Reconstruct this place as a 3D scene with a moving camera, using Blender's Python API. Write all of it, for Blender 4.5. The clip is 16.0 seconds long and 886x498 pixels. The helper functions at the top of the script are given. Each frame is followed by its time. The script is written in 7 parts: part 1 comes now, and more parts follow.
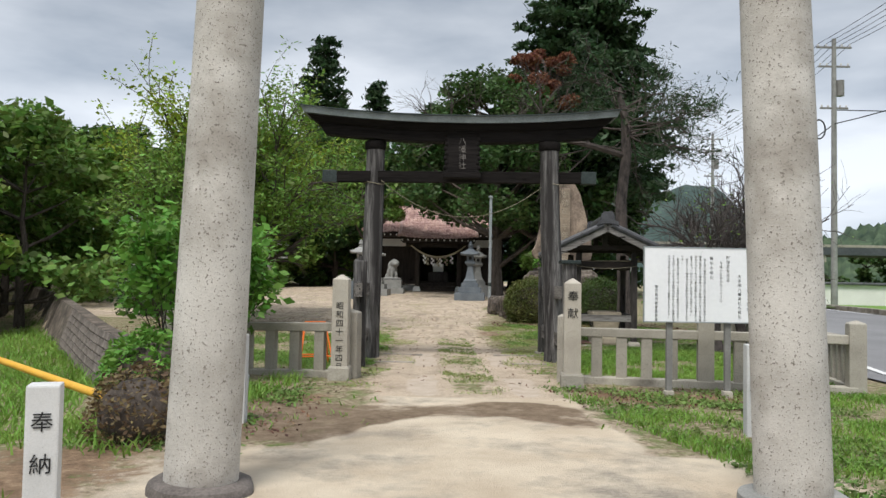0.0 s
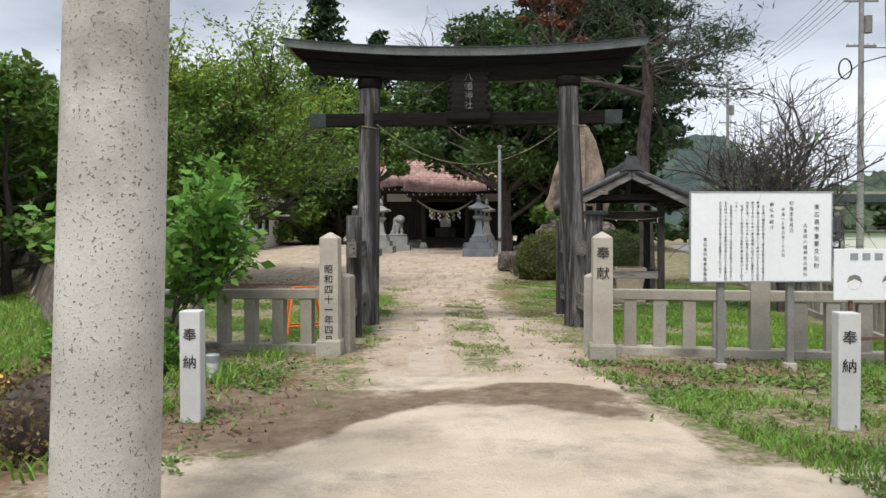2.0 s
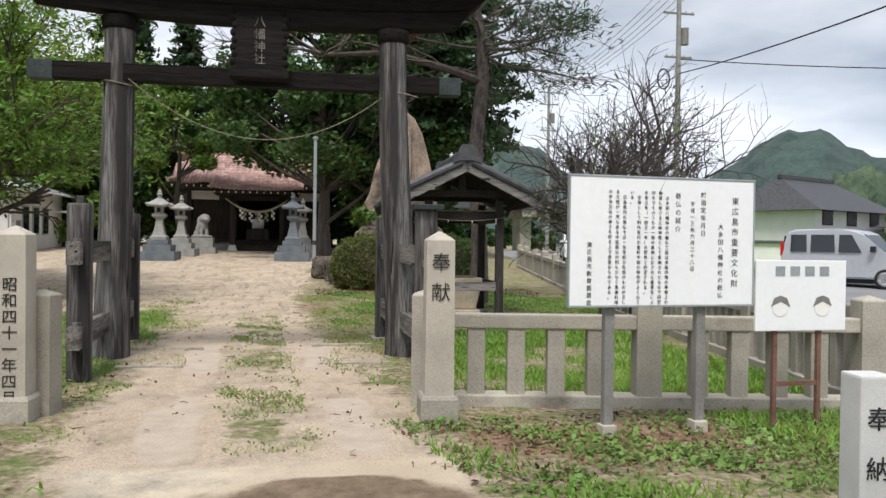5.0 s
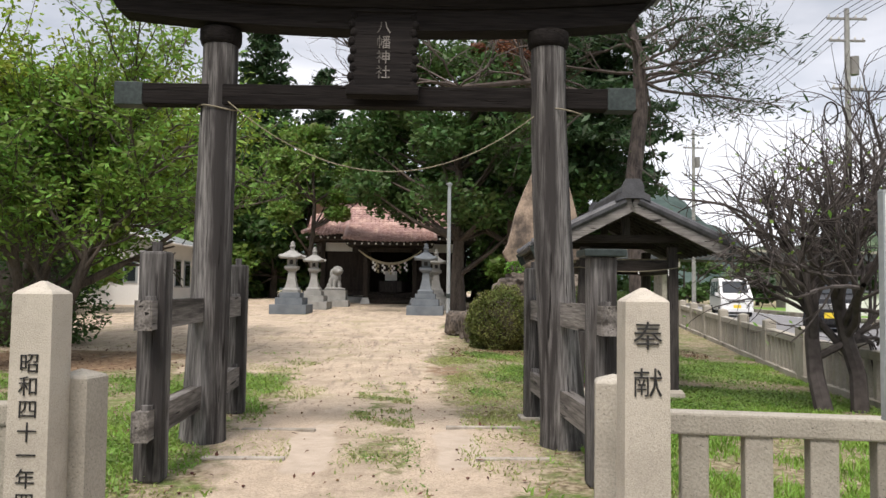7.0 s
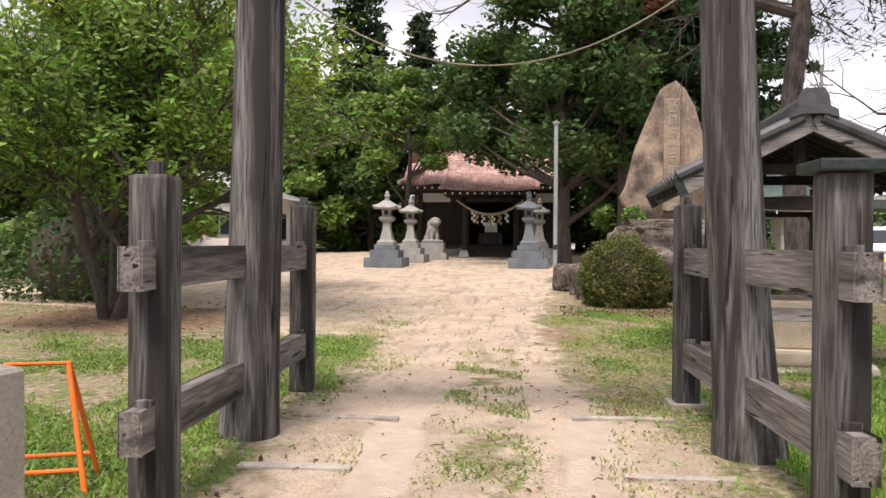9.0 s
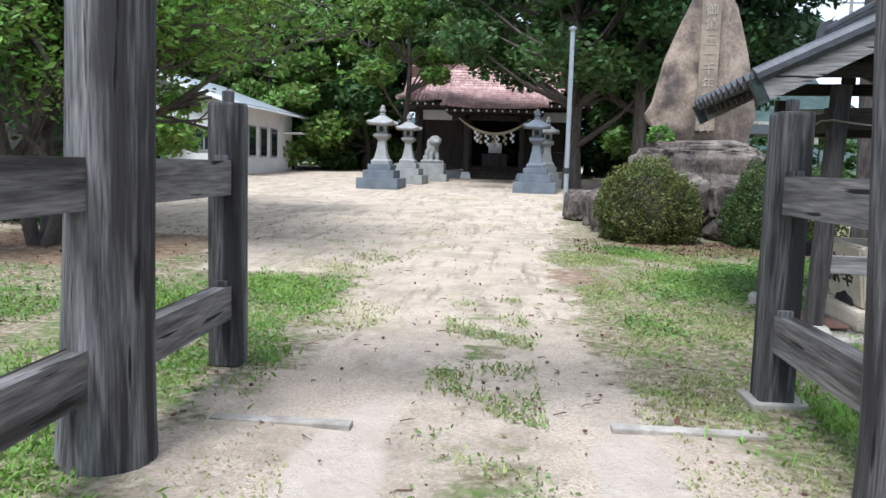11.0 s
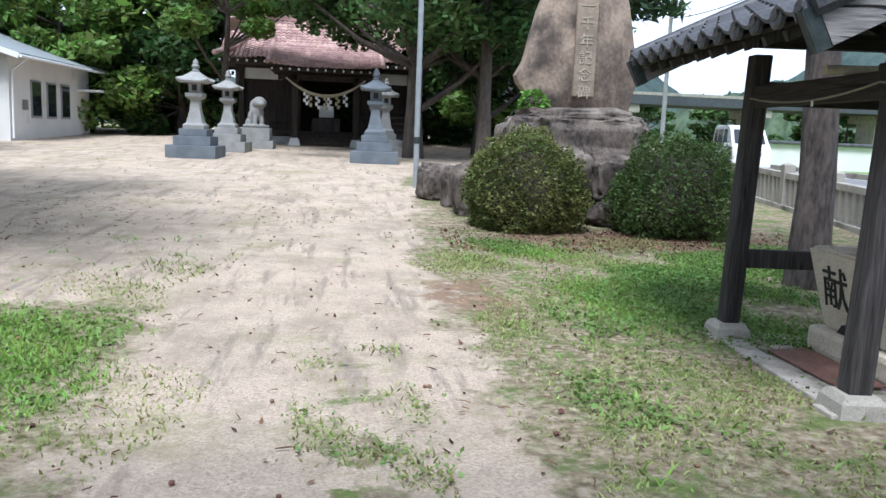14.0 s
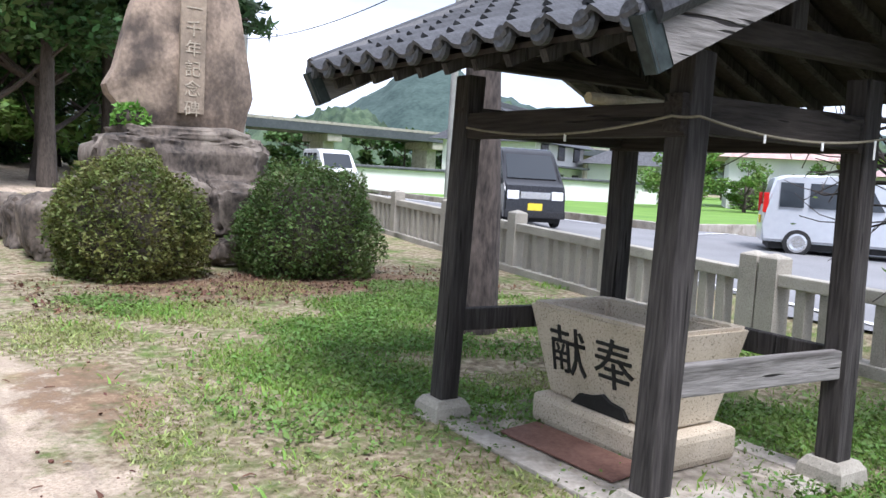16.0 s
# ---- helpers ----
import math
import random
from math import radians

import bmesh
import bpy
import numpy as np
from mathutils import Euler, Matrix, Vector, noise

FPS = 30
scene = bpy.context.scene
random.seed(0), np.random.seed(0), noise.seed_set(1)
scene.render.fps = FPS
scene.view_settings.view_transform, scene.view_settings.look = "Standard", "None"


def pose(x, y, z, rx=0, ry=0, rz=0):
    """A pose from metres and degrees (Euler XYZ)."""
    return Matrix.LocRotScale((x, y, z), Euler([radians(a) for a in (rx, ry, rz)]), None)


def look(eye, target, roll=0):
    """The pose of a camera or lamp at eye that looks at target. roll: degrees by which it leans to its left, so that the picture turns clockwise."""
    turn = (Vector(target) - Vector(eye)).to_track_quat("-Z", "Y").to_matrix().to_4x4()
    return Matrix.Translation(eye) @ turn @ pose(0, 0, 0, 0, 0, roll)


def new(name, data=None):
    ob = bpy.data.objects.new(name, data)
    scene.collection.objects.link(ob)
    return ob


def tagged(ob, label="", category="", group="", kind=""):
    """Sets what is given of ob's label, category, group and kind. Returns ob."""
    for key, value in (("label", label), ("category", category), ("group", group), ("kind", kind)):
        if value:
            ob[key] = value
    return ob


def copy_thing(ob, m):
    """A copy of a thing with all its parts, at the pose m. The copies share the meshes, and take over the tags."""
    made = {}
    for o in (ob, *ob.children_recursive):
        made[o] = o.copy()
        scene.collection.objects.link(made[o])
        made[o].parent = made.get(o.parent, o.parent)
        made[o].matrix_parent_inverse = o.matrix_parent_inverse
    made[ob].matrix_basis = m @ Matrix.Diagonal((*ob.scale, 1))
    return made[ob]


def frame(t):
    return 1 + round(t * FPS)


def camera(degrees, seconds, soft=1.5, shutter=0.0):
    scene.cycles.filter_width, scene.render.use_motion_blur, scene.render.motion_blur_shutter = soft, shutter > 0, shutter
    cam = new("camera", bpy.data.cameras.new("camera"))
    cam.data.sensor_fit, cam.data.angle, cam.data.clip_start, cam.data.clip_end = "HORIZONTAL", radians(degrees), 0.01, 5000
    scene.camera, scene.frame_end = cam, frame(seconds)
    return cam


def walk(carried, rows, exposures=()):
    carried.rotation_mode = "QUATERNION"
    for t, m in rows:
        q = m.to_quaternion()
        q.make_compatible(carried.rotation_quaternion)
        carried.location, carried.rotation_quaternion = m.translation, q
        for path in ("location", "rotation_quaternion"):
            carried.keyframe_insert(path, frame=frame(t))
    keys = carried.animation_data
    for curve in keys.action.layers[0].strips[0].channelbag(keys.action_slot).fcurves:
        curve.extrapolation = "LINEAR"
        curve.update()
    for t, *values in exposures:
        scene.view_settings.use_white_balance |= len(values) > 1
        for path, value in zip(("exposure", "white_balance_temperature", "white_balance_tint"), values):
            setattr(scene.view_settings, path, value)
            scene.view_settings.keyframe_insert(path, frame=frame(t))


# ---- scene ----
cam = camera(58.2, 16.0)
PATH = [
    (0, (0.524, -1.643, 1.523), (0.512, 0.355, 1.601), 1.0),
    (0.5, (0.495, -1.237, 1.522), (0.43, 0.761, 1.444), -0.0),
    (1, (0.442, -0.756, 1.481), (0.395, 1.232, 1.272), 0.2),
    (1.5, (0.475, -0.289, 1.478), (0.458, 1.7, 1.263), -0.2),
    (2, (0.546, 0.149, 1.538), (0.515, 2.148, 1.504), -0.1),
    (2.5, (0.569, 0.712, 1.537), (0.542, 2.709, 1.633), 0.3),
    (3, (0.633, 1.265, 1.523), (0.61, 3.263, 1.617), 0.3),
    (3.5, (0.699, 1.809, 1.509), (0.724, 3.808, 1.575), 0.1),
    (4, (0.805, 2.378, 1.491), (1.047, 4.363, 1.504), 0.4),
    (4.2, (0.849, 2.557, 1.486), (1.179, 4.53, 1.475), 0.6),
    (6.3, (1.119, 4.904, 1.539), (1.553, 6.857, 1.515), 0.8),
    (6.5, (1.1, 5.123, 1.527), (1.422, 7.096, 1.531), 0.8),
    (7, (1.081, 5.65, 1.553), (1.16, 7.646, 1.657), 0.7),
    (7.5, (1.016, 6.266, 1.564), (0.978, 8.252, 1.793), 0.2),
    (8, (1.02, 6.846, 1.533), (0.925, 8.832, 1.756), 0.2),
    (8.5, (0.973, 7.425, 1.477), (0.832, 9.417, 1.585), 0.2),
    (9, (0.97, 7.952, 1.476), (0.802, 9.945, 1.461), 0.4),
    (9.5, (0.991, 8.517, 1.472), (0.775, 10.504, 1.391), 1.0),
    (10, (0.98, 9.112, 1.46), (0.768, 11.095, 1.308), 0.8),
    (12.3, (0.728, 11.701, 1.487), (0.65, 13.687, 1.261), 2.2),
    (12.5, (0.706, 11.891, 1.531), (0.654, 13.878, 1.305), 1.4),
    (13, (0.658, 12.429, 1.531), (0.623, 14.414, 1.288), 1.3),
    (13.5, (0.559, 12.897, 1.53), (0.583, 14.875, 1.236), 1.5),
    (14, (0.562, 13.371, 1.552), (0.824, 15.332, 1.265), 2.2),
    (14.5, (0.568, 13.868, 1.626), (1.183, 15.761, 1.431), 2.9),
    (15, (0.535, 14.318, 1.657), (1.453, 16.084, 1.46), 2.7),
    (15.5, (0.543, 14.794, 1.628), (1.614, 16.475, 1.462), 2.3),
    (16, (0.501, 15.263, 1.611), (1.717, 16.839, 1.422), 3.2),
]
EXPOSURES = [(0.0, 0.16, 6400, 10), (1.0, 0.27, 6330, 11), (2.5, 0.24, 6450, 12), (3.5, 0.29, 6450, 12), (6.5, 0.35, 6500, 12), (7.0, 0.53, 6750, 15), (8.5, 0.67, 6900, 19), (9.0, 0.74, 7000, 22), (9.5, 0.78, 6750, 19), (10.0, 0.86, 5750, 11), (12.4, 0.9, 5500, 12), (13.5, 0.82, 5500, 12), (14.5, 0.78, 5600, 13), (15.0, 0.85, 5700, 15), (16.0, 1.05, 5800, 17)]
walk(cam, [(t, look(eye, target, roll)) for t, eye, target, roll in PATH], EXPOSURES)

# ---- sky and sun ----
world = bpy.data.worlds.new("overcast_sky")
scene.world = world
world.use_nodes = True
wn, wl = world.node_tree.nodes, world.node_tree.links
sky = wn.new("ShaderNodeTexSky")
sky.sky_type, sky.sun_disc = "NISHITA", False
sky.sun_elevation, sky.sun_rotation = radians(58), radians(200)
wtc = wn.new("ShaderNodeTexCoord")
wmap = wn.new("ShaderNodeMapping")
wmap.inputs["Scale"].default_value = (1.0, 1.0, 3.2)
wnoise = wn.new("ShaderNodeTexNoise")
wnoise.inputs["Scale"].default_value, wnoise.inputs["Detail"].default_value = 1.9, 6.0
wnoise.inputs["Roughness"].default_value = 0.52
wramp = wn.new("ShaderNodeValToRGB")
wramp.color_ramp.elements[0].position, wramp.color_ramp.elements[1].position = 0.36, 0.62
wramp.color_ramp.elements[0].color = (5.6, 6.4, 7.4, 1)
wramp.color_ramp.elements[1].color = (13.0, 13.4, 13.9, 1)
wmix = wn.new("ShaderNodeMixRGB")
wmix.inputs[0].default_value = 0.9
wl.new(wtc.outputs["Generated"], wmap.inputs["Vector"])
wl.new(wmap.outputs["Vector"], wnoise.inputs["Vector"])
wl.new(wnoise.outputs["Fac"], wramp.inputs["Fac"])
wl.new(sky.outputs["Color"], wmix.inputs[1])
wl.new(wramp.outputs["Color"], wmix.inputs[2])
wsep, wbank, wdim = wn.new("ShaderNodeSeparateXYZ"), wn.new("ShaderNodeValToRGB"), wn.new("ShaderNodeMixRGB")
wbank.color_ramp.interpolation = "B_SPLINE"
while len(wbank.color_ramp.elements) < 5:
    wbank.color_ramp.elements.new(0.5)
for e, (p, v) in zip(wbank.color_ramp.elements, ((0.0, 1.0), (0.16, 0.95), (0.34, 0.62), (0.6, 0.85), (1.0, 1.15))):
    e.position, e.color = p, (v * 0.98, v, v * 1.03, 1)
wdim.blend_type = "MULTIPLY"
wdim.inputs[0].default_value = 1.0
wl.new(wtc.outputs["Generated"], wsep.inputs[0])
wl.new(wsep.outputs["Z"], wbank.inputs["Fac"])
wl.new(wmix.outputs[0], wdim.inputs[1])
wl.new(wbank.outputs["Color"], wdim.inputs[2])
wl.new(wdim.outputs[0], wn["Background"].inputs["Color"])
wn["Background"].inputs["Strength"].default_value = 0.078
sun = new("sun", bpy.data.lights.new("sun", "SUN"))
sun.data.energy, sun.data.angle, sun.data.color = 2.95, radians(20), (1.0, 0.96, 0.9)
sun.matrix_world = look((-8, -22, 42), (0, 0, 0))


# ---- materials ----
def mat(name, c1, c2, scale=3.0, fine=40.0, rough=0.85, bump=0.3, metal=0.0, dark=None, stretch=(1, 1, 1), vary=0.0, dark_at=0.62, island=0.0, spec=0.35, fine_mix=0.45, cracks=None, specks=None):
    m = bpy.data.materials.new(name)
    m.use_nodes = True
    n, l = m.node_tree.nodes, m.node_tree.links
    b = n["Principled BSDF"]
    tc, mp = n.new("ShaderNodeTexCoord"), n.new("ShaderNodeMapping")
    mp.inputs["Scale"].default_value = stretch
    l.new(tc.outputs["Object"], mp.inputs["Vector"])
    a, f = n.new("ShaderNodeTexNoise"), n.new("ShaderNodeTexNoise")
    a.inputs["Scale"].default_value, a.inputs["Detail"].default_value = scale, 5
    f.inputs["Scale"].default_value, f.inputs["Detail"].default_value = fine, 4
    l.new(mp.outputs["Vector"], a.inputs["Vector"])
    l.new(mp.outputs["Vector"], f.inputs["Vector"])
    mix = n.new("ShaderNodeMath")
    mix.operation = "MULTIPLY_ADD"
    l.new(f.outputs["Fac"], mix.inputs[0])
    mix.inputs[1].default_value = fine_mix
    sub = n.new("ShaderNodeMath")
    sub.operation = "MULTIPLY"
    sub.inputs[1].default_value = 1 - fine_mix
    l.new(a.outputs["Fac"], sub.inputs[0])
    l.new(sub.outputs[0], mix.inputs[2])
    r = n.new("ShaderNodeValToRGB")
    r.color_ramp.elements[0].position, r.color_ramp.elements[1].position = 0.36, 0.64
    r.color_ramp.elements[0].color, r.color_ramp.elements[1].color = (*c1, 1), (*c2, 1)
    l.new(mix.outputs[0], r.inputs["Fac"])
    out = r.outputs["Color"]
    if dark:
        s = n.new("ShaderNodeTexNoise")
        s.inputs["Scale"].default_value, s.inputs["Detail"].default_value = scale * 0.6, 7
        s.inputs["Roughness"].default_value = 0.62
        l.new(mp.outputs["Vector"], s.inputs["Vector"])
        sr = n.new("ShaderNodeValToRGB")
        sr.color_ramp.elements[0].position, sr.color_ramp.elements[1].position = dark_at - 0.1, dark_at + 0.06
        l.new(s.outputs["Fac"], sr.inputs["Fac"])
        mx = n.new("ShaderNodeMixRGB")
        l.new(sr.outputs["Color"], mx.inputs[0])
        l.new(out, mx.inputs[1])
        mx.inputs[2].default_value = (*dark, 1)
        out = mx.outputs[0]
    crack_height = None
    if cracks:
        cm, cn, cr = n.new("ShaderNodeMapping"), n.new("ShaderNodeTexNoise"), n.new("ShaderNodeValToRGB")
        cm.inputs["Scale"].default_value = [v * cracks for v in stretch]
        cn.inputs["Scale"].default_value, cn.inputs["Detail"].default_value = 2.0, 2
        cr.color_ramp.elements[0].position, cr.color_ramp.elements[1].position = 0.655, 0.70
        l.new(tc.outputs["Object"], cm.inputs["Vector"])
        l.new(cm.outputs["Vector"], cn.inputs["Vector"])
        l.new(cn.outputs["Fac"], cr.inputs["Fac"])
        cx = n.new("ShaderNodeMixRGB")
        l.new(cr.outputs["Color"], cx.inputs[0])
        l.new(out, cx.inputs[1])
        cx.inputs[2].default_value = (0.012, 0.01, 0.009, 1)
        out, crack_height = cx.outputs[0], cr.outputs["Color"]
    if specks:
        pn, pr = n.new("ShaderNodeTexNoise"), n.new("ShaderNodeValToRGB")
        pn.inputs["Scale"].default_value, pn.inputs["Detail"].default_value, pn.inputs["Roughness"].default_value = specks[0], 3, 0.65
        pr.color_ramp.elements[0].position, pr.color_ramp.elements[1].position = specks[1], specks[1] + 0.05
        l.new(tc.outputs["Object"], pn.inputs["Vector"])
        l.new(pn.outputs["Fac"], pr.inputs["Fac"])
        px = n.new("ShaderNodeMixRGB")
        l.new(pr.outputs["Color"], px.inputs[0])
        l.new(out, px.inputs[1])
        px.inputs[2].default_value = (*specks[2], 1)
        out = px.outputs[0]
    if vary or island:
        hs = n.new("ShaderNodeHueSaturation")
        if island:
            src = n.new("ShaderNodeNewGeometry").outputs["Random Per Island"]
        else:
            src = n.new("ShaderNodeObjectInfo").outputs["Random"]
        amount = vary or island
        mr = n.new("ShaderNodeMapRange")
        mr.inputs["To Min"].default_value, mr.inputs["To Max"].default_value = 1 - amount, 1 + amount
        l.new(src, mr.inputs["Value"])
        l.new(mr.outputs["Result"], hs.inputs["Value"])
        if island:
            mh = n.new("ShaderNodeMapRange")
            mh.inputs["To Min"].default_value, mh.inputs["To Max"].default_value = 0.5 - amount * 0.07, 0.5 + amount * 0.05
            l.new(src, mh.inputs["Value"])
            l.new(mh.outputs["Result"], hs.inputs["Hue"])
        l.new(out, hs.inputs["Color"])
        out = hs.outputs["Color"]
    l.new(out, b.inputs["Base Color"])
    b.inputs["Roughness"].default_value, b.inputs["Metallic"].default_value = rough, metal
    b.inputs["Specular IOR Level"].default_value = spec
    if bump:
        bp = n.new("ShaderNodeBump")
        bp.inputs["Strength"].default_value, bp.inputs["Distance"].default_value = bump, 0.02
        l.new(mix.outputs[0], bp.inputs["Height"])
        if crack_height:
            b2 = n.new("ShaderNodeBump")
            b2.invert = True
            b2.inputs["Strength"].default_value, b2.inputs["Distance"].default_value = 0.8, 0.02
            l.new(crack_height, b2.inputs["Height"])
            l.new(bp.outputs["Normal"], b2.inputs["Normal"])
            bp = b2
        l.new(bp.outputs["Normal"], b.inputs["Normal"])
    return m


def leaf_mat(name, c1, c2, island=0.45):
    m = mat(name, c1, c2, scale=0.35, fine=2.0, rough=0.55, bump=0, island=island, spec=0.3)
    n, l = m.node_tree.nodes, m.node_tree.links
    b, out = n["Principled BSDF"], n["Material Output"]
    tr, mx = n.new("ShaderNodeBsdfTranslucent"), n.new("ShaderNodeMixShader")
    mx.inputs[0].default_value = 0.32
    l.new(b.inputs["Base Color"].links[0].from_socket, tr.inputs["Color"])
    l.new(b.outputs[0], mx.inputs[1])
    l.new(tr.outputs[0], mx.inputs[2])
    l.new(mx.outputs[0], out.inputs["Surface"])
    return m


def glass_mat(name, tint=(0.02, 0.025, 0.03)):
    m = bpy.data.materials.new(name)
    m.use_nodes = True
    b = m.node_tree.nodes["Principled BSDF"]
    b.inputs["Base Color"].default_value = (*tint, 1)
    b.inputs["Roughness"].default_value = 0.06
    b.inputs["Specular IOR Level"].default_value = 0.6
    return m


CONCRETE = mat("pillar_concrete", (0.40, 0.38, 0.345), (0.62, 0.595, 0.55), 1.6, 55, 0.92, 0.6, dark=(0.30, 0.275, 0.24), dark_at=0.56, fine_mix=0.35, specks=(55, 0.585, (0.17, 0.152, 0.13)))
STONE = mat("granite", (0.33, 0.30, 0.25), (0.50, 0.46, 0.39), 2.2, 120, 0.88, 0.45, dark=(0.2, 0.18, 0.15), dark_at=0.62, vary=0.06, specks=(170, 0.63, (0.16, 0.14, 0.12)))
STONE_WHITE = mat("pale_granite", (0.50, 0.50, 0.49), (0.64, 0.64, 0.63), 3.0, 150, 0.8, 0.25, specks=(200, 0.63, (0.3, 0.3, 0.3)))
STONE_OLD = mat("weathered_fence_stone", (0.27, 0.25, 0.21), (0.42, 0.39, 0.33), 2.2, 60, 0.92, 0.5, dark=(0.12, 0.11, 0.09), dark_at=0.66, vary=0.12, specks=(90, 0.63, (0.1, 0.09, 0.075)))
STONE_BLUE = mat("grey_granite", (0.09, 0.105, 0.12), (0.165, 0.185, 0.2), 2.0, 90, 0.8, 0.3, dark=(0.15, 0.16, 0.17), dark_at=0.68)
STONE_LANTERN = mat("lantern_stone", (0.19, 0.19, 0.18), (0.33, 0.33, 0.31), 2.0, 60, 0.88, 0.4, dark=(0.16, 0.16, 0.15), dark_at=0.66)
ROCK = mat("dark_rock", (0.03, 0.026, 0.023), (0.17, 0.138, 0.112), 2.6, 16, 0.92, 1.0, dark=(0.25, 0.215, 0.175), dark_at=0.62, stretch=(1.1, 1.1, 0.75))
SLAB = mat("monument_stone", (0.15, 0.115, 0.09), (0.37, 0.285, 0.215), 2.0, 18, 0.92, 0.8, dark=(0.075, 0.06, 0.05), dark_at=0.56, stretch=(1.0, 1.0, 0.85))
SLAB_CUT = mat("freshly_cut_monument_stone", (0.3, 0.255, 0.19), (0.46, 0.4, 0.32), 6, 30, 0.92, 0.5)
SLAB_PALE = mat("dressed_monument_stone", (0.2, 0.158, 0.118), (0.35, 0.28, 0.21), 1.3, 18, 0.92, 0.8, dark=(0.17, 0.14, 0.11), dark_at=0.62)
RING_DARK = mat("ring_stone_dark", (0.075, 0.066, 0.06), (0.19, 0.165, 0.15), 3, 50, 0.92, 0.5)
WOOD = mat("weathered_timber", (0.035, 0.032, 0.031), (0.235, 0.225, 0.215), 5, 30, 0.88, 0.7, dark=(0.028, 0.025, 0.024), stretch=(2.2, 2.2, 0.13), dark_at=0.52, fine_mix=0.6, cracks=5.0)
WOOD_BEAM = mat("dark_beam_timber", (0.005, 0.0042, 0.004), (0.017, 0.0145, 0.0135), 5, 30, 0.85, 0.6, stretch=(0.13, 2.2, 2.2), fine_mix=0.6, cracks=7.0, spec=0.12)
WOOD_RAIL = mat("weathered_rail_timber", (0.085, 0.077, 0.07), (0.26, 0.24, 0.22), 5, 26, 0.9, 0.6, dark=(0.04, 0.035, 0.03), stretch=(2.2, 0.13, 2.2), dark_at=0.6, fine_mix=0.6, cracks=5.0)
WOOD_DARK = mat("dark_shrine_timber", (0.02, 0.015, 0.012), (0.05, 0.038, 0.03), 4, 20, 0.85, 0.3, stretch=(2, 2, 0.3))
RAIL_ACROSS = mat("weathered_cross_rail", (0.13, 0.122, 0.114), (0.28, 0.265, 0.25), 5, 26, 0.9, 0.6, dark=(0.05, 0.045, 0.04), stretch=(0.13, 2.2, 2.2), dark_at=0.62, fine_mix=0.6, cracks=5.0)
PAV_ACROSS = mat("pavilion_cross_beam", (0.016, 0.013, 0.011), (0.05, 0.041, 0.035), 5, 26, 0.9, 0.5, stretch=(0.13, 2.2, 2.2), fine_mix=0.6, cracks=5.0)
PAV_ALONG = mat("pavilion_long_beam", (0.016, 0.013, 0.011), (0.05, 0.041, 0.035), 5, 26, 0.9, 0.5, stretch=(2.2, 0.13, 2.2), fine_mix=0.6, cracks=5.0)
WOOD_PAV = mat("pavilion_timber", (0.022, 0.019, 0.018), (0.075, 0.067, 0.062), 5, 30, 0.88, 0.6, dark=(0.014, 0.012, 0.011), stretch=(2.2, 2.2, 0.14), dark_at=0.62, fine_mix=0.6, cracks=5.0)
COPPER = mat("oxidised_sheet_metal", (0.02, 0.028, 0.027), (0.055, 0.07, 0.066), 3, 30, 0.5, 0.15, metal=0.35)
# gate roof cap: its light grey reflection is put into the base colour
CAP_METAL = mat("roof_sheet_with_sheen", (0.12, 0.14, 0.14), (0.24, 0.27, 0.275), 3, 30, 0.5, 0.15, metal=0.35)
BASIN_STONE = mat("tan_granite", (0.44, 0.375, 0.28), (0.62, 0.545, 0.43), 3.0, 110, 0.88, 0.5, dark=(0.3, 0.25, 0.18), dark_at=0.66, specks=(75, 0.585, (0.2, 0.165, 0.12)))
KERB_STONE = mat("worn_kerb_stone", (0.27, 0.245, 0.21), (0.45, 0.41, 0.355), 3, 30, 0.93, 0.7, dark=(0.18, 0.155, 0.12), dark_at=0.58)
KERB_EARTH = mat("earthy_floor", (0.2, 0.17, 0.135), (0.46, 0.41, 0.34), 3, 16, 0.95, 0.8, dark=(0.06, 0.05, 0.035), dark_at=0.62)
TILE_GREY = mat("grey_roof_tile", (0.035, 0.036, 0.04), (0.095, 0.097, 0.105), 6, 60, 0.48, 0.3, vary=0.28)
TILE_RED = mat("red_roof_tile", (0.34, 0.215, 0.19), (0.56, 0.4, 0.36), 2, 14, 0.5, 0.3, island=0.2)
PLASTER = mat("white_plaster", (0.66, 0.65, 0.62), (0.78, 0.77, 0.74), 0.8, 20, 0.9, 0.1, dark=(0.5, 0.48, 0.44), dark_at=0.72)
WHITE_PAINT = mat("white_board", (0.78, 0.79, 0.8), (0.84, 0.85, 0.86), 1.0, 20, 0.4, 0.02)
INK = mat("black_ink", (0.012, 0.012, 0.012), (0.025, 0.025, 0.025), 10, 60, 0.7, 0)
GIRDER = mat("painted_bridge_steel", (0.05, 0.056, 0.062), (0.085, 0.093, 0.1), 0.3, 4, 0.7, 0.1)
STEEL = mat("galvanised_steel", (0.30, 0.33, 0.34), (0.42, 0.45, 0.46), 3, 40, 0.5, 0.1, metal=0.5)
POST_GREY = mat("grey_painted_steel", (0.16, 0.155, 0.145), (0.24, 0.235, 0.22), 4, 40, 0.7, 0.15)
YELLOW = mat("yellow_plastic", (0.62, 0.33, 0.03), (0.75, 0.42, 0.05), 3, 30, 0.5, 0.1)
ORANGE = mat("orange_paint", (0.75, 0.14, 0.02), (0.85, 0.2, 0.03), 3, 30, 0.5, 0.1)
RUST = mat("rusty_steel_plate", (0.12, 0.06, 0.045), (0.21, 0.115, 0.085), 4, 40, 0.85, 0.4)
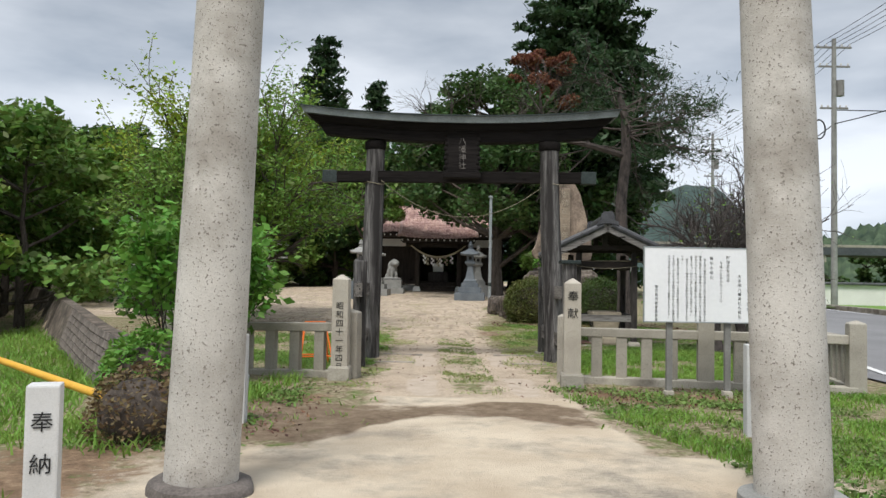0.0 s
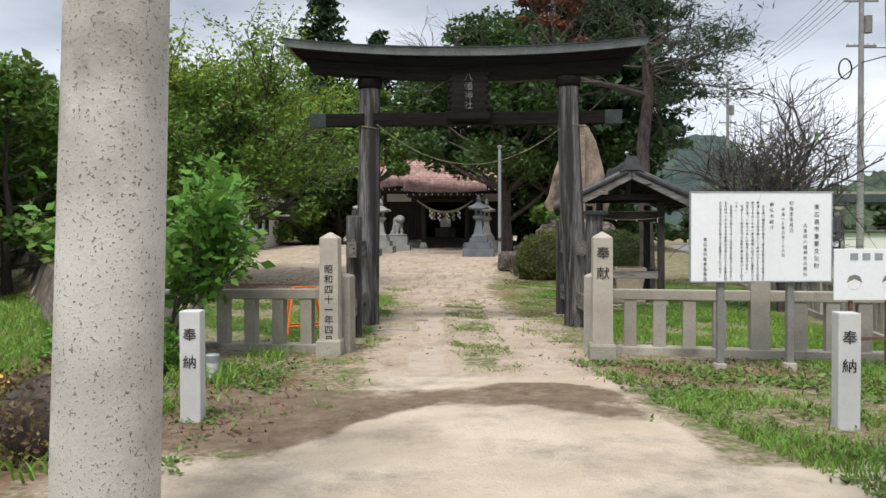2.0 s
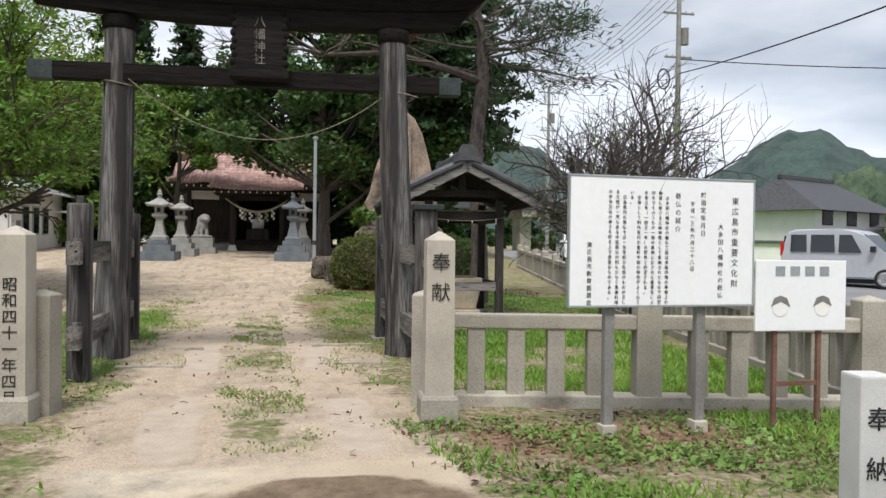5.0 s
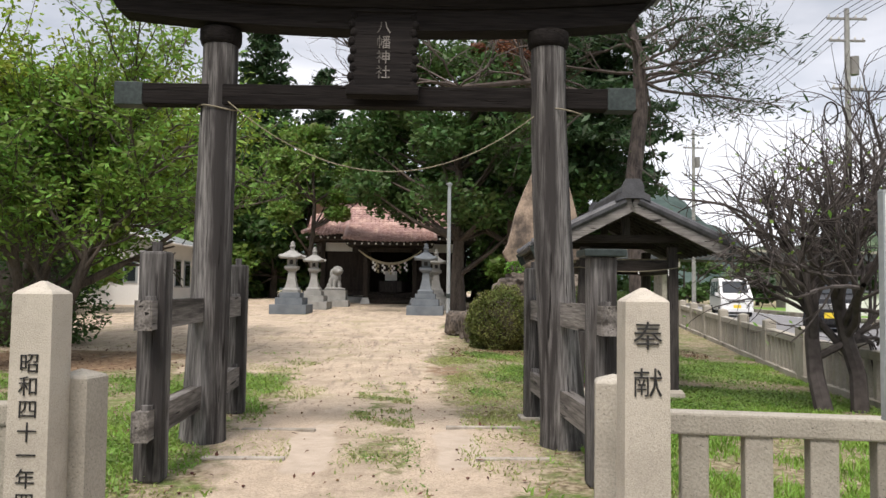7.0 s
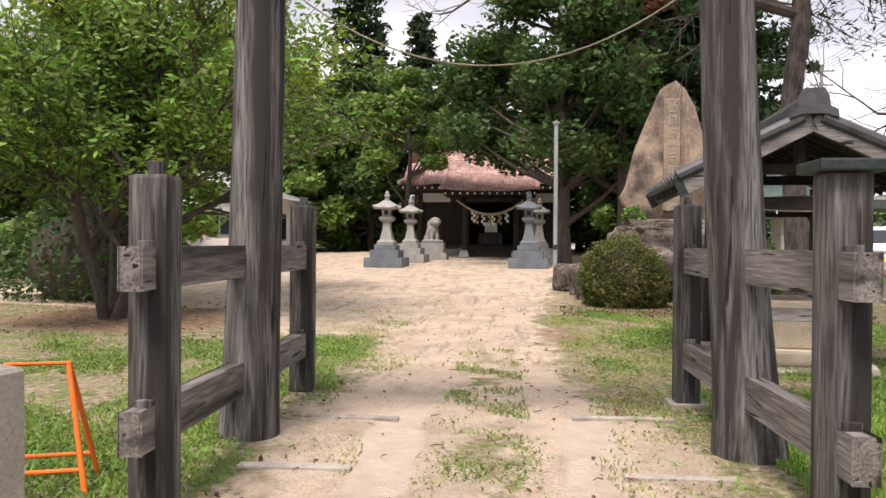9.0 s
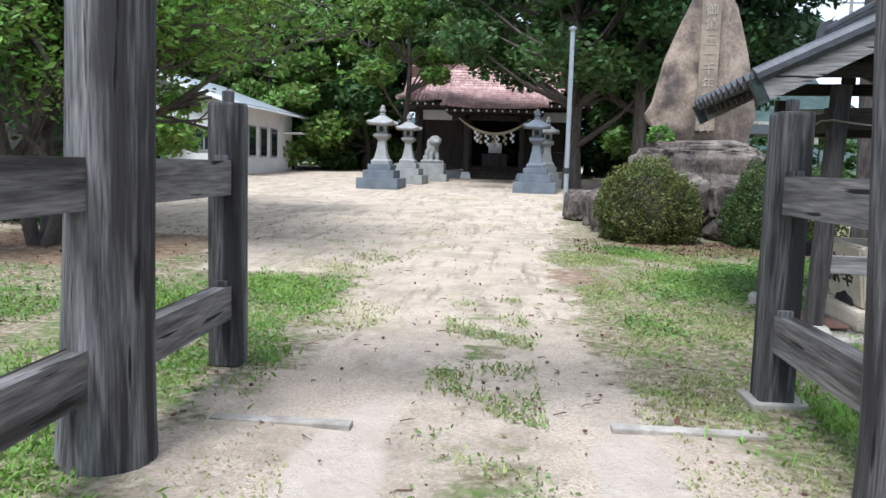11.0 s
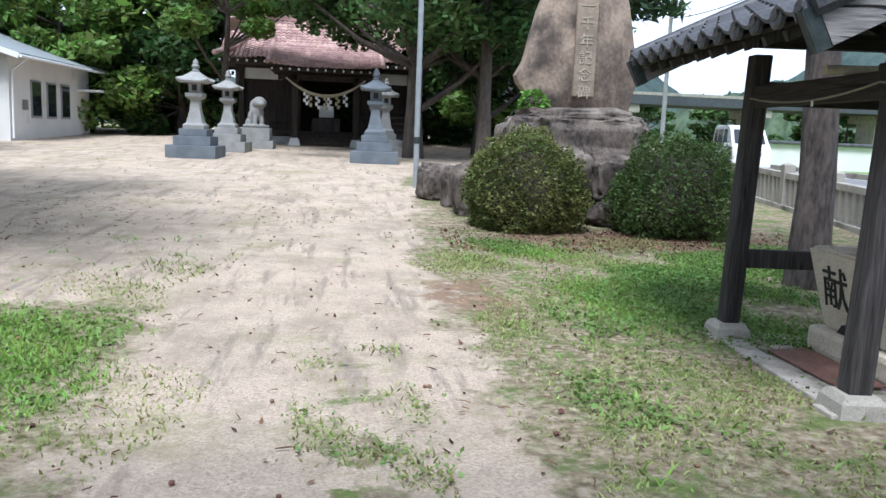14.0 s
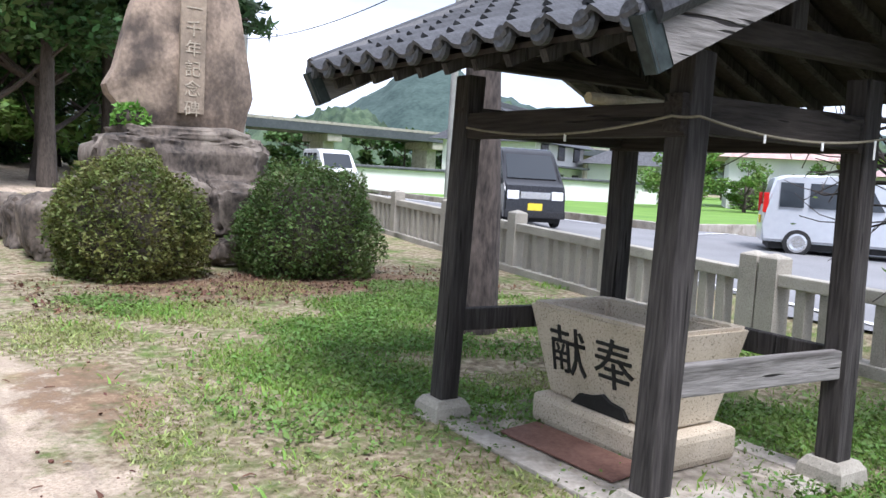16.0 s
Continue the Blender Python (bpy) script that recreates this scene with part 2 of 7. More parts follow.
ASPHALT = mat("asphalt", (0.16, 0.16, 0.165), (0.23, 0.23, 0.235), 0.6, 90, 0.9, 0.3)
LINE_WHITE = mat("road_paint", (0.6, 0.6, 0.6), (0.74, 0.74, 0.73), 2, 30, 0.8, 0.1)
RICE = mat("rice_field", (0.085, 0.18, 0.025), (0.16, 0.28, 0.045), 0.4, 9, 0.85, 0.6)
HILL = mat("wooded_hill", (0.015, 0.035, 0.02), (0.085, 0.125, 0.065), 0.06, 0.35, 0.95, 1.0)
# far hills: the blue of distance haze is mixed into the base colour
HILL_HAZED = mat("haze_tinted_wooded_hill", (0.022, 0.042, 0.038), (0.06, 0.092, 0.08), 0.035, 0.25, 0.95, 0.8)
BARK = mat("bark", (0.04, 0.032, 0.026), (0.115, 0.095, 0.08), 3, 18, 0.95, 1.0, stretch=(2, 2, 0.5))
BARK_PINE = mat("pine_bark", (0.028, 0.024, 0.022), (0.115, 0.094, 0.083), 5, 16, 0.95, 1.2, stretch=(2, 2, 0.6))
TWIG = mat("grey_twigs", (0.05, 0.04, 0.035), (0.115, 0.095, 0.085), 2, 10, 0.95, 0.2)
TWIG_DARK = mat("dark_twigs", (0.04, 0.033, 0.03), (0.1, 0.086, 0.08), 2, 10, 0.95, 0.2)
LEAF_CHERRY = leaf_mat("cherry_leaf", (0.095, 0.19, 0.032), (0.21, 0.335, 0.058))
LEAF_YELLOW = leaf_mat("yellowing_leaf", (0.17, 0.28, 0.025), (0.33, 0.40, 0.05))
LEAF_DARK = leaf_mat("evergreen_leaf", (0.03, 0.075, 0.02), (0.085, 0.15, 0.04))
LEAF_MID = leaf_mat("woodland_leaf", (0.075, 0.15, 0.03), (0.17, 0.27, 0.055))
LEAF_CONIFER = leaf_mat("conifer_needle", (0.018, 0.046, 0.018), (0.045, 0.085, 0.03), 0.35)
LEAF_SHRUB = leaf_mat("shrub_leaf", (0.09, 0.22, 0.03), (0.17, 0.34, 0.06), 0.3)
LEAF_BUSH = leaf_mat("azalea_leaf", (0.07, 0.11, 0.025), (0.2, 0.2, 0.06), 0.6)
LEAF_BUSH_GREEN = leaf_mat("camellia_leaf", (0.055, 0.105, 0.026), (0.14, 0.19, 0.055), 0.55)
LEAF_DRY = leaf_mat("dry_leaf", (0.12, 0.085, 0.04), (0.22, 0.16, 0.08), 0.5)
LEAF_RED = leaf_mat("reddish_leaf", (0.16, 0.06, 0.035), (0.24, 0.11, 0.06), 0.4)
GRASS = leaf_mat("grass_blade", (0.12, 0.25, 0.035), (0.25, 0.4, 0.075), 0.35)
GRASS_DRY = leaf_mat("dry_grass_blade", (0.2, 0.26, 0.07), (0.38, 0.4, 0.16), 0.4)
LEAF_WEED = leaf_mat("weed_leaf", (0.10, 0.18, 0.04), (0.19, 0.28, 0.075), 0.4)
DEBRIS = mat("fallen_leaves", (0.06, 0.032, 0.022), (0.21, 0.11, 0.065), 3, 20, 0.95, 0, island=0.5)
ROPE_OLD = mat("old_straw_rope", (0.16, 0.14, 0.1), (0.28, 0.25, 0.18), 6, 60, 0.95, 0.5)
ROPE = mat("straw_rope", (0.36, 0.31, 0.2), (0.52, 0.46, 0.32), 6, 60, 0.95, 0.5)
PAPER = mat("white_paper", (0.78, 0.77, 0.74), (0.84, 0.83, 0.8), 4, 40, 0.9, 0)
GLASS = glass_mat("dark_window_glass")
RUBBER = mat("tyre_rubber", (0.015, 0.015, 0.015), (0.03, 0.03, 0.03), 5, 40, 0.9, 0.2)
CAR_WHITE = mat("white_car_paint", (0.7, 0.71, 0.72), (0.76, 0.77, 0.78), 1, 10, 0.25, 0, spec=0.6)
CAR_SILVER = mat("silver_car_paint", (0.50, 0.52, 0.55), (0.57, 0.59, 0.62), 1, 10, 0.25, 0, metal=0.4, spec=0.6)
CAR_BLACK = mat("black_car_paint", (0.012, 0.012, 0.014), (0.02, 0.02, 0.022), 1, 10, 0.2, 0, spec=0.6)
CHROME = mat("chrome", (0.6, 0.6, 0.6), (0.7, 0.7, 0.7), 2, 10, 0.2, 0, metal=0.9)
LAMP_RED = mat("red_lens", (0.4, 0.015, 0.012), (0.5, 0.02, 0.015), 2, 10, 0.2, 0)
PLATE_YELLOW = mat("yellow_plate", (0.75, 0.55, 0.04), (0.8, 0.6, 0.05), 2, 10, 0.5, 0)


# ---- mesh helpers ----
def box(bm, x0, x1, y0, y1, z0, z1, bev=0.0, m=None):
    c = bmesh.ops.create_cube(bm, size=1.0)["verts"]
    for v in c:
        v.co = Vector(((x0 + x1) / 2 + v.co.x * (x1 - x0), (y0 + y1) / 2 + v.co.y * (y1 - y0), (z0 + z1) / 2 + v.co.z * (z1 - z0)))
        if m:
            v.co = m @ v.co
    if bev:
        es = list({e for v in c for e in v.link_edges})
        bmesh.ops.bevel(bm, geom=es, offset=bev, segments=2, affect="EDGES", profile=0.6)
    return bm


def box_between(bm, a, b, w, h, bev=0.0):
    """A bar of width w and height h from a to b."""
    a, b = Vector(a), Vector(b)
    m = Matrix.Translation((a + b) / 2) @ (b - a).to_track_quat("X", "Z").to_matrix().to_4x4()
    return box(bm, -(b - a).length / 2, (b - a).length / 2, -w / 2, w / 2, -h / 2, h / 2, bev, m)


def tube(bm, pts, radii, sides=8, cap=True):
    rings = []
    ref = Vector((0.3, 0.9, 0.2)).normalized()
    for i, p in enumerate(pts):
        d = (Vector(pts[min(i + 1, len(pts) - 1)]) - Vector(pts[max(i - 1, 0)])).normalized()
        u = d.cross(ref)
        u = u.normalized() if u.length > 1e-3 else d.orthogonal().normalized()
        w = d.cross(u)
        rings.append([bm.verts.new(Vector(p) + radii[i] * (math.cos(a) * u + math.sin(a) * w)) for a in (2 * math.pi * k / sides for k in range(sides))])
    for r0, r1 in zip(rings, rings[1:]):
        for k in range(sides):
            bm.faces.new((r0[k], r0[(k + 1) % sides], r1[(k + 1) % sides], r1[k]))
    if cap:
        bm.faces.new(rings[0][::-1])
        bm.faces.new(rings[-1])
    return bm


def lathe(bm, profile, sides=24, turn=0.0):
    """Turns (radius, height) pairs about z."""
    rings = [[bm.verts.new((r * math.cos(turn + 2 * math.pi * k / sides), r * math.sin(turn + 2 * math.pi * k / sides), z)) for k in range(sides)] for r, z in profile]
    for r0, r1 in zip(rings, rings[1:]):
        for k in range(sides):
            bm.faces.new((r0[k], r0[(k + 1) % sides], r1[(k + 1) % sides], r1[k]))
    bm.faces.new(rings[0][::-1])
    bm.faces.new(rings[-1])
    return bm


def square_lathe(bm, profile):
    """Stacks square sections (half side, height), axis-aligned."""
    return lathe(bm, [(r * math.sqrt(2), z) for r, z in profile], 4, math.pi / 4)


def extrude_outline(bm, outline, y0, y1):
    """A slab from an outline of (x, z) pairs, thick from y0 to y1."""
    a = [bm.verts.new((x, y0, z)) for x, z in outline]
    b = [bm.verts.new((x, y1, z)) for x, z in outline]
    n = len(outline)
    bm.faces.new(a)
    bm.faces.new(b[::-1])
    for k in range(n):
        bm.faces.new((a[(k + 1) % n], a[k], b[k], b[(k + 1) % n]))
    return bm


def mesh_of(name, bm, material, smooth=False):
    bmesh.ops.recalc_face_normals(bm, faces=bm.faces)
    me = bpy.data.meshes.new(name)
    bm.to_mesh(me)
    bm.free()
    me.materials.append(material)
    if smooth:
        me.polygons.foreach_set("use_smooth", [True] * len(me.polygons))
        me.set_sharp_from_angle(angle=radians(40))
    return me


def part(name, bm, material, parent=None, label="", smooth=False):
    ob = new(name, mesh_of(name, bm, material, smooth))
    ob.parent = parent
    return tagged(ob, label)


def thing(name, m, label, category, group=""):
    ob = new(name)
    ob.matrix_basis = m
    ob.empty_display_size = 0.1
    return tagged(ob, label, category, group)


def bmn():
    return bmesh.new()


def text_bm(chars, size, columns=None, depth=0.004, step=1.12, col_step=1.5, weight=0.0):
    """Upright columns of characters in the xz plane, the first column at the right; the front faces -y. The first one's top middle is the origin."""
    bm = bmesh.new()
    deps = None
    for c, column in enumerate(columns or [chars]):
        for k, ch in enumerate(column):
            if ch in " \u3000":
                continue
            cu = bpy.data.curves.new("glyph", "FONT")
            cu.body, cu.size, cu.align_x = ch, size, "CENTER"
            cu.extrude, cu.offset, cu.resolution_u = depth, weight * size, 2
            ob = new("glyph", cu)
            bpy.context.view_layer.update()
            me = ob.evaluated_get(bpy.context.evaluated_depsgraph_get()).to_mesh()
            me.transform(Matrix.Translation((-c * col_step * size, 0, -(k + 0.9) * step * size)) @ Matrix.Rotation(radians(90), 4, "X"))
            bm.from_mesh(me)
            bpy.data.objects.remove(ob)
            bpy.data.curves.remove(cu)
    return bm


def letters(text, size, material, parent, place, label, weight=0.0, step=1.12, depth=0.004):
    """Upright lettering, each character a part of its own."""
    for k, ch in enumerate(text):
        ob = part("character", text_bm(ch, size, weight=weight, depth=depth), material, parent, label)
        ob.location = (place[0], place[1], place[2] - k * step * size)


def smooth01(a, b, v):
    t = np.clip((v - a) / (b - a), 0, 1)
    return t * t * (3 - 2 * t)


# ---- the lie of the land ----
WALL_LINE = [(-4.4, -5.0), (-3.8, 3.0), (-2.9, 7.5), (-3.5, 11.0), (-5.9, 14.5), (-7.1, 17.0), (-18.6, 36.0), (-40.0, 66.0)]


def fence_x(y):
    return 6.35 + 0.185 * (y - 9.9)


def low_side(x, y):
    """How far a place lies left of the channel's edge, in metres."""
    ys = np.array([p[1] for p in WALL_LINE])
    xs = np.array([p[0] for p in WALL_LINE])
    return np.interp(y, ys, xs) - x


def height(x, y):
    x, y = np.asarray(x, float), np.asarray(y, float)
    rise = 0.024 * np.maximum(0, y - 19) * smooth01(17, 22, y)
    rise = np.minimum(rise, 1.1)
    road = 0.42 * smooth01(11, 27, y)
    side = smooth01(0.3, 1.0, x - fence_x(y))
    z = rise * (1 - side) + road * side
    z = z - 0.45 * smooth01(1.0, 7.0, x - fence_x(y) - 8.0)
    low = low_side(x, y)
    sharp = smooth01(13.0, 14.5, y)
    ditch = -1.05 * (sharp * smooth01(0.05, 0.45, low) + (1 - sharp) * smooth01(0.0, 1.9, low))
    return z + ditch


def gz(x, y):
    return float(height(x, y))


# ---- ground ----
def graded(lo, hi, step, far, grow=1.3):
    inner = list(np.arange(lo, hi + 1e-6, step))
    out, d, v = [], step, hi
    while v < far:
        d *= grow
        v += d
        out.append(v)
    left, d, v = [], step, lo
    while v > -far:
        d *= grow
        v -= d
        left.append(v)
    return np.array(left[::-1] + inner + out)


def ground():
    xs, ys = graded(-13, 11, 0.14, 2500), graded(-3, 44, 0.14, 2500)
    X, Y = np.meshgrid(xs, ys)
    Z = height(X, Y)
    near = (np.abs(X) < 16) & (Y > -6) & (Y < 46)
    wob = np.zeros_like(X)
    idx = np.argwhere(near)
    for a, b in idx:
        p = (X[a, b], Y[a, b], 0.0)
        wob[a, b] = noise.noise(Vector(p) * 0.55)
    fine = np.zeros_like(X)
    for a, b in idx:
        fine[a, b] = noise.noise(Vector((X[a, b] * 2.1, Y[a, b] * 2.1, 5.0)))
    Z = Z + near * (0.02 * wob + 0.008 * fine) * smooth01(-4, 0, Y)
    # trodden sand: drive, apron before the gate, wide yard
    c = 0.78 + 0.12 * np.sin(Y * 0.25) - 0.55 * smooth01(17, 26, Y)
    half = 1.35 + 0.25 * smooth01(9, 4, Y) + 0.35 * smooth01(5.5, 3, Y)
    half_r = half - 0.5 * smooth01(13.5, 17.5, Y)
    d_drive = np.where(X > c, half_r, half) + 0.4 * wob + 0.2 * fine - np.abs(X - c)
    yard_l = -3.0 - 12.0 * smooth01(21, 27, Y)
    yard_r = 1.3 + 0.9 * smooth01(22, 30, Y) + 8.0 * smooth01(36, 44, Y)
    d_yard = np.minimum(np.minimum(X - yard_l, yard_r - X), (Y - 20.5) * 0.8) + 0.9 * wob
    apron = np.minimum(5.6 - Y + 0.4 * wob, 0.9 - np.abs(X - 0.9) / 3.0) * 1.6
    sand = smooth01(-0.8, 0.6, np.maximum(np.maximum(d_drive, d_yard), apron))
    # grass strip between the wheel tracks
    strip = smooth01(0.42, 0.12, np.abs(X - c - 0.05) + 0.25 * fine) * smooth01(8.6, 9.6, Y) * smooth01(20, 17, Y) * (0.25 + 0.75 * smooth01(-0.2, 0.35, fine + 0.5 * wob))
    near_edge = 7.25 - 1.5 * smooth01(0.4, -0.9, X) - 0.5 * smooth01(1.0, 2.0, X) + 0.35 * wob + 0.15 * fine
    damp = smooth01(-0.35, 0.35, Y - near_edge) * smooth01(8.4, 8.15, Y - 0.3 * wob - 0.12 * fine) * smooth01(-2.7, -2.0, X + 0.3 * wob) * smooth01(2.6, 2.1, X - 0.3 * wob)
    damp = damp * (0.6 + 0.4 * smooth01(-0.3, 0.2, fine + wob))
    litter = smooth01(0.25, 0.8, 1.2 - np.hypot((X + 5.9) / 3.2, (Y - 22.0) / 2.8) + 0.3 * wob)
    litter = np.maximum(litter, smooth01(0.2, 0.7, 1.0 - np.hypot((X - 4.9) / 3.6, (Y - 24.3) / 1.35) + 0.25 * fine))
    litter = np.maximum(litter, 0.8 * smooth01(0.1, 0.8, 1.0 - np.hypot((X - 3.5) / 2.1, (Y - 9.1) / 0.95) + 0.4 * fine))
    litter = np.maximum(litter, 0.62 * smooth01(0.1, 0.7, 1.0 - np.hypot((X - 1.77) / 0.75, (Y - 20.67) / 1.5) + 0.4 * fine))
    litter = np.maximum(litter, 0.8 * smooth01(0.1, 0.8, 1.0 - np.hypot((X + 1.7) / 1.2, (Y - 8.4) / 1.9) + 0.4 * fine))
    litter = np.maximum(litter, 0.8 * smooth01(0.1, 0.8, 1.0 - np.hypot((X + 2.5) / 1.25, (Y - 4.6) / 2.3) + 0.4 * fine))
    ruts = np.maximum(smooth01(0.34, 0.1, np.abs(X - c + 0.62 + 0.1 * wob)), smooth01(0.34, 0.1, np.abs(X - c - 0.78 - 0.1 * wob))) * smooth01(8.3, 9.5, Y) * smooth01(19, 14, Y) * smooth01(-0.5, 0.25, wob + 0.4 * fine)
    Z = Z - 0.02 * ruts
    ny, nx = X.shape
    co = np.stack([X, Y, Z], -1).reshape(-1, 3)
    q = (np.arange(ny - 1)[:, None] * nx + np.arange(nx - 1)[None]).reshape(-1, 1) + np.array([[0, 1, nx + 1, nx]])
    me = bpy.data.meshes.new("ground")
    me.from_pydata(co.tolist(), [], q.tolist())
    for key, field in (("sand", sand), ("strip", strip), ("damp", damp), ("litter", litter), ("ruts", ruts), ("apron", smooth01(-0.3, 0.3, np.maximum(apron, np.minimum(d_drive, 8.8 - Y)))), ("yard", sand * smooth01(14.5, 18, Y))):
        at = me.attributes.new(key, "FLOAT", "POINT")
        at.data.foreach_set("value", field.reshape(-1).astype(np.float32))
    me.polygons.foreach_set("use_smooth", [True] * len(me.polygons))
    m = bpy.data.materials.new("earth_sand_and_turf")
    m.use_nodes = True
    n, l = m.node_tree.nodes, m.node_tree.links
    b = n["Principled BSDF"]
    tc = n.new("ShaderNodeTexCoord")

    def nz(scale, detail=6, rough=0.6):
        t = n.new("ShaderNodeTexNoise")
        t.inputs["Scale"].default_value, t.inputs["Detail"].default_value, t.inputs["Roughness"].default_value = scale, detail, rough
        l.new(tc.outputs["Object"], t.inputs["Vector"])
        return t.outputs["Fac"]

    def ramp(fac, *stops):
        r = n.new("ShaderNodeValToRGB")
        while len(r.color_ramp.elements) < len(stops):
            r.color_ramp.elements.new(0.5)
        for e, (p, col) in zip(r.color_ramp.elements, stops):
            e.position, e.color = p, (*col, 1)
        l.new(fac, r.inputs["Fac"])
        return r.outputs["Color"]

    def mixc(fac, a, c):
        x = n.new("ShaderNodeMixRGB")
        l.new(fac, x.inputs[0])
        l.new(a, x.inputs[1])
        l.new(c, x.inputs[2])
        return x.outputs[0]

    def edge(key, amount, scale):
        a = n.new("ShaderNodeAttribute")
        a.attribute_name = key
        s1 = n.new("ShaderNodeMath")
        s1.operation = "MULTIPLY_ADD"
        sub = n.new("ShaderNodeMath")
        sub.operation = "SUBTRACT"
        l.new(nz(scale, 8, 0.7), sub.inputs[0])
        sub.inputs[1].default_value = 0.5
        l.new(sub.outputs[0], s1.inputs[0])
        s1.inputs[1].default_value = amount
        l.new(a.outputs["Fac"], s1.inputs[2])
        mr = n.new("ShaderNodeMapRange")
        mr.interpolation_type = "SMOOTHSTEP"
        mr.inputs["From Min"].default_value, mr.inputs["From Max"].default_value = 0.32, 0.68
        l.new(s1.outputs[0], mr.inputs["Value"])
        return mr.outputs["Result"]

    def product(a, c):
        x = n.new("ShaderNodeMath")
        x.operation = "MULTIPLY"
        l.new(a, x.inputs[0])
        l.new(c, x.inputs[1])
        return x.outputs[0]

    turf = mixc(ramp(nz(2.6, 9, 0.75), (0.37, (0, 0, 0)), (0.53, (1, 1, 1))), ramp(nz(9), (0.35, (0.07, 0.11, 0.025)), (0.65, (0.15, 0.215, 0.055))), ramp(nz(14), (0.35, (0.13, 0.1, 0.065)), (0.5, (0.27, 0.22, 0.145)), (0.65, (0.42, 0.36, 0.26))))
    pale = ramp(nz(0.55), (0.35, (0.48, 0.37, 0.275)), (0.52, (0.57, 0.46, 0.35)), (0.68, (0.45, 0.365, 0.285)))
    grit = ramp(nz(45, 4), (0.32, (0.24, 0.195, 0.15)), (0.46, (0.47, 0.385, 0.295)), (0.62, (0.63, 0.53, 0.42)))
    mg = n.new("ShaderNodeMixRGB")
    mg.inputs[0].default_value = 0.55
    l.new(pale, mg.inputs[1])
    l.new(grit, mg.inputs[2])
    dry = mixc(ramp(nz(0.75, 9, 0.68), (0.49, (0, 0, 0)), (0.64, (0.85, 0.85, 0.85))), ramp(nz(0.9), (0.35, (0.5, 0.41, 0.305)), (0.6, (0.65, 0.56, 0.435))), ramp(nz(30, 5, 0.7), (0.35, (0.2, 0.18, 0.15)), (0.65, (0.36, 0.32, 0.27))))
    stain = ramp(nz(1.1, 9, 0.72), (0.44, (0, 0, 0)), (0.64, (1, 1, 1)))
    tan = ramp(nz(18, 6, 0.7), (0.35, (0.27, 0.215, 0.155)), (0.65, (0.4, 0.33, 0.25)))
    sandy = n.new("ShaderNodeMixRGB")
    ms = n.new("ShaderNodeMath")
    ms.operation = "MULTIPLY"
    ms.inputs[1].default_value = 0.8
    l.new(stain, ms.inputs[0])
    l.new(ms.outputs[0], sandy.inputs[0])
    l.new(mg.outputs[0], sandy.inputs[1])
    l.new(tan, sandy.inputs[2])
    # loose grit and pebbles, and long streaks along the wheel tracks
    streak_map = n.new("ShaderNodeMapping")
    streak_map.inputs["Scale"].default_value = (1.9, 0.75, 1.0)
    l.new(tc.outputs["Object"], streak_map.inputs["Vector"])
    streak = n.new("ShaderNodeTexNoise")
    streak.inputs["Scale"].default_value, streak.inputs["Detail"].default_value, streak.inputs["Roughness"].default_value = 1.3, 9, 0.72
    l.new(streak_map.outputs["Vector"], streak.inputs["Vector"])
    streaked = mixc(ramp(streak.outputs["Fac"], (0.52, (0, 0, 0)), (0.64, (0.5, 0.5, 0.5))), sandy.outputs[0], ramp(nz(25, 6, 0.7), (0.35, (0.2, 0.155, 0.115)), (0.65, (0.35, 0.285, 0.22))))
    pebbles = ramp(nz(60, 3, 0.6), (0.6, (0, 0, 0)), (0.66, (0.75, 0.75, 0.75)))
    pebble_tone = ramp(nz(11), (0.4, (0.15, 0.125, 0.1)), (0.6, (0.3, 0.26, 0.21)))
    brown = ramp(nz(6, 8, 0.75), (0.35, (0.10, 0.065, 0.04)), (0.55, (0.25, 0.17, 0.11)), (0.7, (0.40, 0.31, 0.2)))
    col = mixc(edge("sand", 1.7, 3.2), turf, mixc(pebbles, streaked, pebble_tone))
    col = mixc(edge("apron", 0.9, 1.2), col, mixc(ramp(nz(75, 3, 0.6), (0.61, (0, 0, 0)), (0.67, (0.5, 0.5, 0.5))), dry, pebble_tone))
    col = mixc(edge("ruts", 0.8, 1.5), col, ramp(nz(4), (0.35, (0.45, 0.375, 0.3)), (0.65, (0.55, 0.465, 0.38))))
    col = mixc(edge("strip", 2.2, 7.0), col, turf)
    col = mixc(edge("litter", 1.6, 6.0), col, brown)
    tyre_map = n.new("ShaderNodeMapping")
    tyre_map.inputs["Rotation"].default_value = (0, 0, radians(28))
    tyre_map.inputs["Scale"].default_value = (4.2, 0.55, 1.0)
    l.new(tc.outputs["Object"], tyre_map.inputs["Vector"])
    tyre = n.new("ShaderNodeTexNoise")
    tyre.inputs["Scale"].default_value, tyre.inputs["Detail"].default_value, tyre.inputs["Roughness"].default_value = 1.1, 7, 0.66
    l.new(tyre_map.outputs["Vector"], tyre.inputs["Vector"])
    col = mixc(product(edge("yard", 0.8, 1.5), ramp(tyre.outputs["Fac"], (0.54, (0, 0, 0)), (0.64, (0.8, 0.8, 0.8)))), col, ramp(nz(20, 6, 0.7), (0.35, (0.2, 0.16, 0.125)), (0.65, (0.33, 0.275, 0.22))))
    col = mixc(product(edge("yard", 0.8, 1.5), ramp(nz(0.9, 9, 0.75), (0.53, (0, 0, 0)), (0.66, (0.7, 0.7, 0.7)))), col, ramp(nz(16, 5), (0.35, (0.2, 0.19, 0.09)), (0.65, (0.36, 0.33, 0.19))))
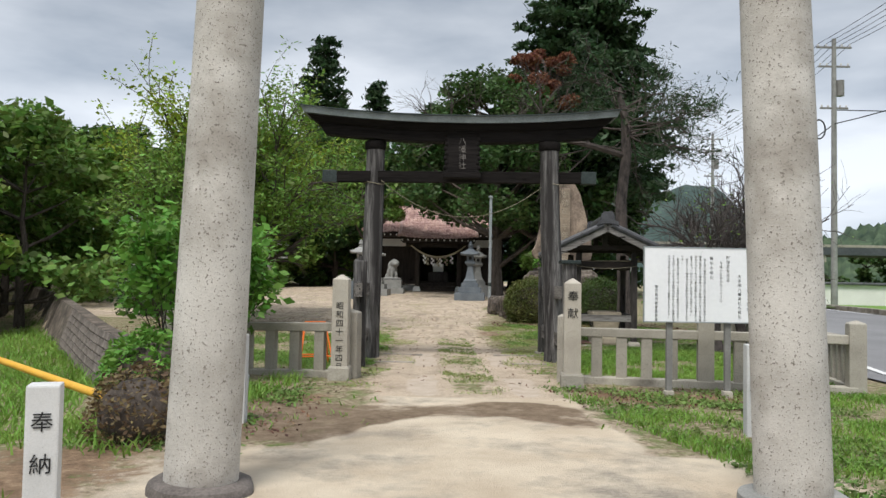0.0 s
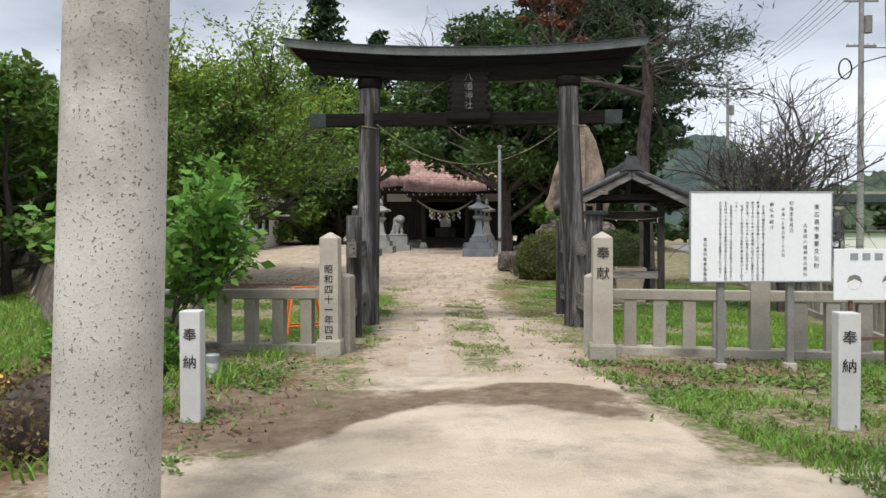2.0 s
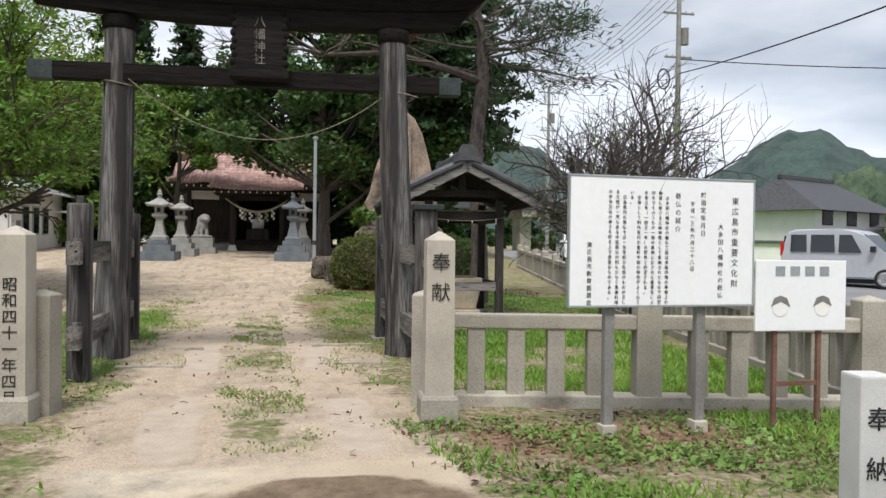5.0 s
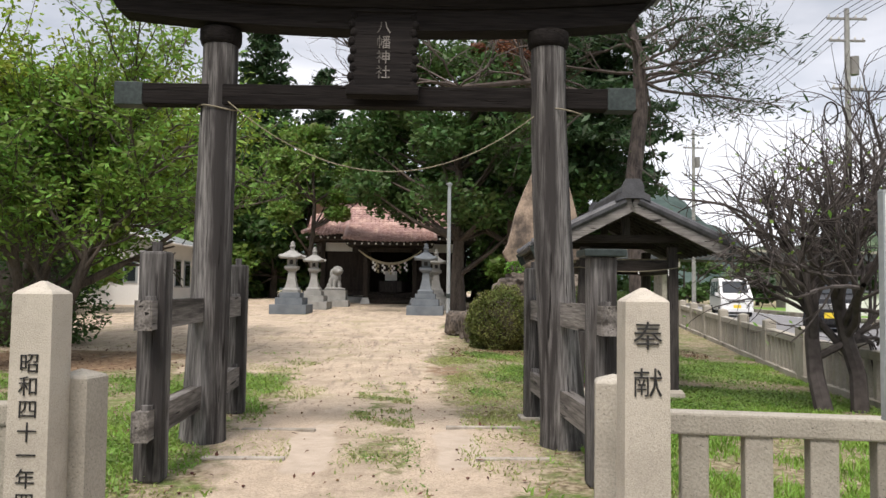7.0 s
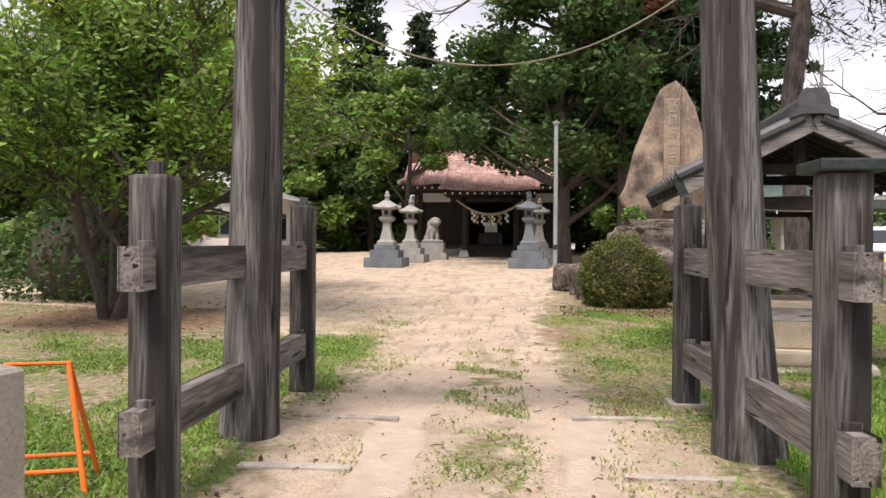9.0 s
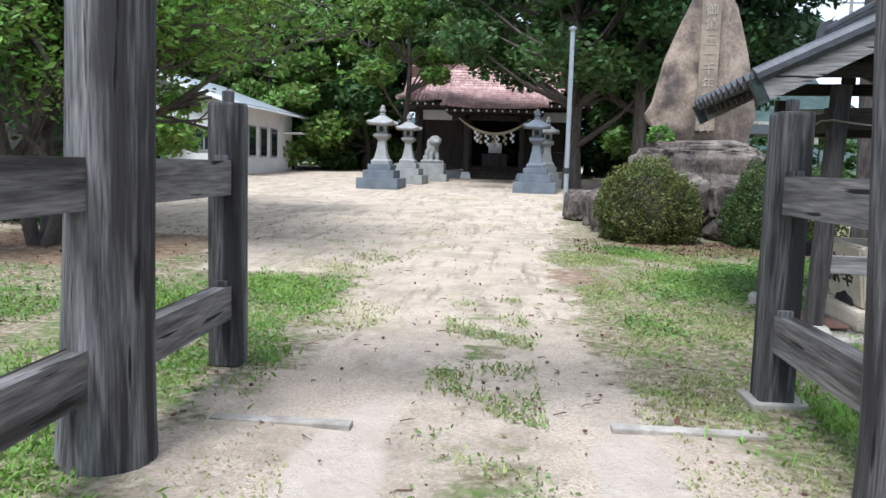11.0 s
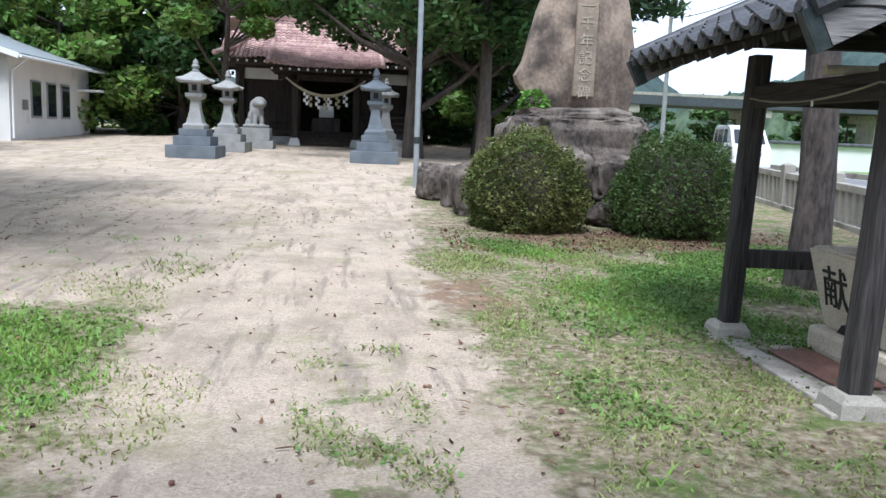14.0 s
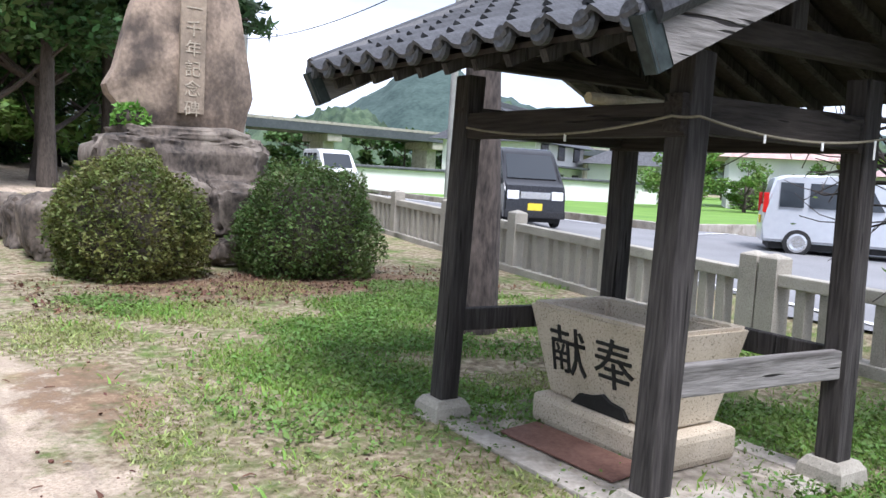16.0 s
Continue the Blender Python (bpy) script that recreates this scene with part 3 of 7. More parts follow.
    wet = ramp(nz(5, 8, 0.75), (0.35, (0.13, 0.092, 0.06)), (0.65, (0.27, 0.205, 0.145)))
    col = mixc(edge("damp", 0.7, 3.0), col, wet)
    l.new(col, b.inputs["Base Color"])
    b.inputs["Roughness"].default_value, b.inputs["Specular IOR Level"].default_value = 0.95, 0.15
    bp = n.new("ShaderNodeBump")
    bp.inputs["Strength"].default_value, bp.inputs["Distance"].default_value = 0.9, 0.035
    l.new(nz(22, 8, 0.7), bp.inputs["Height"])
    l.new(bp.outputs["Normal"], b.inputs["Normal"])
    me.materials.append(m)
    tagged(new("ground", me), "pale sandy earth with patches of turf and leaf litter", "ground", kind="structure")


ground()


# ---- concrete gate pillars ----
def pillar(x, y, lean, ring_material, ring_label):
    t = thing("torii_pillar", pose(x, y, gz(x, y) - 0.02, 0, lean, 0), "tall round speckled concrete gate pillar on a stone ring", "pillar", "concrete gate pillars")
    part("shaft", lathe(bmn(), [(0.259, 0), (0.256, 0.6), (0.249, 1.8), (0.239, 3.2), (0.226, 4.8)], 40), CONCRETE, t, smooth=True)
    bm = lathe(bmn(), [(0.36, -0.05), (0.378, 0.0), (0.382, 0.05), (0.366, 0.09), (0.325, 0.108), (0.24, 0.112)], 36)
    for v in bm.verts:
        v.co += Vector((v.co.x, v.co.y, 0)).normalized() * 0.045 * noise.noise(v.co * 4 + Vector((x, y, 0)))
    part("base_ring", bm, ring_material, t, ring_label, True)


pillar(-1.195, 4.04, 1.9, RING_DARK, "dark rounded stone ring")
pillar(2.965, 3.98, -2.2, STONE_LANTERN, "pale rounded stone ring")


# ---- stone posts ----
def inscribed_post(x, y, rz, text, w=0.245, h=1.60, size=0.17, label="tall pale granite post with black carved inscription", start=0.2):
    t = thing("stone_post", pose(x, y, gz(x, y) - 0.02, 0, 0, rz), label, "stone post", "inscribed gate posts")
    bm = bmn()
    square_lathe(bm, [(w / 2 + 0.035, 0), (w / 2 + 0.035, 0.20), (w / 2 + 0.02, 0.23)])
    part("plinth", bm, STONE_OLD, t)
    bm = bmn()
    square_lathe(bm, [(w / 2, 0.22), (w / 2 - 0.006, h - 0.075), (w / 2 - 0.02, h - 0.06), (0.012, h)])
    part("shaft", bm, STONE, t)
    letters(text, size, INK, t, (0, -w / 2 - 0.001, h - start), "black carved character", -0.006, 1.08 if len(text) > 3 else 1.5)
    return t


inscribed_post(-1.065, 10.40, -4, "昭和四十一年四月", size=0.12, start=0.39)
inscribed_post(2.35, 9.97, -4, "奉献", size=0.165, start=0.15)


def low_post(x, y, rz, label):
    t = thing("dedication_post", pose(x, y, gz(x, y) - 0.03, 0, 0, rz), label, "stone post", "low dedication posts")
    w, h = 0.17, 0.95
    part("shaft", box(bmn(), -w / 2, w / 2, -w / 2, w / 2, 0, h, 0.012), STONE_WHITE, t)
    letters("奉納", 0.115, INK, t, (0, -w / 2 - 0.001, h - 0.12), "black painted character", 0.0, 1.95)


low_post(-1.66, 2.72, 19, "low white granite post with black characters beside the pillar")
low_post(-1.64, 6.72, 3, "low white granite post with black characters in the grass")
low_post(3.67, 6.55, -8, "low white granite post with black characters before the notice board")


# ---- stone fences ----
def stone_fence(name, a, b, post_every, gap, label, top=0.86, slat=0.16, post_h=1.07, tilt=False):
    a, b = Vector((*a, 0)), Vector((*b, 0))
    length = (b - a).length
    za, zb = gz(a.x, a.y), gz(b.x, b.y)
    ang = math.degrees(math.atan2(b.y - a.y, b.x - a.x))
    slope = (zb - za) / length
    t = thing(name, pose(a.x, a.y, za - 0.02, 0, 0, ang), label, "stone fence", "stone fences")
    part("base_course", box_between(bmn(), (0, 0, 0.06), (length, 0, 0.06 + slope * length), 0.26, 0.14, 0.012), STONE_OLD, t)
    n = max(1, round(length / post_every))
    seg = length / n
    post_bm = bmn()
    square_lathe(post_bm, [(0.115, 0), (0.112, post_h - 0.05), (0.10, post_h - 0.035), (0.008, post_h)])
    post_me = mesh_of("post", post_bm, STONE_OLD)
    slat_me = mesh_of("baluster", box(bmn(), -slat / 2, slat / 2, -0.07, 0.07, 0.1, top - 0.1, 0.012), STONE_OLD)
    for k in range(n + 1):
        p = new("post", post_me)
        p.parent, p.location = t, (k * seg, 0, slope * k * seg)
    for k in range(n):
        x0, x1 = k * seg + 0.11, (k + 1) * seg - 0.11
        part("rail", box_between(bmn(), (x0, 0, top - 0.065 + slope * x0), (x1, 0, top - 0.065 + slope * x1), 0.17, 0.13, 0.014), STONE_OLD, t)
        m = max(1, round((x1 - x0) / gap) - 1)
        for j in range(m):
            x = x0 + (x1 - x0) * (j + 1) / (m + 1)
            s = new("baluster", slat_me)
            s.parent, s.location = t, (x, 0, slope * x)
            if tilt:
                s.rotation_euler = (0, radians(random.gauss(0, 1.2) + (10 if random.random() < 0.08 else 0)), 0)
    return t


stone_fence("stone_fence", (2.34, 10.56), (6.35, 9.75), 2.0, 0.40, "weathered granite fence with square balusters beside the gate")
stone_fence("stone_fence", (-3.9, 11.2), (-0.92, 10.62), 3.0, 0.40, "weathered granite fence with square balusters half hidden by a shrub")
stone_fence("stone_fence", (6.45, 9.95), (fence_x(19.6), 19.6), 2.45, 0.27, "long weathered granite roadside fence with some leaning balusters", top=0.80, slat=0.125, post_h=1.0, tilt=True)
stone_fence("stone_fence", (fence_x(19.85), 19.85), (fence_x(36), 36.0), 2.45, 0.27, "long weathered granite roadside fence with some leaning balusters", top=0.80, slat=0.125, post_h=1.0, tilt=True)


# ---- wooden gate ----
def timber_gate():
    xl, xr, y = -1.0, 2.66, 13.78
    t = thing("wooden_torii", pose(0, 0, 0), "old dark weathered wooden gate with curved top beam", "gate")
    for x, lean, base in ((xl, 0.08, 0.235), (xr, -0.2, 0.262)):
        bm = bmn()
        yy = y + (0.08 if x < 0 else -0.08)
        n = 26
        curve = [math.sin(k / n * math.pi / 2) for k in range(n + 1)]
        tube(bm, [(x + lean * c, yy, 4.18 * k / n) for k, c in enumerate(curve)], [0.178 + 0.03 * (1 - k / n) + (base - 0.208) * math.exp(-k / 3.0) for k in range(n + 1)], 40)
        for v in bm.verts:
            a = math.atan2(v.co.y - yy, v.co.x - x)
            groove = noise.noise(Vector((math.cos(a) * 5.5, math.sin(a) * 5.5, v.co.z * 0.22 + x)))
            r = 1 + 0.03 * noise.noise(Vector((math.cos(a) * 1.5, math.sin(a) * 1.5, v.co.z * 0.6 + x))) - 0.05 * max(0.0, groove - 0.25)
            cx = x + lean * math.sin(max(0.0, min(1.0, v.co.z / 4.18)) * math.pi / 2)
            v.co.x, v.co.y = cx + (v.co.x - cx) * r, yy + (v.co.y - yy) * r
        part("pillar", bm, WOOD, t, "cracked grey timber pillar", True)
        bm = lathe(bmn(), [(0.18, 0.0), (0.2, 0.02), (0.212, 0.06), (0.214, 0.15), (0.208, 0.17)], 20)
        ob = part("collar", bm, WOOD_BEAM, t, "", True)
        ob.location = (x + lean, yy, 4.04)
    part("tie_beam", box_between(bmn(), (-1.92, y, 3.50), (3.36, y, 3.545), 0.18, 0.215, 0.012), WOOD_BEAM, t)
    for x0, x1, zc in ((-1.93, -1.65, 3.50), (3.08, 3.37, 3.543)):
        part("beam_end_cap", box(bmn(), x0, x1, y - 0.1, y + 0.1, zc - 0.117, zc + 0.117, 0.008), COPPER, t, "oxidised metal beam end cap")

    def curved(x0, x1, low, high, wlow, whigh, sag, name, material, slant=0.0, lift=0.0):
        bm = bmn()
        n = 24
        rings = []
        for k in range(n + 1):
            u = 2 * k / n - 1
            dz = sag * abs(u) ** 2.2
            xb = (x0 + x1) / 2 + u * ((x1 - x0) / 2 - slant)
            xt = (x0 + x1) / 2 + u * (x1 - x0) / 2
            rings.append([bm.verts.new((xb, y - wlow, low + dz)), bm.verts.new((xb, y + wlow, low + dz)), bm.verts.new((xt, y + whigh, high + dz)), bm.verts.new((xt, y, high + dz + lift)), bm.verts.new((xt, y - whigh, high + dz))])
        for r0, r1 in zip(rings, rings[1:]):
            for k in range(5):
                bm.faces.new((r0[k], r0[(k + 1) % 5], r1[(k + 1) % 5], r1[k]))
        bm.faces.new(rings[0])
        bm.faces.new(rings[-1][::-1])
        return part(name, bm, material, t)

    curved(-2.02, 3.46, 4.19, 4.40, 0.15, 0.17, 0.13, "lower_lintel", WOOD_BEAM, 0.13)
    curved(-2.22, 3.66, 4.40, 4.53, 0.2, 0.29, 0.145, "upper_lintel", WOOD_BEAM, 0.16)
    curved(-2.33, 3.77, 4.53, 4.65, 0.34, 0.36, 0.165, "roof_cap", CAP_METAL, 0.05, 0.07)
    curved(-2.36, 3.80, 4.652, 4.675, 0.385, 0.385, 0.165, "cap_edge", COPPER, 0.01, 0.06)
    # name plaque
    bm = box(bmn(), -0.30, 0.30, -0.04, 0.04, 0.04, 0.84, 0.01)
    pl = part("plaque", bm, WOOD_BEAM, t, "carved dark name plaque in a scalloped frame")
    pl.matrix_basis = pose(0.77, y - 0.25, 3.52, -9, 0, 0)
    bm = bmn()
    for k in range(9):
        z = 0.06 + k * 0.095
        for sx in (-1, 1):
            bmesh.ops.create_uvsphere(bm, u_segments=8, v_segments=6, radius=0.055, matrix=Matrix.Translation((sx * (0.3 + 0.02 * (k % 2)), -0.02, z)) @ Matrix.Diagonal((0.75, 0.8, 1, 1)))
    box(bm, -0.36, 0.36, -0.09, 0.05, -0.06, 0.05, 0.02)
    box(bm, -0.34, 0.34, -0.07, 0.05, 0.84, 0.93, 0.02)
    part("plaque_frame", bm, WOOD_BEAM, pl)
    letters("八幡神社", 0.15, WOOD_RAIL, pl, (0, -0.045, 0.78), "worn pale raised character", 0.0, 1.08)
    # supporting posts and rails
    for x, xf, xb, side in ((xl, -0.99, -1.08, -1), (xr, 2.63, 2.6, 1)):
        yf, yb = 12.22 if side < 0 else 12.1, 15.72 if side < 0 else 15.46
        for px, py, name in ((xf, yf, "support_post"), (xb, yb, "support_post")):
            bm = bmn()
            w = 0.11
            box(bm, -w, w, -w, w, 0.0, 1.84, 0.024)
            ob = part(name, bm, WOOD, t, "chamfered grey timber post")
            ob.location = (px, py, 0.0)
        for z in (0.47, 1.33):
            part("rail", box_between(bmn(), (xf, yf - 0.30, z), (xb, yb + 0.125, z), 0.115, 0.215, 0.01), WOOD_RAIL, t, "weathered through rail")
            for yy in (yf - 0.135, yf + 0.135, yb - 0.135, yb + 0.135):
                xx = xf + (xb - xf) * (yy - yf) / (yb - yf)
                part("wedge", box(bmn(), xx - 0.045, xx + 0.045, yy - 0.02, yy + 0.02, z + 0.1, z + 0.15, 0.006), WOOD, t)
        for px, py in ((xf, yf), (xb, yb)):
            if px == xf and side > 0:
                part("post_cap", box(bmn(), px - 0.17, px + 0.17, py - 0.17, py + 0.17, 1.84, 1.90, 0.01), COPPER, t, "oxidised metal post cap")
            else:
                part("tenon", box(bmn(), px - 0.035, px + 0.035, py - 0.035, py + 0.035, 1.83, 1.92, 0.01), WOOD, t)
        if side > 0:
            part("foot_slab", box(bmn(), xb - 0.17, xb + 0.2, yb - 0.17, yb + 0.17, -0.05, 0.03, 0.01), STONE_OLD, t, "flat stone footing")
    # straw rope slung between the pillars
    bm = bmn()
    pts = []
    for k in range(25):
        u = k / 24
        pts.append((xl + 0.22 + u * (xr - xl - 0.42), y - 0.15, 3.42 + 0.04 * u - 0.70 * 4 * u * (1 - u)))
    tube(bm, pts, [0.006] * 25, 5)
    part("rope", bm, ROPE_OLD, t, "thin sagging straw rope")
    for x, dy in ((xl + 0.06, 0.08), (xr - 0.06, -0.08)):
        bm = bmn()
        for k in range(1):
            pr = [(x + 0.2 * math.cos(a), y + dy + 0.2 * math.sin(a), 3.38 + 0.03 * k + 0.02 * math.sin(2 * a)) for a in (2 * math.pi * j / 16 for j in range(17))]
            tube(bm, pr, [0.008] * 17, 5)
        part("rope_knot", bm, ROPE_OLD, t)


timber_gate()
for x0, x1, y in ((-0.75, 0.05, 14.55), (1.5, 2.35, 14.75), (-0.8, -0.05, 13.05), (1.7, 2.4, 13.05)):
    t = new("threshold_stone", mesh_of("threshold_stone", box(bmn(), x0, x1, y - 0.05, y + 0.05, -0.06, 0.018, 0.008), KERB_STONE))
    tagged(t, "narrow pale kerb stone sunk in the drive beside the gate", "kerb stone", "threshold stones")


# ---- plants ----
def leaf_mesh(name, centres, size, material, narrow=0.5, upward=0.35, vary=0.35, droop=0.0, seed=1):
    rng = np.random.default_rng(seed)
    c = np.asarray(centres, float)
    n = len(c)
    u = rng.normal(size=(n, 3))
    u[:, 2] = u[:, 2] * 0.6 - droop
    u /= np.linalg.norm(u, axis=1)[:, None]
    w = rng.normal(size=(n, 3)) + np.array([0, 0, 0.0])
    nrm = np.cross(u, w)
    nrm[:, 2] = np.abs(nrm[:, 2]) + upward
    w = np.cross(nrm, u)
    w /= np.linalg.norm(w, axis=1)[:, None] + 1e-9
    s = size * (1 + vary * rng.normal(size=(n, 1))).clip(0.4, 1.9)
    v = np.stack([c - u * s * 0.5, c + w * s * narrow * 0.5 - u * s * 0.05, c + u * s * 0.5, c - w * s * narrow * 0.5 - u * s * 0.05], 1).reshape(-1, 3)
    me = bpy.data.meshes.new(name)
    me.vertices.add(4 * n)
    me.vertices.foreach_set("co", v.astype(np.float32).reshape(-1))
    me.loops.add(4 * n)
    me.loops.foreach_set("vertex_index", np.arange(4 * n, dtype=np.int32))
    me.polygons.add(n)
    me.polygons.foreach_set("loop_start", np.arange(0, 4 * n, 4, dtype=np.int32))
    me.update(calc_edges=True)
    me.validate()
    me.materials.append(material)
    return me


def grow(bm, anchors, p, d, length, r, level, rng, levels, kids, spread, up, bend, sides=6, taper=0.62):
    pts, radii = [Vector(p)], [r]
    n = 4
    d = Vector(d).normalized()
    for k in range(n):
        d = (d + Vector((rng.gauss(0, bend), rng.gauss(0, bend), rng.gauss(0, bend) + up * 0.25))).normalized()
        pts.append(pts[-1] + d * (length / n))
        radii.append(r * (1 - (1 - taper) * (k + 1) / n))
    tube(bm, pts, radii, max(3, sides - level), cap=False)
    if level >= levels:
        anchors.extend((tuple(q), level) for q in pts[1:])
        return
    if level >= levels - 1:
        anchors.extend((tuple(q), level) for q in pts[2:])
    for k in range(kids[level]):
        u = 0.35 + 0.65 * (k + rng.random()) / kids[level]
        i = min(n - 1, int(u * n))
        q = pts[i].lerp(pts[i + 1], u * n - i)
        side = d.orthogonal().normalized()
        side.rotate(Matrix.Rotation(rng.random() * 6.283, 3, d))
        nd = (d * math.cos(spread) + side * math.sin(spread) + Vector((0, 0, up * 0.5))).normalized()
        grow(bm, anchors, q, nd, length * rng.uniform(0.55, 0.8), radii[i] * rng.uniform(0.5, 0.68), level + 1, rng, levels, kids, spread, up, bend, sides, taper)


def leafy(anchors, per, sigma, seed, only=None):
    rng = np.random.default_rng(seed)
    a = np.array([q for q, lv in anchors])
    a = np.repeat(a, per, axis=0)
    return a + rng.normal(size=a.shape) * np.array([sigma, sigma, sigma * 0.7])


def tree(name, x, y, seed, stems, length, r, levels, kids, spread, up, bend, leaf, per, sigma, size, label, bark=None, narrow=0.5, group="", z=None, bias=(0, 0), clear=None):
    rng = random.Random(seed)
    t = thing(name, pose(x, y, (gz(x, y) if z is None else z) - 0.05), label, "tree", group)
    bm, anchors = bmn(), []
    for k in range(stems):
        a = 6.283 * k / stems + rng.random() * 1.2
        tilt = 0.0 if stems == 1 else rng.uniform(0.3, 0.62)
        grow(bm, anchors, (0.12 * math.cos(a) * (stems > 1), 0.12 * math.sin(a) * (stems > 1), 0), (tilt * math.cos(a) + bias[0], tilt * math.sin(a) + bias[1], 1), length * rng.uniform(0.85, 1.1), r * rng.uniform(0.75, 1.0), 0, rng, levels, kids, spread, up, bend, 9)
    if clear:
        bmesh.ops.delete(bm, geom=[v for v in bm.verts if v.co.x > clear[0] + 0.5 and v.co.z < clear[1] - 0.15], context="VERTS")
    part("trunk", bm, bark or BARK, t, smooth=True)
    if clear:
        anchors = [(q, lv) for q, lv in anchors if not (q[0] > clear[0] and q[2] < clear[1] + rng.gauss(0, 0.25))]
    if leaf:
        me = leaf_mesh("crown", leafy(anchors, per, sigma, seed), size, leaf, narrow, seed=seed)
        ob = new("crown", me)
        ob.parent = t
    return t


def clump_tree(name, x, y, seed, crown_z, rad, high, leaf, count, size, label, trunk_r=0.22, clumps=26, narrow=0.55, bark=None, group="", lean=0.0):
    """A bigger tree: limbs to many uneven clumps of leaves with gaps."""
    rng = random.Random(seed)
    nr = np.random.default_rng(seed)
    t = thing(name, pose(x, y, gz(x, y) - 0.1, 0, 0, rng.uniform(0, 360)), label, "tree", group)
    bm = bmn()
    top = crown_z + high * 0.75
    trunk = [Vector((lean * k / 6 + rng.gauss(0, 0.06), rng.gauss(0, 0.06), top * k / 6)) for k in range(7)]
    trunk[0] = Vector((0, 0, 0))
    tube(bm, trunk, [trunk_r * (1.25 if k == 0 else 1 - 0.13 * k) for k in range(7)], 9, cap=False)
    pts = []
    for k in range(clumps):
        a, h = rng.random() * 6.283, rng.random()
        width = rad * math.sqrt(max(0.05, 1 - (h * 1.02 - 0.3) ** 2 / 0.55))
        rr = width * math.sqrt(rng.uniform(0.15, 1.0))
        c = Vector((rr * math.cos(a) + lean, rr * math.sin(a), crown_z + h * high))
        s = rad * rng.uniform(0.2, 0.36)
        base = trunk[min(6, max(1, int(6 * (c.z - 0.35 * rr) / top)))]
        mid = base.lerp(c, 0.5) + Vector((0, 0, -0.06 * rr))
        tube(bm, [base, mid, c], [trunk_r * 0.34, trunk_r * 0.2, trunk_r * 0.06], 4, cap=False)
        n = count // clumps
        q = nr.normal(size=(n, 3))
        q /= np.linalg.norm(q, axis=1)[:, None]
        q *= (nr.random((n, 1)) ** 0.45) * s
        q[:, 2] *= 0.62
        pts.append(q + np.array(c))
    part("trunk", bm, bark or BARK, t, smooth=True)
    ob = new("crown", leaf_mesh("crown", np.concatenate(pts), size, leaf, narrow, seed=seed))
    ob.parent = t
    return t


def conifer(name, x, y, seed, high, rad, bare, leaf, label, count=26000, size=0.34, group=""):
    rng = random.Random(seed)
    nr = np.random.default_rng(seed)
    t = thing(name, pose(x, y, gz(x, y) - 0.1), label, "tree", group)
    bm = bmn()
    tube(bm, [(rng.gauss(0, 0.05), rng.gauss(0, 0.05), high * k / 8) for k in range(9)], [0.42 * (1.03 - k / 8) for k in range(9)], 9, cap=False)
    pts = []
    levels = 46
    for k in range(levels):
        h = k / levels
        z = bare + (high - bare) * h
        reach = rad * (1 - h) ** 0.42 * rng.uniform(0.72, 1.1) + 0.15
        m = 5 + int(4 * (1 - h))
        for j in range(m):
            a = rng.random() * 6.283
            L = reach * rng.uniform(0.7, 1.08)
            tip = Vector((L * math.cos(a), L * math.sin(a), z - 0.12 * L + rng.gauss(0, 0.1)))
            tube(bm, [(0, 0, z), tip], [0.05, 0.01], 3, cap=False)
            n = max(8, int(count / levels / m * (0.45 + L / rad)))
            u = nr.random((n, 1)) ** 0.6
            q = u * np.array(tip - Vector((0, 0, z))) + np.array((0, 0, z))
            s = 0.18 + 0.28 * (1 - u) * L * 0.5
            q = q + nr.normal(size=(n, 3)) * np.concatenate([s, s, s * 0.5], 1)
            q[:, 2] -= 0.1 * u[:, 0]
            pts.append(q)
    part("trunk", bm, BARK, t, smooth=True)
    ob = new("crown", leaf_mesh("crown", np.concatenate(pts), size, leaf, 0.4, droop=0.5, seed=seed))
    ob.parent = t
    return t


def shrub(name, x, y, seed, rx, ry, h, leaf, count, size, label, z0=0.0, narrow=0.5, shape=0.55):
    rng, nr = random.Random(seed), np.random.default_rng(seed)
    t = thing(name, pose(x, y, gz(x, y) - 0.02), label, "shrub")
    bm = bmn()
    for k in range(9):
        a = rng.random() * 6.283
        tip = Vector((rx * 0.6 * math.cos(a), ry * 0.6 * math.sin(a), h * rng.uniform(0.5, 0.85)))
        tube(bm, [(0.1 * math.cos(a), 0.1 * math.sin(a), 0), tip * 0.5 + Vector((0, 0, 0.08)), tip], [0.03, 0.02, 0.006], 5, cap=False)
    part("stems", bm, BARK, t)
    n = count
    q = nr.normal(size=(n, 3))
    q /= np.linalg.norm(q, axis=1)[:, None]
    bump = np.array([1 + 0.2 * noise.noise(Vector(v) * 1.9 + Vector((seed, 0, 0))) + 0.12 * noise.noise(Vector(v) * 6 + Vector((seed, 3, 0))) for v in q])
    q *= ((0.72 + 0.3 * nr.random(n) ** 0.5) * bump)[:, None]
    keep = q[:, 2] > -shape
    q = q[keep]
    q = q * np.array([rx, ry, h / (1 + shape)]) + np.array([0, 0, h * shape / (1 + shape)])
    q[:, 2] = np.maximum(q[:, 2], 0.03)
    ob = new("foliage", leaf_mesh("foliage", q, size, leaf, narrow, seed=seed))
    ob.parent = t
    core = bmesh.new()
    bmesh.ops.create_icosphere(core, subdivisions=3, radius=1.0)
    for v in core.verts:
        v.co *= 0.72 + 0.05 * noise.noise(v.co * 3)
        v.co = Vector((v.co.x * rx, v.co.y * ry, max(0.02, v.co.z * h / (1 + shape) + h * shape / (1 + shape))))
    part("twig_core", core, BARK, t, smooth=True)
    return t


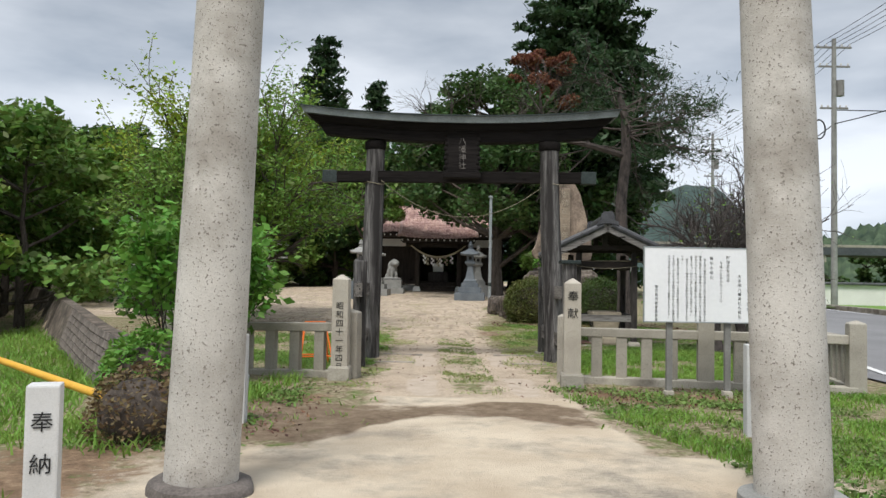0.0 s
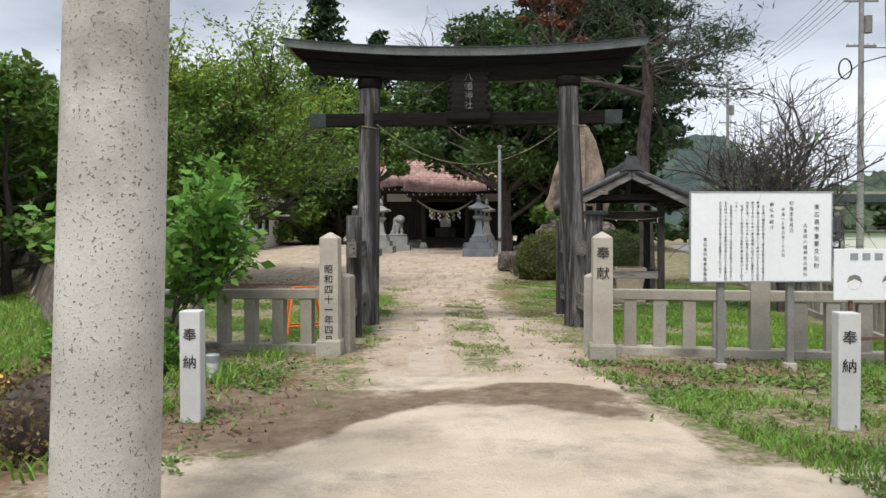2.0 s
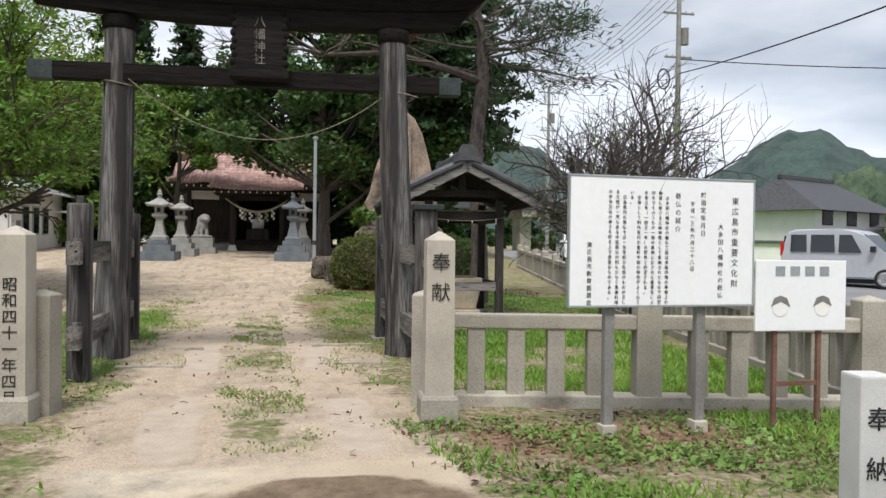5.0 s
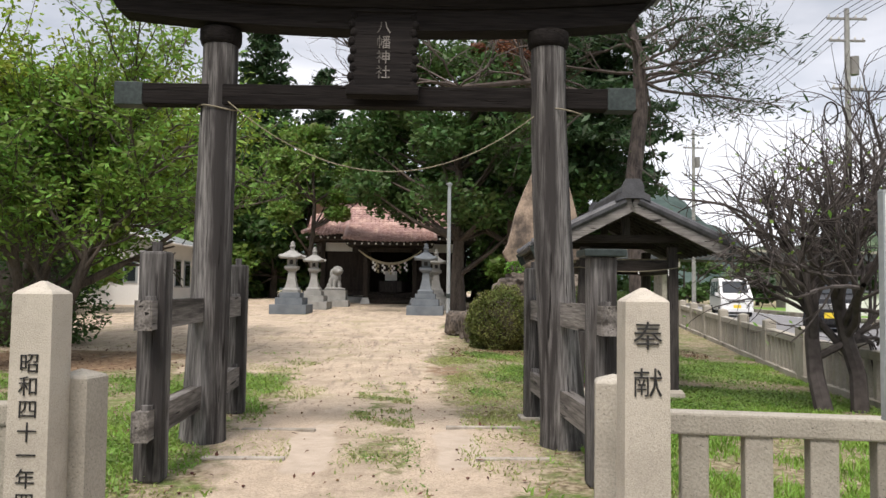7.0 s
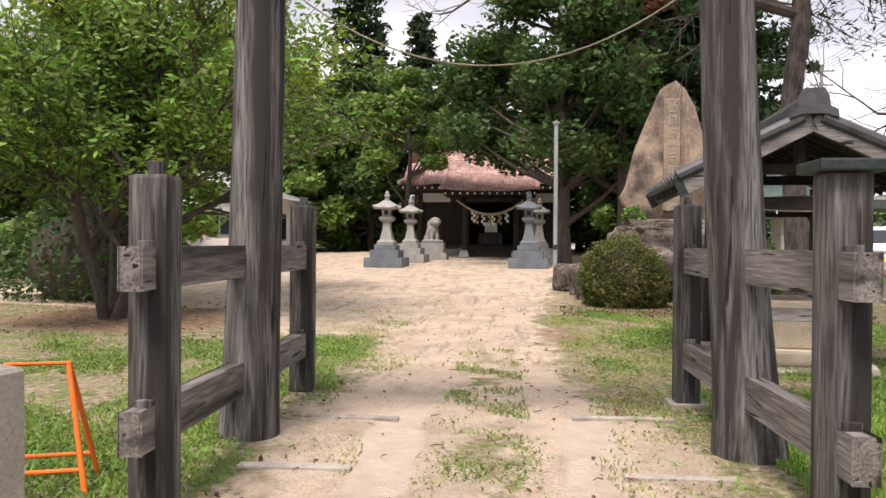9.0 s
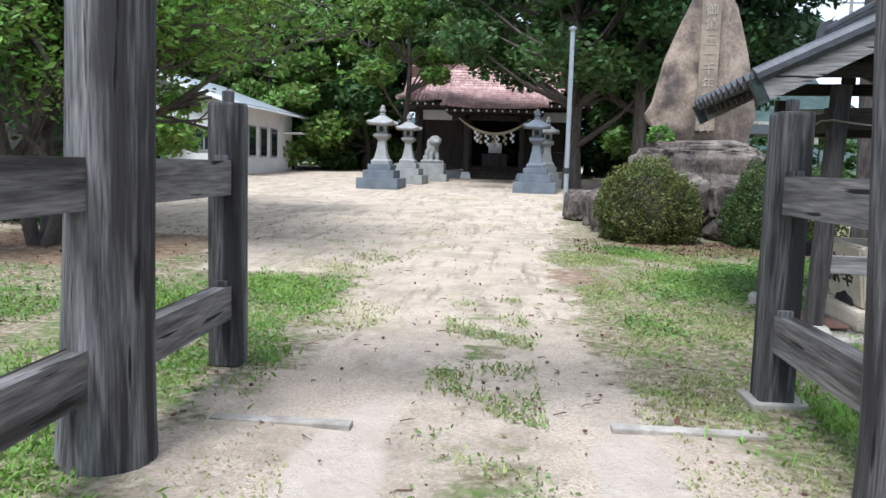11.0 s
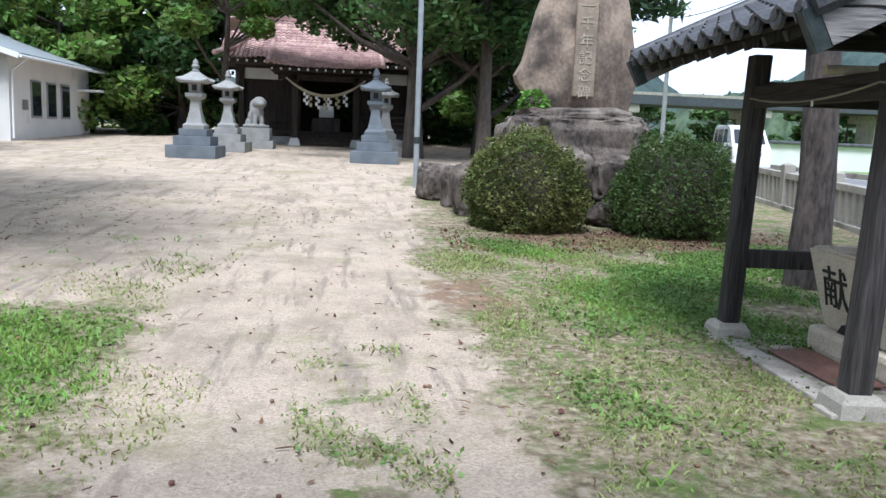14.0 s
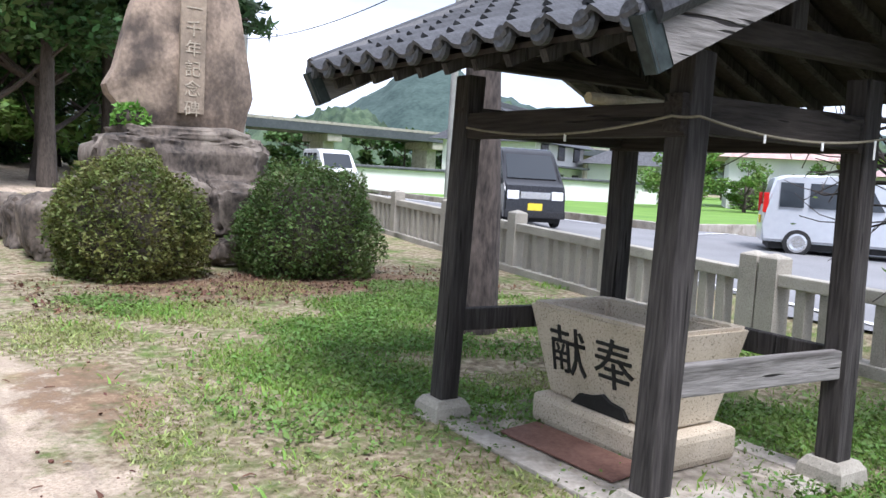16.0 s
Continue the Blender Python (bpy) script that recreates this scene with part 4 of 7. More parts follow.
# trees in the yard
tree("cherry_tree", -6.25, 21.9, 11, 4, 3.3, 0.12, 3, (7, 6, 5), 0.72, 0.2, 0.13, LEAF_CHERRY, 13, 0.14, 0.125, "spreading leafy cherry tree with several dark leaning stems", narrow=0.42, clear=(1.8, 3.05))
tree("cherry_tree", -8.3, 25.4, 23, 4, 3.7, 0.17, 3, (6, 6, 5), 0.58, 0.3, 0.11, LEAF_YELLOW, 13, 0.16, 0.135, "yellowing leafy cherry tree leaning over the yard", bias=(0.5, 0.0), clear=(0.5, 3.7))
clump_tree("evergreen_tree", 3.3, 43.6, 31, 4.3, 5.6, 8.0, LEAF_DARK, 36000, 0.27, "dense dark evergreen tree beside the stone lanterns", 0.36, 56)
clump_tree("evergreen_tree", 6.1, 44.8, 32, 3.6, 3.9, 8.0, LEAF_DARK, 30000, 0.27, "dense dark evergreen tree behind the monument", 0.36, 46)
clump_tree("evergreen_tree", -4.2, 48.5, 33, 4.6, 3.2, 5.0, LEAF_MID, 13000, 0.24, "slender evergreen tree behind the stone lantern", 0.2, 22)
clump_tree("evergreen_tree", 0.2, 59.5, 34, 4.0, 5.0, 9.5, LEAF_DARK, 18000, 0.32, "broad evergreen tree behind the shrine", 0.3, 30)
conifer("cedar_tree", 8.4, 45.0, 41, 22.5, 5.6, 6.5, LEAF_CONIFER, "tall dark conifer rising above the shrine wood", 48000, 0.42)
conifer("cedar_tree", -10.5, 68.0, 42, 22.0, 3.6, 6.0, LEAF_CONIFER, "tall distant dark conifer", 9000, 0.5, "distant conifers")
conifer("cedar_tree", -6.2, 70.0, 43, 18.5, 2.4, 6.0, LEAF_CONIFER, "tall thin distant dark conifer", 6000, 0.5, "distant conifers")
conifer("cedar_tree", -1.2, 72.0, 44, 17.0, 2.2, 6.0, LEAF_CONIFER, "tall thin distant dark conifer", 5000, 0.5, "distant conifers")
clump_tree("reddish_tree", 5.6, 41.4, 45, 10.6, 2.0, 3.2, LEAF_RED, 9000, 0.15, "evergreen tree with dying reddish brown top", 0.25, 20)

# pine with long dead limbs beside the pavilion
def pine():
    x, y = 5.60, 21.30
    t = thing("pine_tree", pose(x, y, gz(x, y) - 0.05), "tall bare red-barked pine with dead twiggy limbs", "tree")
    bm, anchors = bmn(), []
    rng = random.Random(5)
    trunk = [(0, 0, 0), (0.02, 0, 1.2), (-0.05, 0.02, 2.6), (-0.1, 0, 3.9), (0.05, 0.02, 5.2), (0.0, 0, 6.3), (-0.2, 0.05, 7.2)]
    tube(bm, trunk, [0.24, 0.19, 0.175, 0.16, 0.145, 0.12, 0.08], 12, cap=False)
    part("trunk", bm, BARK_PINE, t, "flaking reddish bark", True)
    bm = bmn()
    limb = [(0.05, 0.02, 5.2), (-0.9, -0.1, 5.45), (-2.2, -0.2, 5.7), (-3.6, 0.0, 5.6), (-5.0, 0.2, 5.9)]
    tube(bm, limb, [0.1, 0.085, 0.065, 0.045, 0.02], 7, cap=False)
    for p in limb[1:]:
        for k in range(5):
            grow(bm, anchors, p, (rng.gauss(-0.6, 0.6), rng.gauss(0, 0.6), rng.gauss(0.2, 0.5)), rng.uniform(0.9, 1.6), 0.025, 1, rng, 3, (0, 4, 4), 0.6, 0.05, 0.2, 5)
    for k in range(16):
        a = rng.random() * 6.283
        grow(bm, anchors, (0, 0, rng.uniform(5.6, 7.1)), (math.cos(a), math.sin(a), rng.uniform(-0.1, 0.6)), rng.uniform(1.2, 2.2), 0.035, 1, rng, 3, (0, 5, 4), 0.6, 0.06, 0.2, 5)
    part("dead_limb_work", bm, TWIG, t, "grey leafless limbs and twigs")
    nr = np.random.default_rng(5)
    a = np.array([q for q, lv in anchors if q[0] > -1.6 and q[2] > 5.0])
    a = a[nr.permutation(len(a))[:420]]
    q = np.repeat(a, 14, axis=0)
    q = q + nr.normal(size=q.shape) * 0.15
    ob = new("needles", leaf_mesh("needles", q, 0.16, LEAF_CONIFER, 0.18, seed=5))
    ob.parent = t


pine()


def bare_tree(x, y, seed, label):
    rng = random.Random(seed)
    t = thing("bare_tree", pose(x, y, gz(x, y) - 0.05), label, "tree", "bare trees")
    bm, anchors = bmn(), []
    grow(bm, anchors, (0, 0, 0), (-0.1, 0.08, 1), 2.2, 0.12, 0, rng, 4, (7, 6, 5, 4), 0.78, 0.1, 0.16, 8, 0.6)
    part("trunk", bm, TWIG_DARK, t, "dark leafless branches", True)
    nr = np.random.default_rng(seed)
    a = np.array([q for q, lv in anchors])
    a = a[nr.permutation(len(a))[:220]]
    ob = new("leaves", leaf_mesh("leaves", a + nr.normal(size=a.shape) * 0.08, 0.07, LEAF_CHERRY, seed=seed))
    ob.parent = t


bare_tree(6.55, 16.0, 8, "mostly leafless tree with grey spreading twigs by the roadside fence")
bare_tree(7.05, 16.05, 14, "mostly leafless tree with grey spreading twigs by the roadside fence")

# shrubs
shrub("azalea_bush", 3.38, 25.3, 1, 0.92, 0.86, 1.52, LEAF_BUSH, 30000, 0.05, "round clipped azalea bush with bronze tinged leaves")
shrub("camellia_bush", 5.7, 25.0, 2, 0.96, 0.92, 1.55, LEAF_BUSH_GREEN, 30000, 0.05, "round clipped dark green bush beside the monument")
shrub("dry_bush", -2.3, 5.75, 3, 0.5, 0.5, 0.72, LEAF_DRY, 2600, 0.05, "low half dead brown bush at the bank")
shrub("undergrowth_bush", -8.6, 25.5, 4, 2.0, 1.6, 2.4, LEAF_DARK, 6000, 0.13, "dark undergrowth beneath the cherry tree")
shrub("undergrowth_bush", -3.3, 9.0, 9, 0.75, 0.6, 0.85, LEAF_SHRUB, 2600, 0.1, "leafy green undergrowth at the foot of the broad-leaved shrub")
tree("mulberry_shrub", -3.15, 9.7, 17, 7, 1.3, 0.02, 2, (4, 4), 0.46, 0.34, 0.12, LEAF_SHRUB, 8, 0.12, 0.125, "bright green broad-leaved shrub growing over the fence", narrow=0.62)

# woods round the yard
proto = {}
for k, (rad, hi, cz, leaf) in enumerate(((4.4, 10.5, 0.3, LEAF_MID), (4.8, 9.5, 0.2, LEAF_DARK), (4.2, 11.5, 0.3, LEAF_DARK))):
    proto[k] = (rad, hi, cz, leaf)
spots = [(-14, 58), (-19, 60), (-24, 57), (-10, 61), (-6, 60), (4.5, 58), (9.0, 57), (10, 53.5), (-30, 60), (-17, 66), (-1, 63), (7, 64), (-12.5, 57.5), (-21.5, 56), (-8, 58.5), (5.5, 61), (-27, 54)]
made = {}
rngw = random.Random(77)
for i, (x, y) in enumerate(spots):
    k = i % 3
    if k not in made:
        rad, hi, cz, leaf = proto[k]
        made[k] = clump_tree("woodland_tree", x, y, 60 + k, cz, rad, hi, leaf, 12000, 0.38, "dense dark woodland tree behind the shrine yard", 0.24, 34, group="shrine wood")
    else:
        copy_thing(made[k], pose(x, y, gz(x, y) - 0.1, 0, 0, rngw.uniform(0, 360)))
left = [(-17, 31), (-20.5, 36), (-23, 29), (-26, 38), (-30, 33), (-22, 43), (-28, 46), (-35, 42), (-15, 38.5), (-40, 50), (-33, 54), (-19.5, 25.5), (-27, 23), (-36, 30)]
wood = None
for i, (x, y) in enumerate(left):
    if wood is None or i == 1 or i == 4:
        wood = clump_tree("woodland_tree", x, y, 90 + i, 1.2, 4.0, 7.5 if i != 1 else 9.0, LEAF_MID if i != 4 else LEAF_CHERRY, 9000, 0.34, "leafy green woodland tree beyond the channel", 0.2, 34, group="channel wood")
    else:
        copy_thing(wood, pose(x, y, gz(x, y) - 0.2, 0, 0, rngw.uniform(0, 360)))
clump_tree("woodland_tree", -18.5, 27.5, 99, 2.4, 2.6, 3.0, LEAF_YELLOW, 5000, 0.26, "woodland tree with yellowing leaves beyond the channel", 0.2, 22, group="channel wood")


# ---- stone lanterns ----
def lantern(x, y, s, tiers, body, label):
    t = thing("stone_lantern", pose(x, y, gz(x, y) - 0.03, 0, 0, -4), label, "stone lantern", "stone lanterns")
    t.scale = (s, s, s)
    for w, z0, z1 in ((0.80, 0, 0.42), (0.60, 0.42, 0.72), (0.45, 0.72, 0.95)):
        part("step", box(bmn(), -w, w, -w, w, z0, z1, 0.015), tiers, t)
    part("foot", square_lathe(bmn(), [(0.34, 0.95), (0.35, 1.07), (0.27, 1.15)]), body, t)
    part("shaft", square_lathe(bmn(), [(0.26, 1.15), (0.22, 1.3), (0.16, 1.6), (0.14, 1.88)]), body, t)
    part("platform", square_lathe(bmn(), [(0.15, 1.88), (0.26, 1.97), (0.28, 2.0), (0.28, 2.1), (0.24, 2.12)]), body, t)
    fire = part("firebox", square_lathe(bmn(), [(0.18, 2.12), (0.19, 2.45)]), body, t)
    # the firebox is solid; black panels paint the shade of its windows
    for a in range(4):
        m = Matrix.Rotation(a * math.pi / 2, 4, "Z")
        part("opening_shade", box(bmn(), -0.08, 0.08, -0.2, -0.188, 2.19, 2.38, 0.004, m), INK, fire, "black square panel standing for the shade inside")
    bm = bmn()
    n = 8
    ring = []
    for lvl, (r, z, up) in enumerate(((0.50, 2.44, 0.07), (0.52, 2.50, 0.08), (0.34, 2.62, 0.02), (0.17, 2.76, 0.0), (0.12, 2.80, 0.0))):
        row = []
        for k in range(4 * n):
            a = 2 * math.pi * k / (4 * n)
            q = max(abs(math.cos(a)), abs(math.sin(a)))
            corner = (1 / q - 1) / 0.4142
            row.append(bm.verts.new((r / q * math.cos(a), r / q * math.sin(a), z + up * corner ** 2)))
        ring.append(row)
    for r0, r1 in zip(ring, ring[1:]):
        for k in range(4 * n):
            bm.faces.new((r0[k], r0[(k + 1) % (4 * n)], r1[(k + 1) % (4 * n)], r1[k]))
    bm.faces.new(ring[0][::-1])
    bm.faces.new(ring[-1])
    part("roof", bm, body, t, smooth=True)
    part("finial", lathe(bmn(), [(0.11, 2.79), (0.13, 2.84), (0.08, 2.88), (0.12, 2.93), (0.13, 2.99), (0.09, 3.04), (0.1, 3.08), (0.07, 3.16), (0.01, 3.22)], 14), body, t, smooth=True)


lantern(-4.02, 40.0, 0.97, STONE_BLUE, STONE_LANTERN, "tall stone lantern on stepped grey granite base")
lantern(1.72, 40.2, 0.97, STONE_BLUE, STONE_BLUE, "tall dark stone lantern on stepped grey granite base")
lantern(-3.55, 44.0, 0.93, STONE_LANTERN, STONE_LANTERN, "older pale stone lantern on a stepped base")
lantern(2.3, 44.4, 0.93, STONE_LANTERN, STONE_LANTERN, "older pale stone lantern on a stepped base")


def guardian(x, y, flip):
    z = gz(x, y)
    t = thing("stone_pedestal", pose(x, y, z - 0.03), "stepped stone pedestal under a guardian statue", "pedestal", "guardian pedestals")
    part("step", box(bmn(), -0.75, 0.75, -0.75, 0.75, 0, 0.35, 0.015), STONE_LANTERN, t)
    part("step", box(bmn(), -0.6, 0.6, -0.6, 0.6, 0.35, 0.85, 0.015), STONE_LANTERN, t)
    bm = bmn()
    for (px, py, pz), (sx, sy, sz) in (((0, 0.1, 0.45), (0.3, 0.38, 0.34)), ((0, -0.15, 0.62), (0.27, 0.25, 0.34)), ((0.05, -0.25, 1.0), (0.3, 0.28, 0.26)), ((0.05, -0.48, 0.95), (0.16, 0.14, 0.13)),
                                       ((-0.14, -0.3, 0.25), (0.1, 0.11, 0.32)), ((0.14, -0.3, 0.25), (0.1, 0.11, 0.32)), ((0, 0.42, 0.8), (0.13, 0.14, 0.34)), ((-0.22, 0.2, 0.2), (0.14, 0.25, 0.2)), ((0.22, 0.2, 0.2), (0.14, 0.25, 0.2))):
        bmesh.ops.create_icosphere(bm, subdivisions=2, radius=1.0, matrix=Matrix.Translation((px * flip, py, pz)) @ Matrix.Diagonal((sx, sy, sz, 1)))
    box(bm, -0.4, 0.4, -0.5, 0.5, 0, 0.12, 0.02)
    ob = new("guardian_statue", mesh_of("guardian_statue", bm, STONE_LANTERN, True))
    skin = ob.modifiers.new("skin", "REMESH")
    skin.mode, skin.voxel_size, skin.use_smooth_shade = "VOXEL", 0.035, True
    ob.matrix_basis = pose(x, y, z + 0.82, 0, 0, 25 * flip)
    tagged(ob, "weathered stone guardian beast seated on its pedestal", "statue", "guardian statues")


guardian(-2.85, 47.0, 1)
guardian(2.2, 47.4, -1)


# ---- shrine ----
def tiled(bm, corner, across, down, sag, cols, rows, bend=0.0):
    """Curved pan tiles laid in steps over a slope."""
    c, a, d = Vector(corner), Vector(across), Vector(down)
    nrm = a.cross(d).normalized()
    if nrm.z < 0:
        nrm = -nrm

    def at(u, v, h):
        p = c + a * u + d * v + nrm * h
        p.z -= sag * 4 * v * (1 - v)
        p.z += bend * abs(2 * u - 1) ** 3 * v
        return p

    for i in range(cols):
        for j in range(rows):
            u0, u1, v0, v1 = i / cols, (i + 0.98) / cols, j / rows, (j + 1.12) / rows
            ring = []
            for v, lift in ((v0, 0.0), (v1, 0.045)):
                ring.append([bm.verts.new(at(u0 + (u1 - u0) * k / 4, min(v, 1.02), lift + 0.05 * (0, 0.75, 1, 0.5, 0.0)[k])) for k in range(5)])
            low = [bm.verts.new(v.co - nrm * 0.05) for v in ring[1]]
            for k in range(4):
                bm.faces.new((ring[0][k], ring[0][k + 1], ring[1][k + 1], ring[1][k]))
                bm.faces.new((ring[1][k], ring[1][k + 1], low[k + 1], low[k]))


def shrine():
    x, y = -0.1, 52.0
    g = gz(x, y)
    t = thing("shrine", pose(x, y, g), "dark timber shrine hall with red tiled roof", "shrine")
    W, D, E, R = 4.0, 5.0, 3.75, 6.0
    part("platform", box(bmn(), -4.3, 4.3, -0.5, D + 1, -0.1, 0.35, 0.02), STONE_LANTERN, t)
    for k in range(3):
        part("step", box(bmn(), -1.5, 1.5, -1.75 + 0.4 * k, -0.5, 0.0, 0.15 + 0.17 * k, 0.01), WOOD_DARK, t)
    part("floor", box(bmn(), -4.1, 4.1, -0.3, D, 0.42, 0.62, 0.01), WOOD_DARK, t)
    part("rear_wall", box(bmn(), -W, W, D - 0.1, D, 0.62, E), WOOD_DARK, t)
    for sx in (-1, 1):
        part("side_wall", box(bmn(), sx * W - 0.06, sx * W + 0.06, 1.0, D, 0.62, E), WOOD_DARK, t)
        part("front_wall", box(bmn(), sx * 2.75 - 1.25, sx * 2.75 + 1.25, 0.95, 1.05, 0.62, E), WOOD_DARK, t)
        part("frieze", box(bmn(), sx * 3.1 - 1.0, sx * 3.1 + 1.0, 0.82, 0.94, 3.0, 3.5), PLASTER, t, "white plaster frieze panel")
        for k in range(3):
            part("veranda_rail", box(bmn(), sx * 2.75 - 1.3, sx * 2.75 + 1.3, -0.25, -0.17, 0.8 + 0.28 * k, 0.87 + 0.28 * k, 0.01), WOOD_DARK, t)
        for px in (1.5, 2.75, 4.0):
            part("veranda_post", box(bmn(), sx * px - 0.06, sx * px + 0.06, -0.27, -0.15, 0.6, 1.5, 0.01), WOOD_DARK, t)
        for px in (1.36, 4.0):
            part("column", box(bmn(), sx * px - 0.12, sx * px + 0.12, 0.68, 0.92, 0.6, E, 0.02), WOOD_DARK, t)
        col = part("porch_column", box(bmn(), sx * 1.36 - 0.12, sx * 1.36 + 0.12, -2.12, -1.88, 0.25, 3.1, 0.02), WOOD_DARK, t)
        part("column_base", square_lathe(bmn(), [(0.26, 0), (0.22, 0.2), (0.15, 0.34)]), STONE_WHITE, col, "pale stone column base").location = (sx * 1.36, -2.0, -0.03)
    part("porch_beam", box(bmn(), -2.1, 2.1, -2.12, -1.88, 2.85, 3.1, 0.02), WOOD_DARK, t)
    part("eave_beam", box(bmn(), -W - 0.3, W + 0.3, 0.7, 0.95, 3.5, 3.75, 0.02), WOOD_DARK, t)
    part("offering_box", box(bmn(), -0.65, 0.65, -0.35, 0.15, 0.62, 1.25, 0.02), WOOD_PAV, t, "slatted timber offering box")
    part("hanging_sign", box(bmn(), -0.35, 0.35, 0.55, 0.6, 1.3, 1.85, 0.01), PLASTER, t, "pale hanging board")
    # roof
    bm = bmn()
    tiled(bm, (-3.0, 2.8, R), (6.0, 0, 0), (0, -3.6, -2.1), 0.22, 24, 15)
    tiled(bm, (-3.0, 2.8, R), (0, 0.01, 0), (-1, -1, -1), 0.2, 1, 1)
    for sx in (-1, 1):
        n = 9
        for k in range(n):
            u = k / n
            tiled(bm, (sx * (3.0 + 2.0 * u * 0.98), 2.8 - 0.35 * u, R - 0.75 * u - 0.1 * math.sin(3.14 * u)), (sx * 0.24, 0, -0.085), (0, -(3.5 - 0.3 * u) * (1 - 0.0 * u) + 0.35 * u, -2.05 + 0.75 * u + 0.25 * u ** 4), 0.18, 1, 14)
    tiled(bm, (-2.45, 0.2, 4.62), (4.9, 0, 0), (0, -3.1, -1.25), 0.12, 20, 12, 0.12)
    tagged(part("roof_tiles", bm, TILE_RED, t, "glazed reddish brown pan tiles"), kind="stuff")
    bm = bmn()
    box(bm, -3.1, 3.1, 2.62, 2.98, R - 0.05, R + 0.5, 0.05)
    for sx in (-1, 1):
        tube(bm, [(sx * 3.05, 2.8, R + 0.25), (sx * 3.9, 1.3, R - 0.95), (sx * 4.6, 0.1, R - 1.75), (sx * 5.05, -0.75, R - 2.0)], [0.16, 0.14, 0.13, 0.12], 8)
        tube(bm, [(sx * 2.5, 0.4, 4.75), (sx * 2.5, -1.2, 4.0), (sx * 2.5, -2.95, 3.55)], [0.12, 0.11, 0.1], 8)
        box(bm, sx * 3.1 - 0.2, sx * 3.1 + 0.2, 2.55, 3.05, R, R + 0.75, 0.06)
        box(bm, sx * 2.5 - 0.16, sx * 2.5 + 0.16, 0.3, 0.55, 4.7, 5.15, 0.05)
    part("ridge", bm, TILE_RED, t, "stacked ridge tiles with end ornaments")
    bm = bmn()
    extrude_outline(bm, [(-4.95, 3.55), (4.95, 3.55), (3.1, R - 0.2), (-3.1, R - 0.2)], 2.6, 2.9)
    box(bm, -4.9, 4.9, -0.7, D + 0.7, 3.62, 3.80, 0.02)
    box(bm, -2.4, 2.4, -2.85, 0.3, 3.2, 3.32, 0.02)
    part("eave_frame", bm, WOOD_DARK, t)
    for k in range(25):
        part("rafter_end", box(bmn(), -4.8 + 0.4 * k - 0.04, -4.8 + 0.4 * k + 0.04, -0.85, -0.7, 3.66, 3.75), PLASTER, t)
    for k in range(13):
        part("rafter_end", box(bmn(), -2.3 + 0.383 * k - 0.04, -2.3 + 0.383 * k + 0.04, -3.0, -2.85, 3.22, 3.31), PLASTER, t)
    bm = bmn()
    tiled(bm, (-4.95, 8.6, 3.75), (9.9, 0, 0), (0, -5.8, 2.2), 0.1, 4, 4)
    part("rear_roof", bm, TILE_RED, t)
    # straw rope with paper streamers
    bm = bmn()
    pts = [(-1.75 + 3.5 * k / 20, -2.2, 2.95 - 0.75 * 4 * (k / 20) * (1 - k / 20)) for k in range(21)]
    tube(bm, pts, [0.035 + 0.045 * math.sin(3.1416 * k / 20) for k in range(21)], 8)
    rope = part("sacred_rope", bm, ROPE, t, "thick sagging straw rope", True)
    for k in range(7):
        i = 5 + int(k * 10 / 6)
        px, py, pz = pts[i]
        bm = bmn()
        for j in range(4):
            o = 0.05 * (1 if j % 2 else -1)
            box(bm, px + o - 0.055, px + o + 0.055, py - 0.012 - 0.012 * j, py - 0.004 - 0.012 * j, pz - 0.05 - 0.14 * (j + 1), pz - 0.04 - 0.14 * j)
        part("paper_streamer", bm, PAPER if k % 2 == 0 else ROPE, rope, "folded white paper streamer" if k % 2 == 0 else "straw tassel")


shrine()


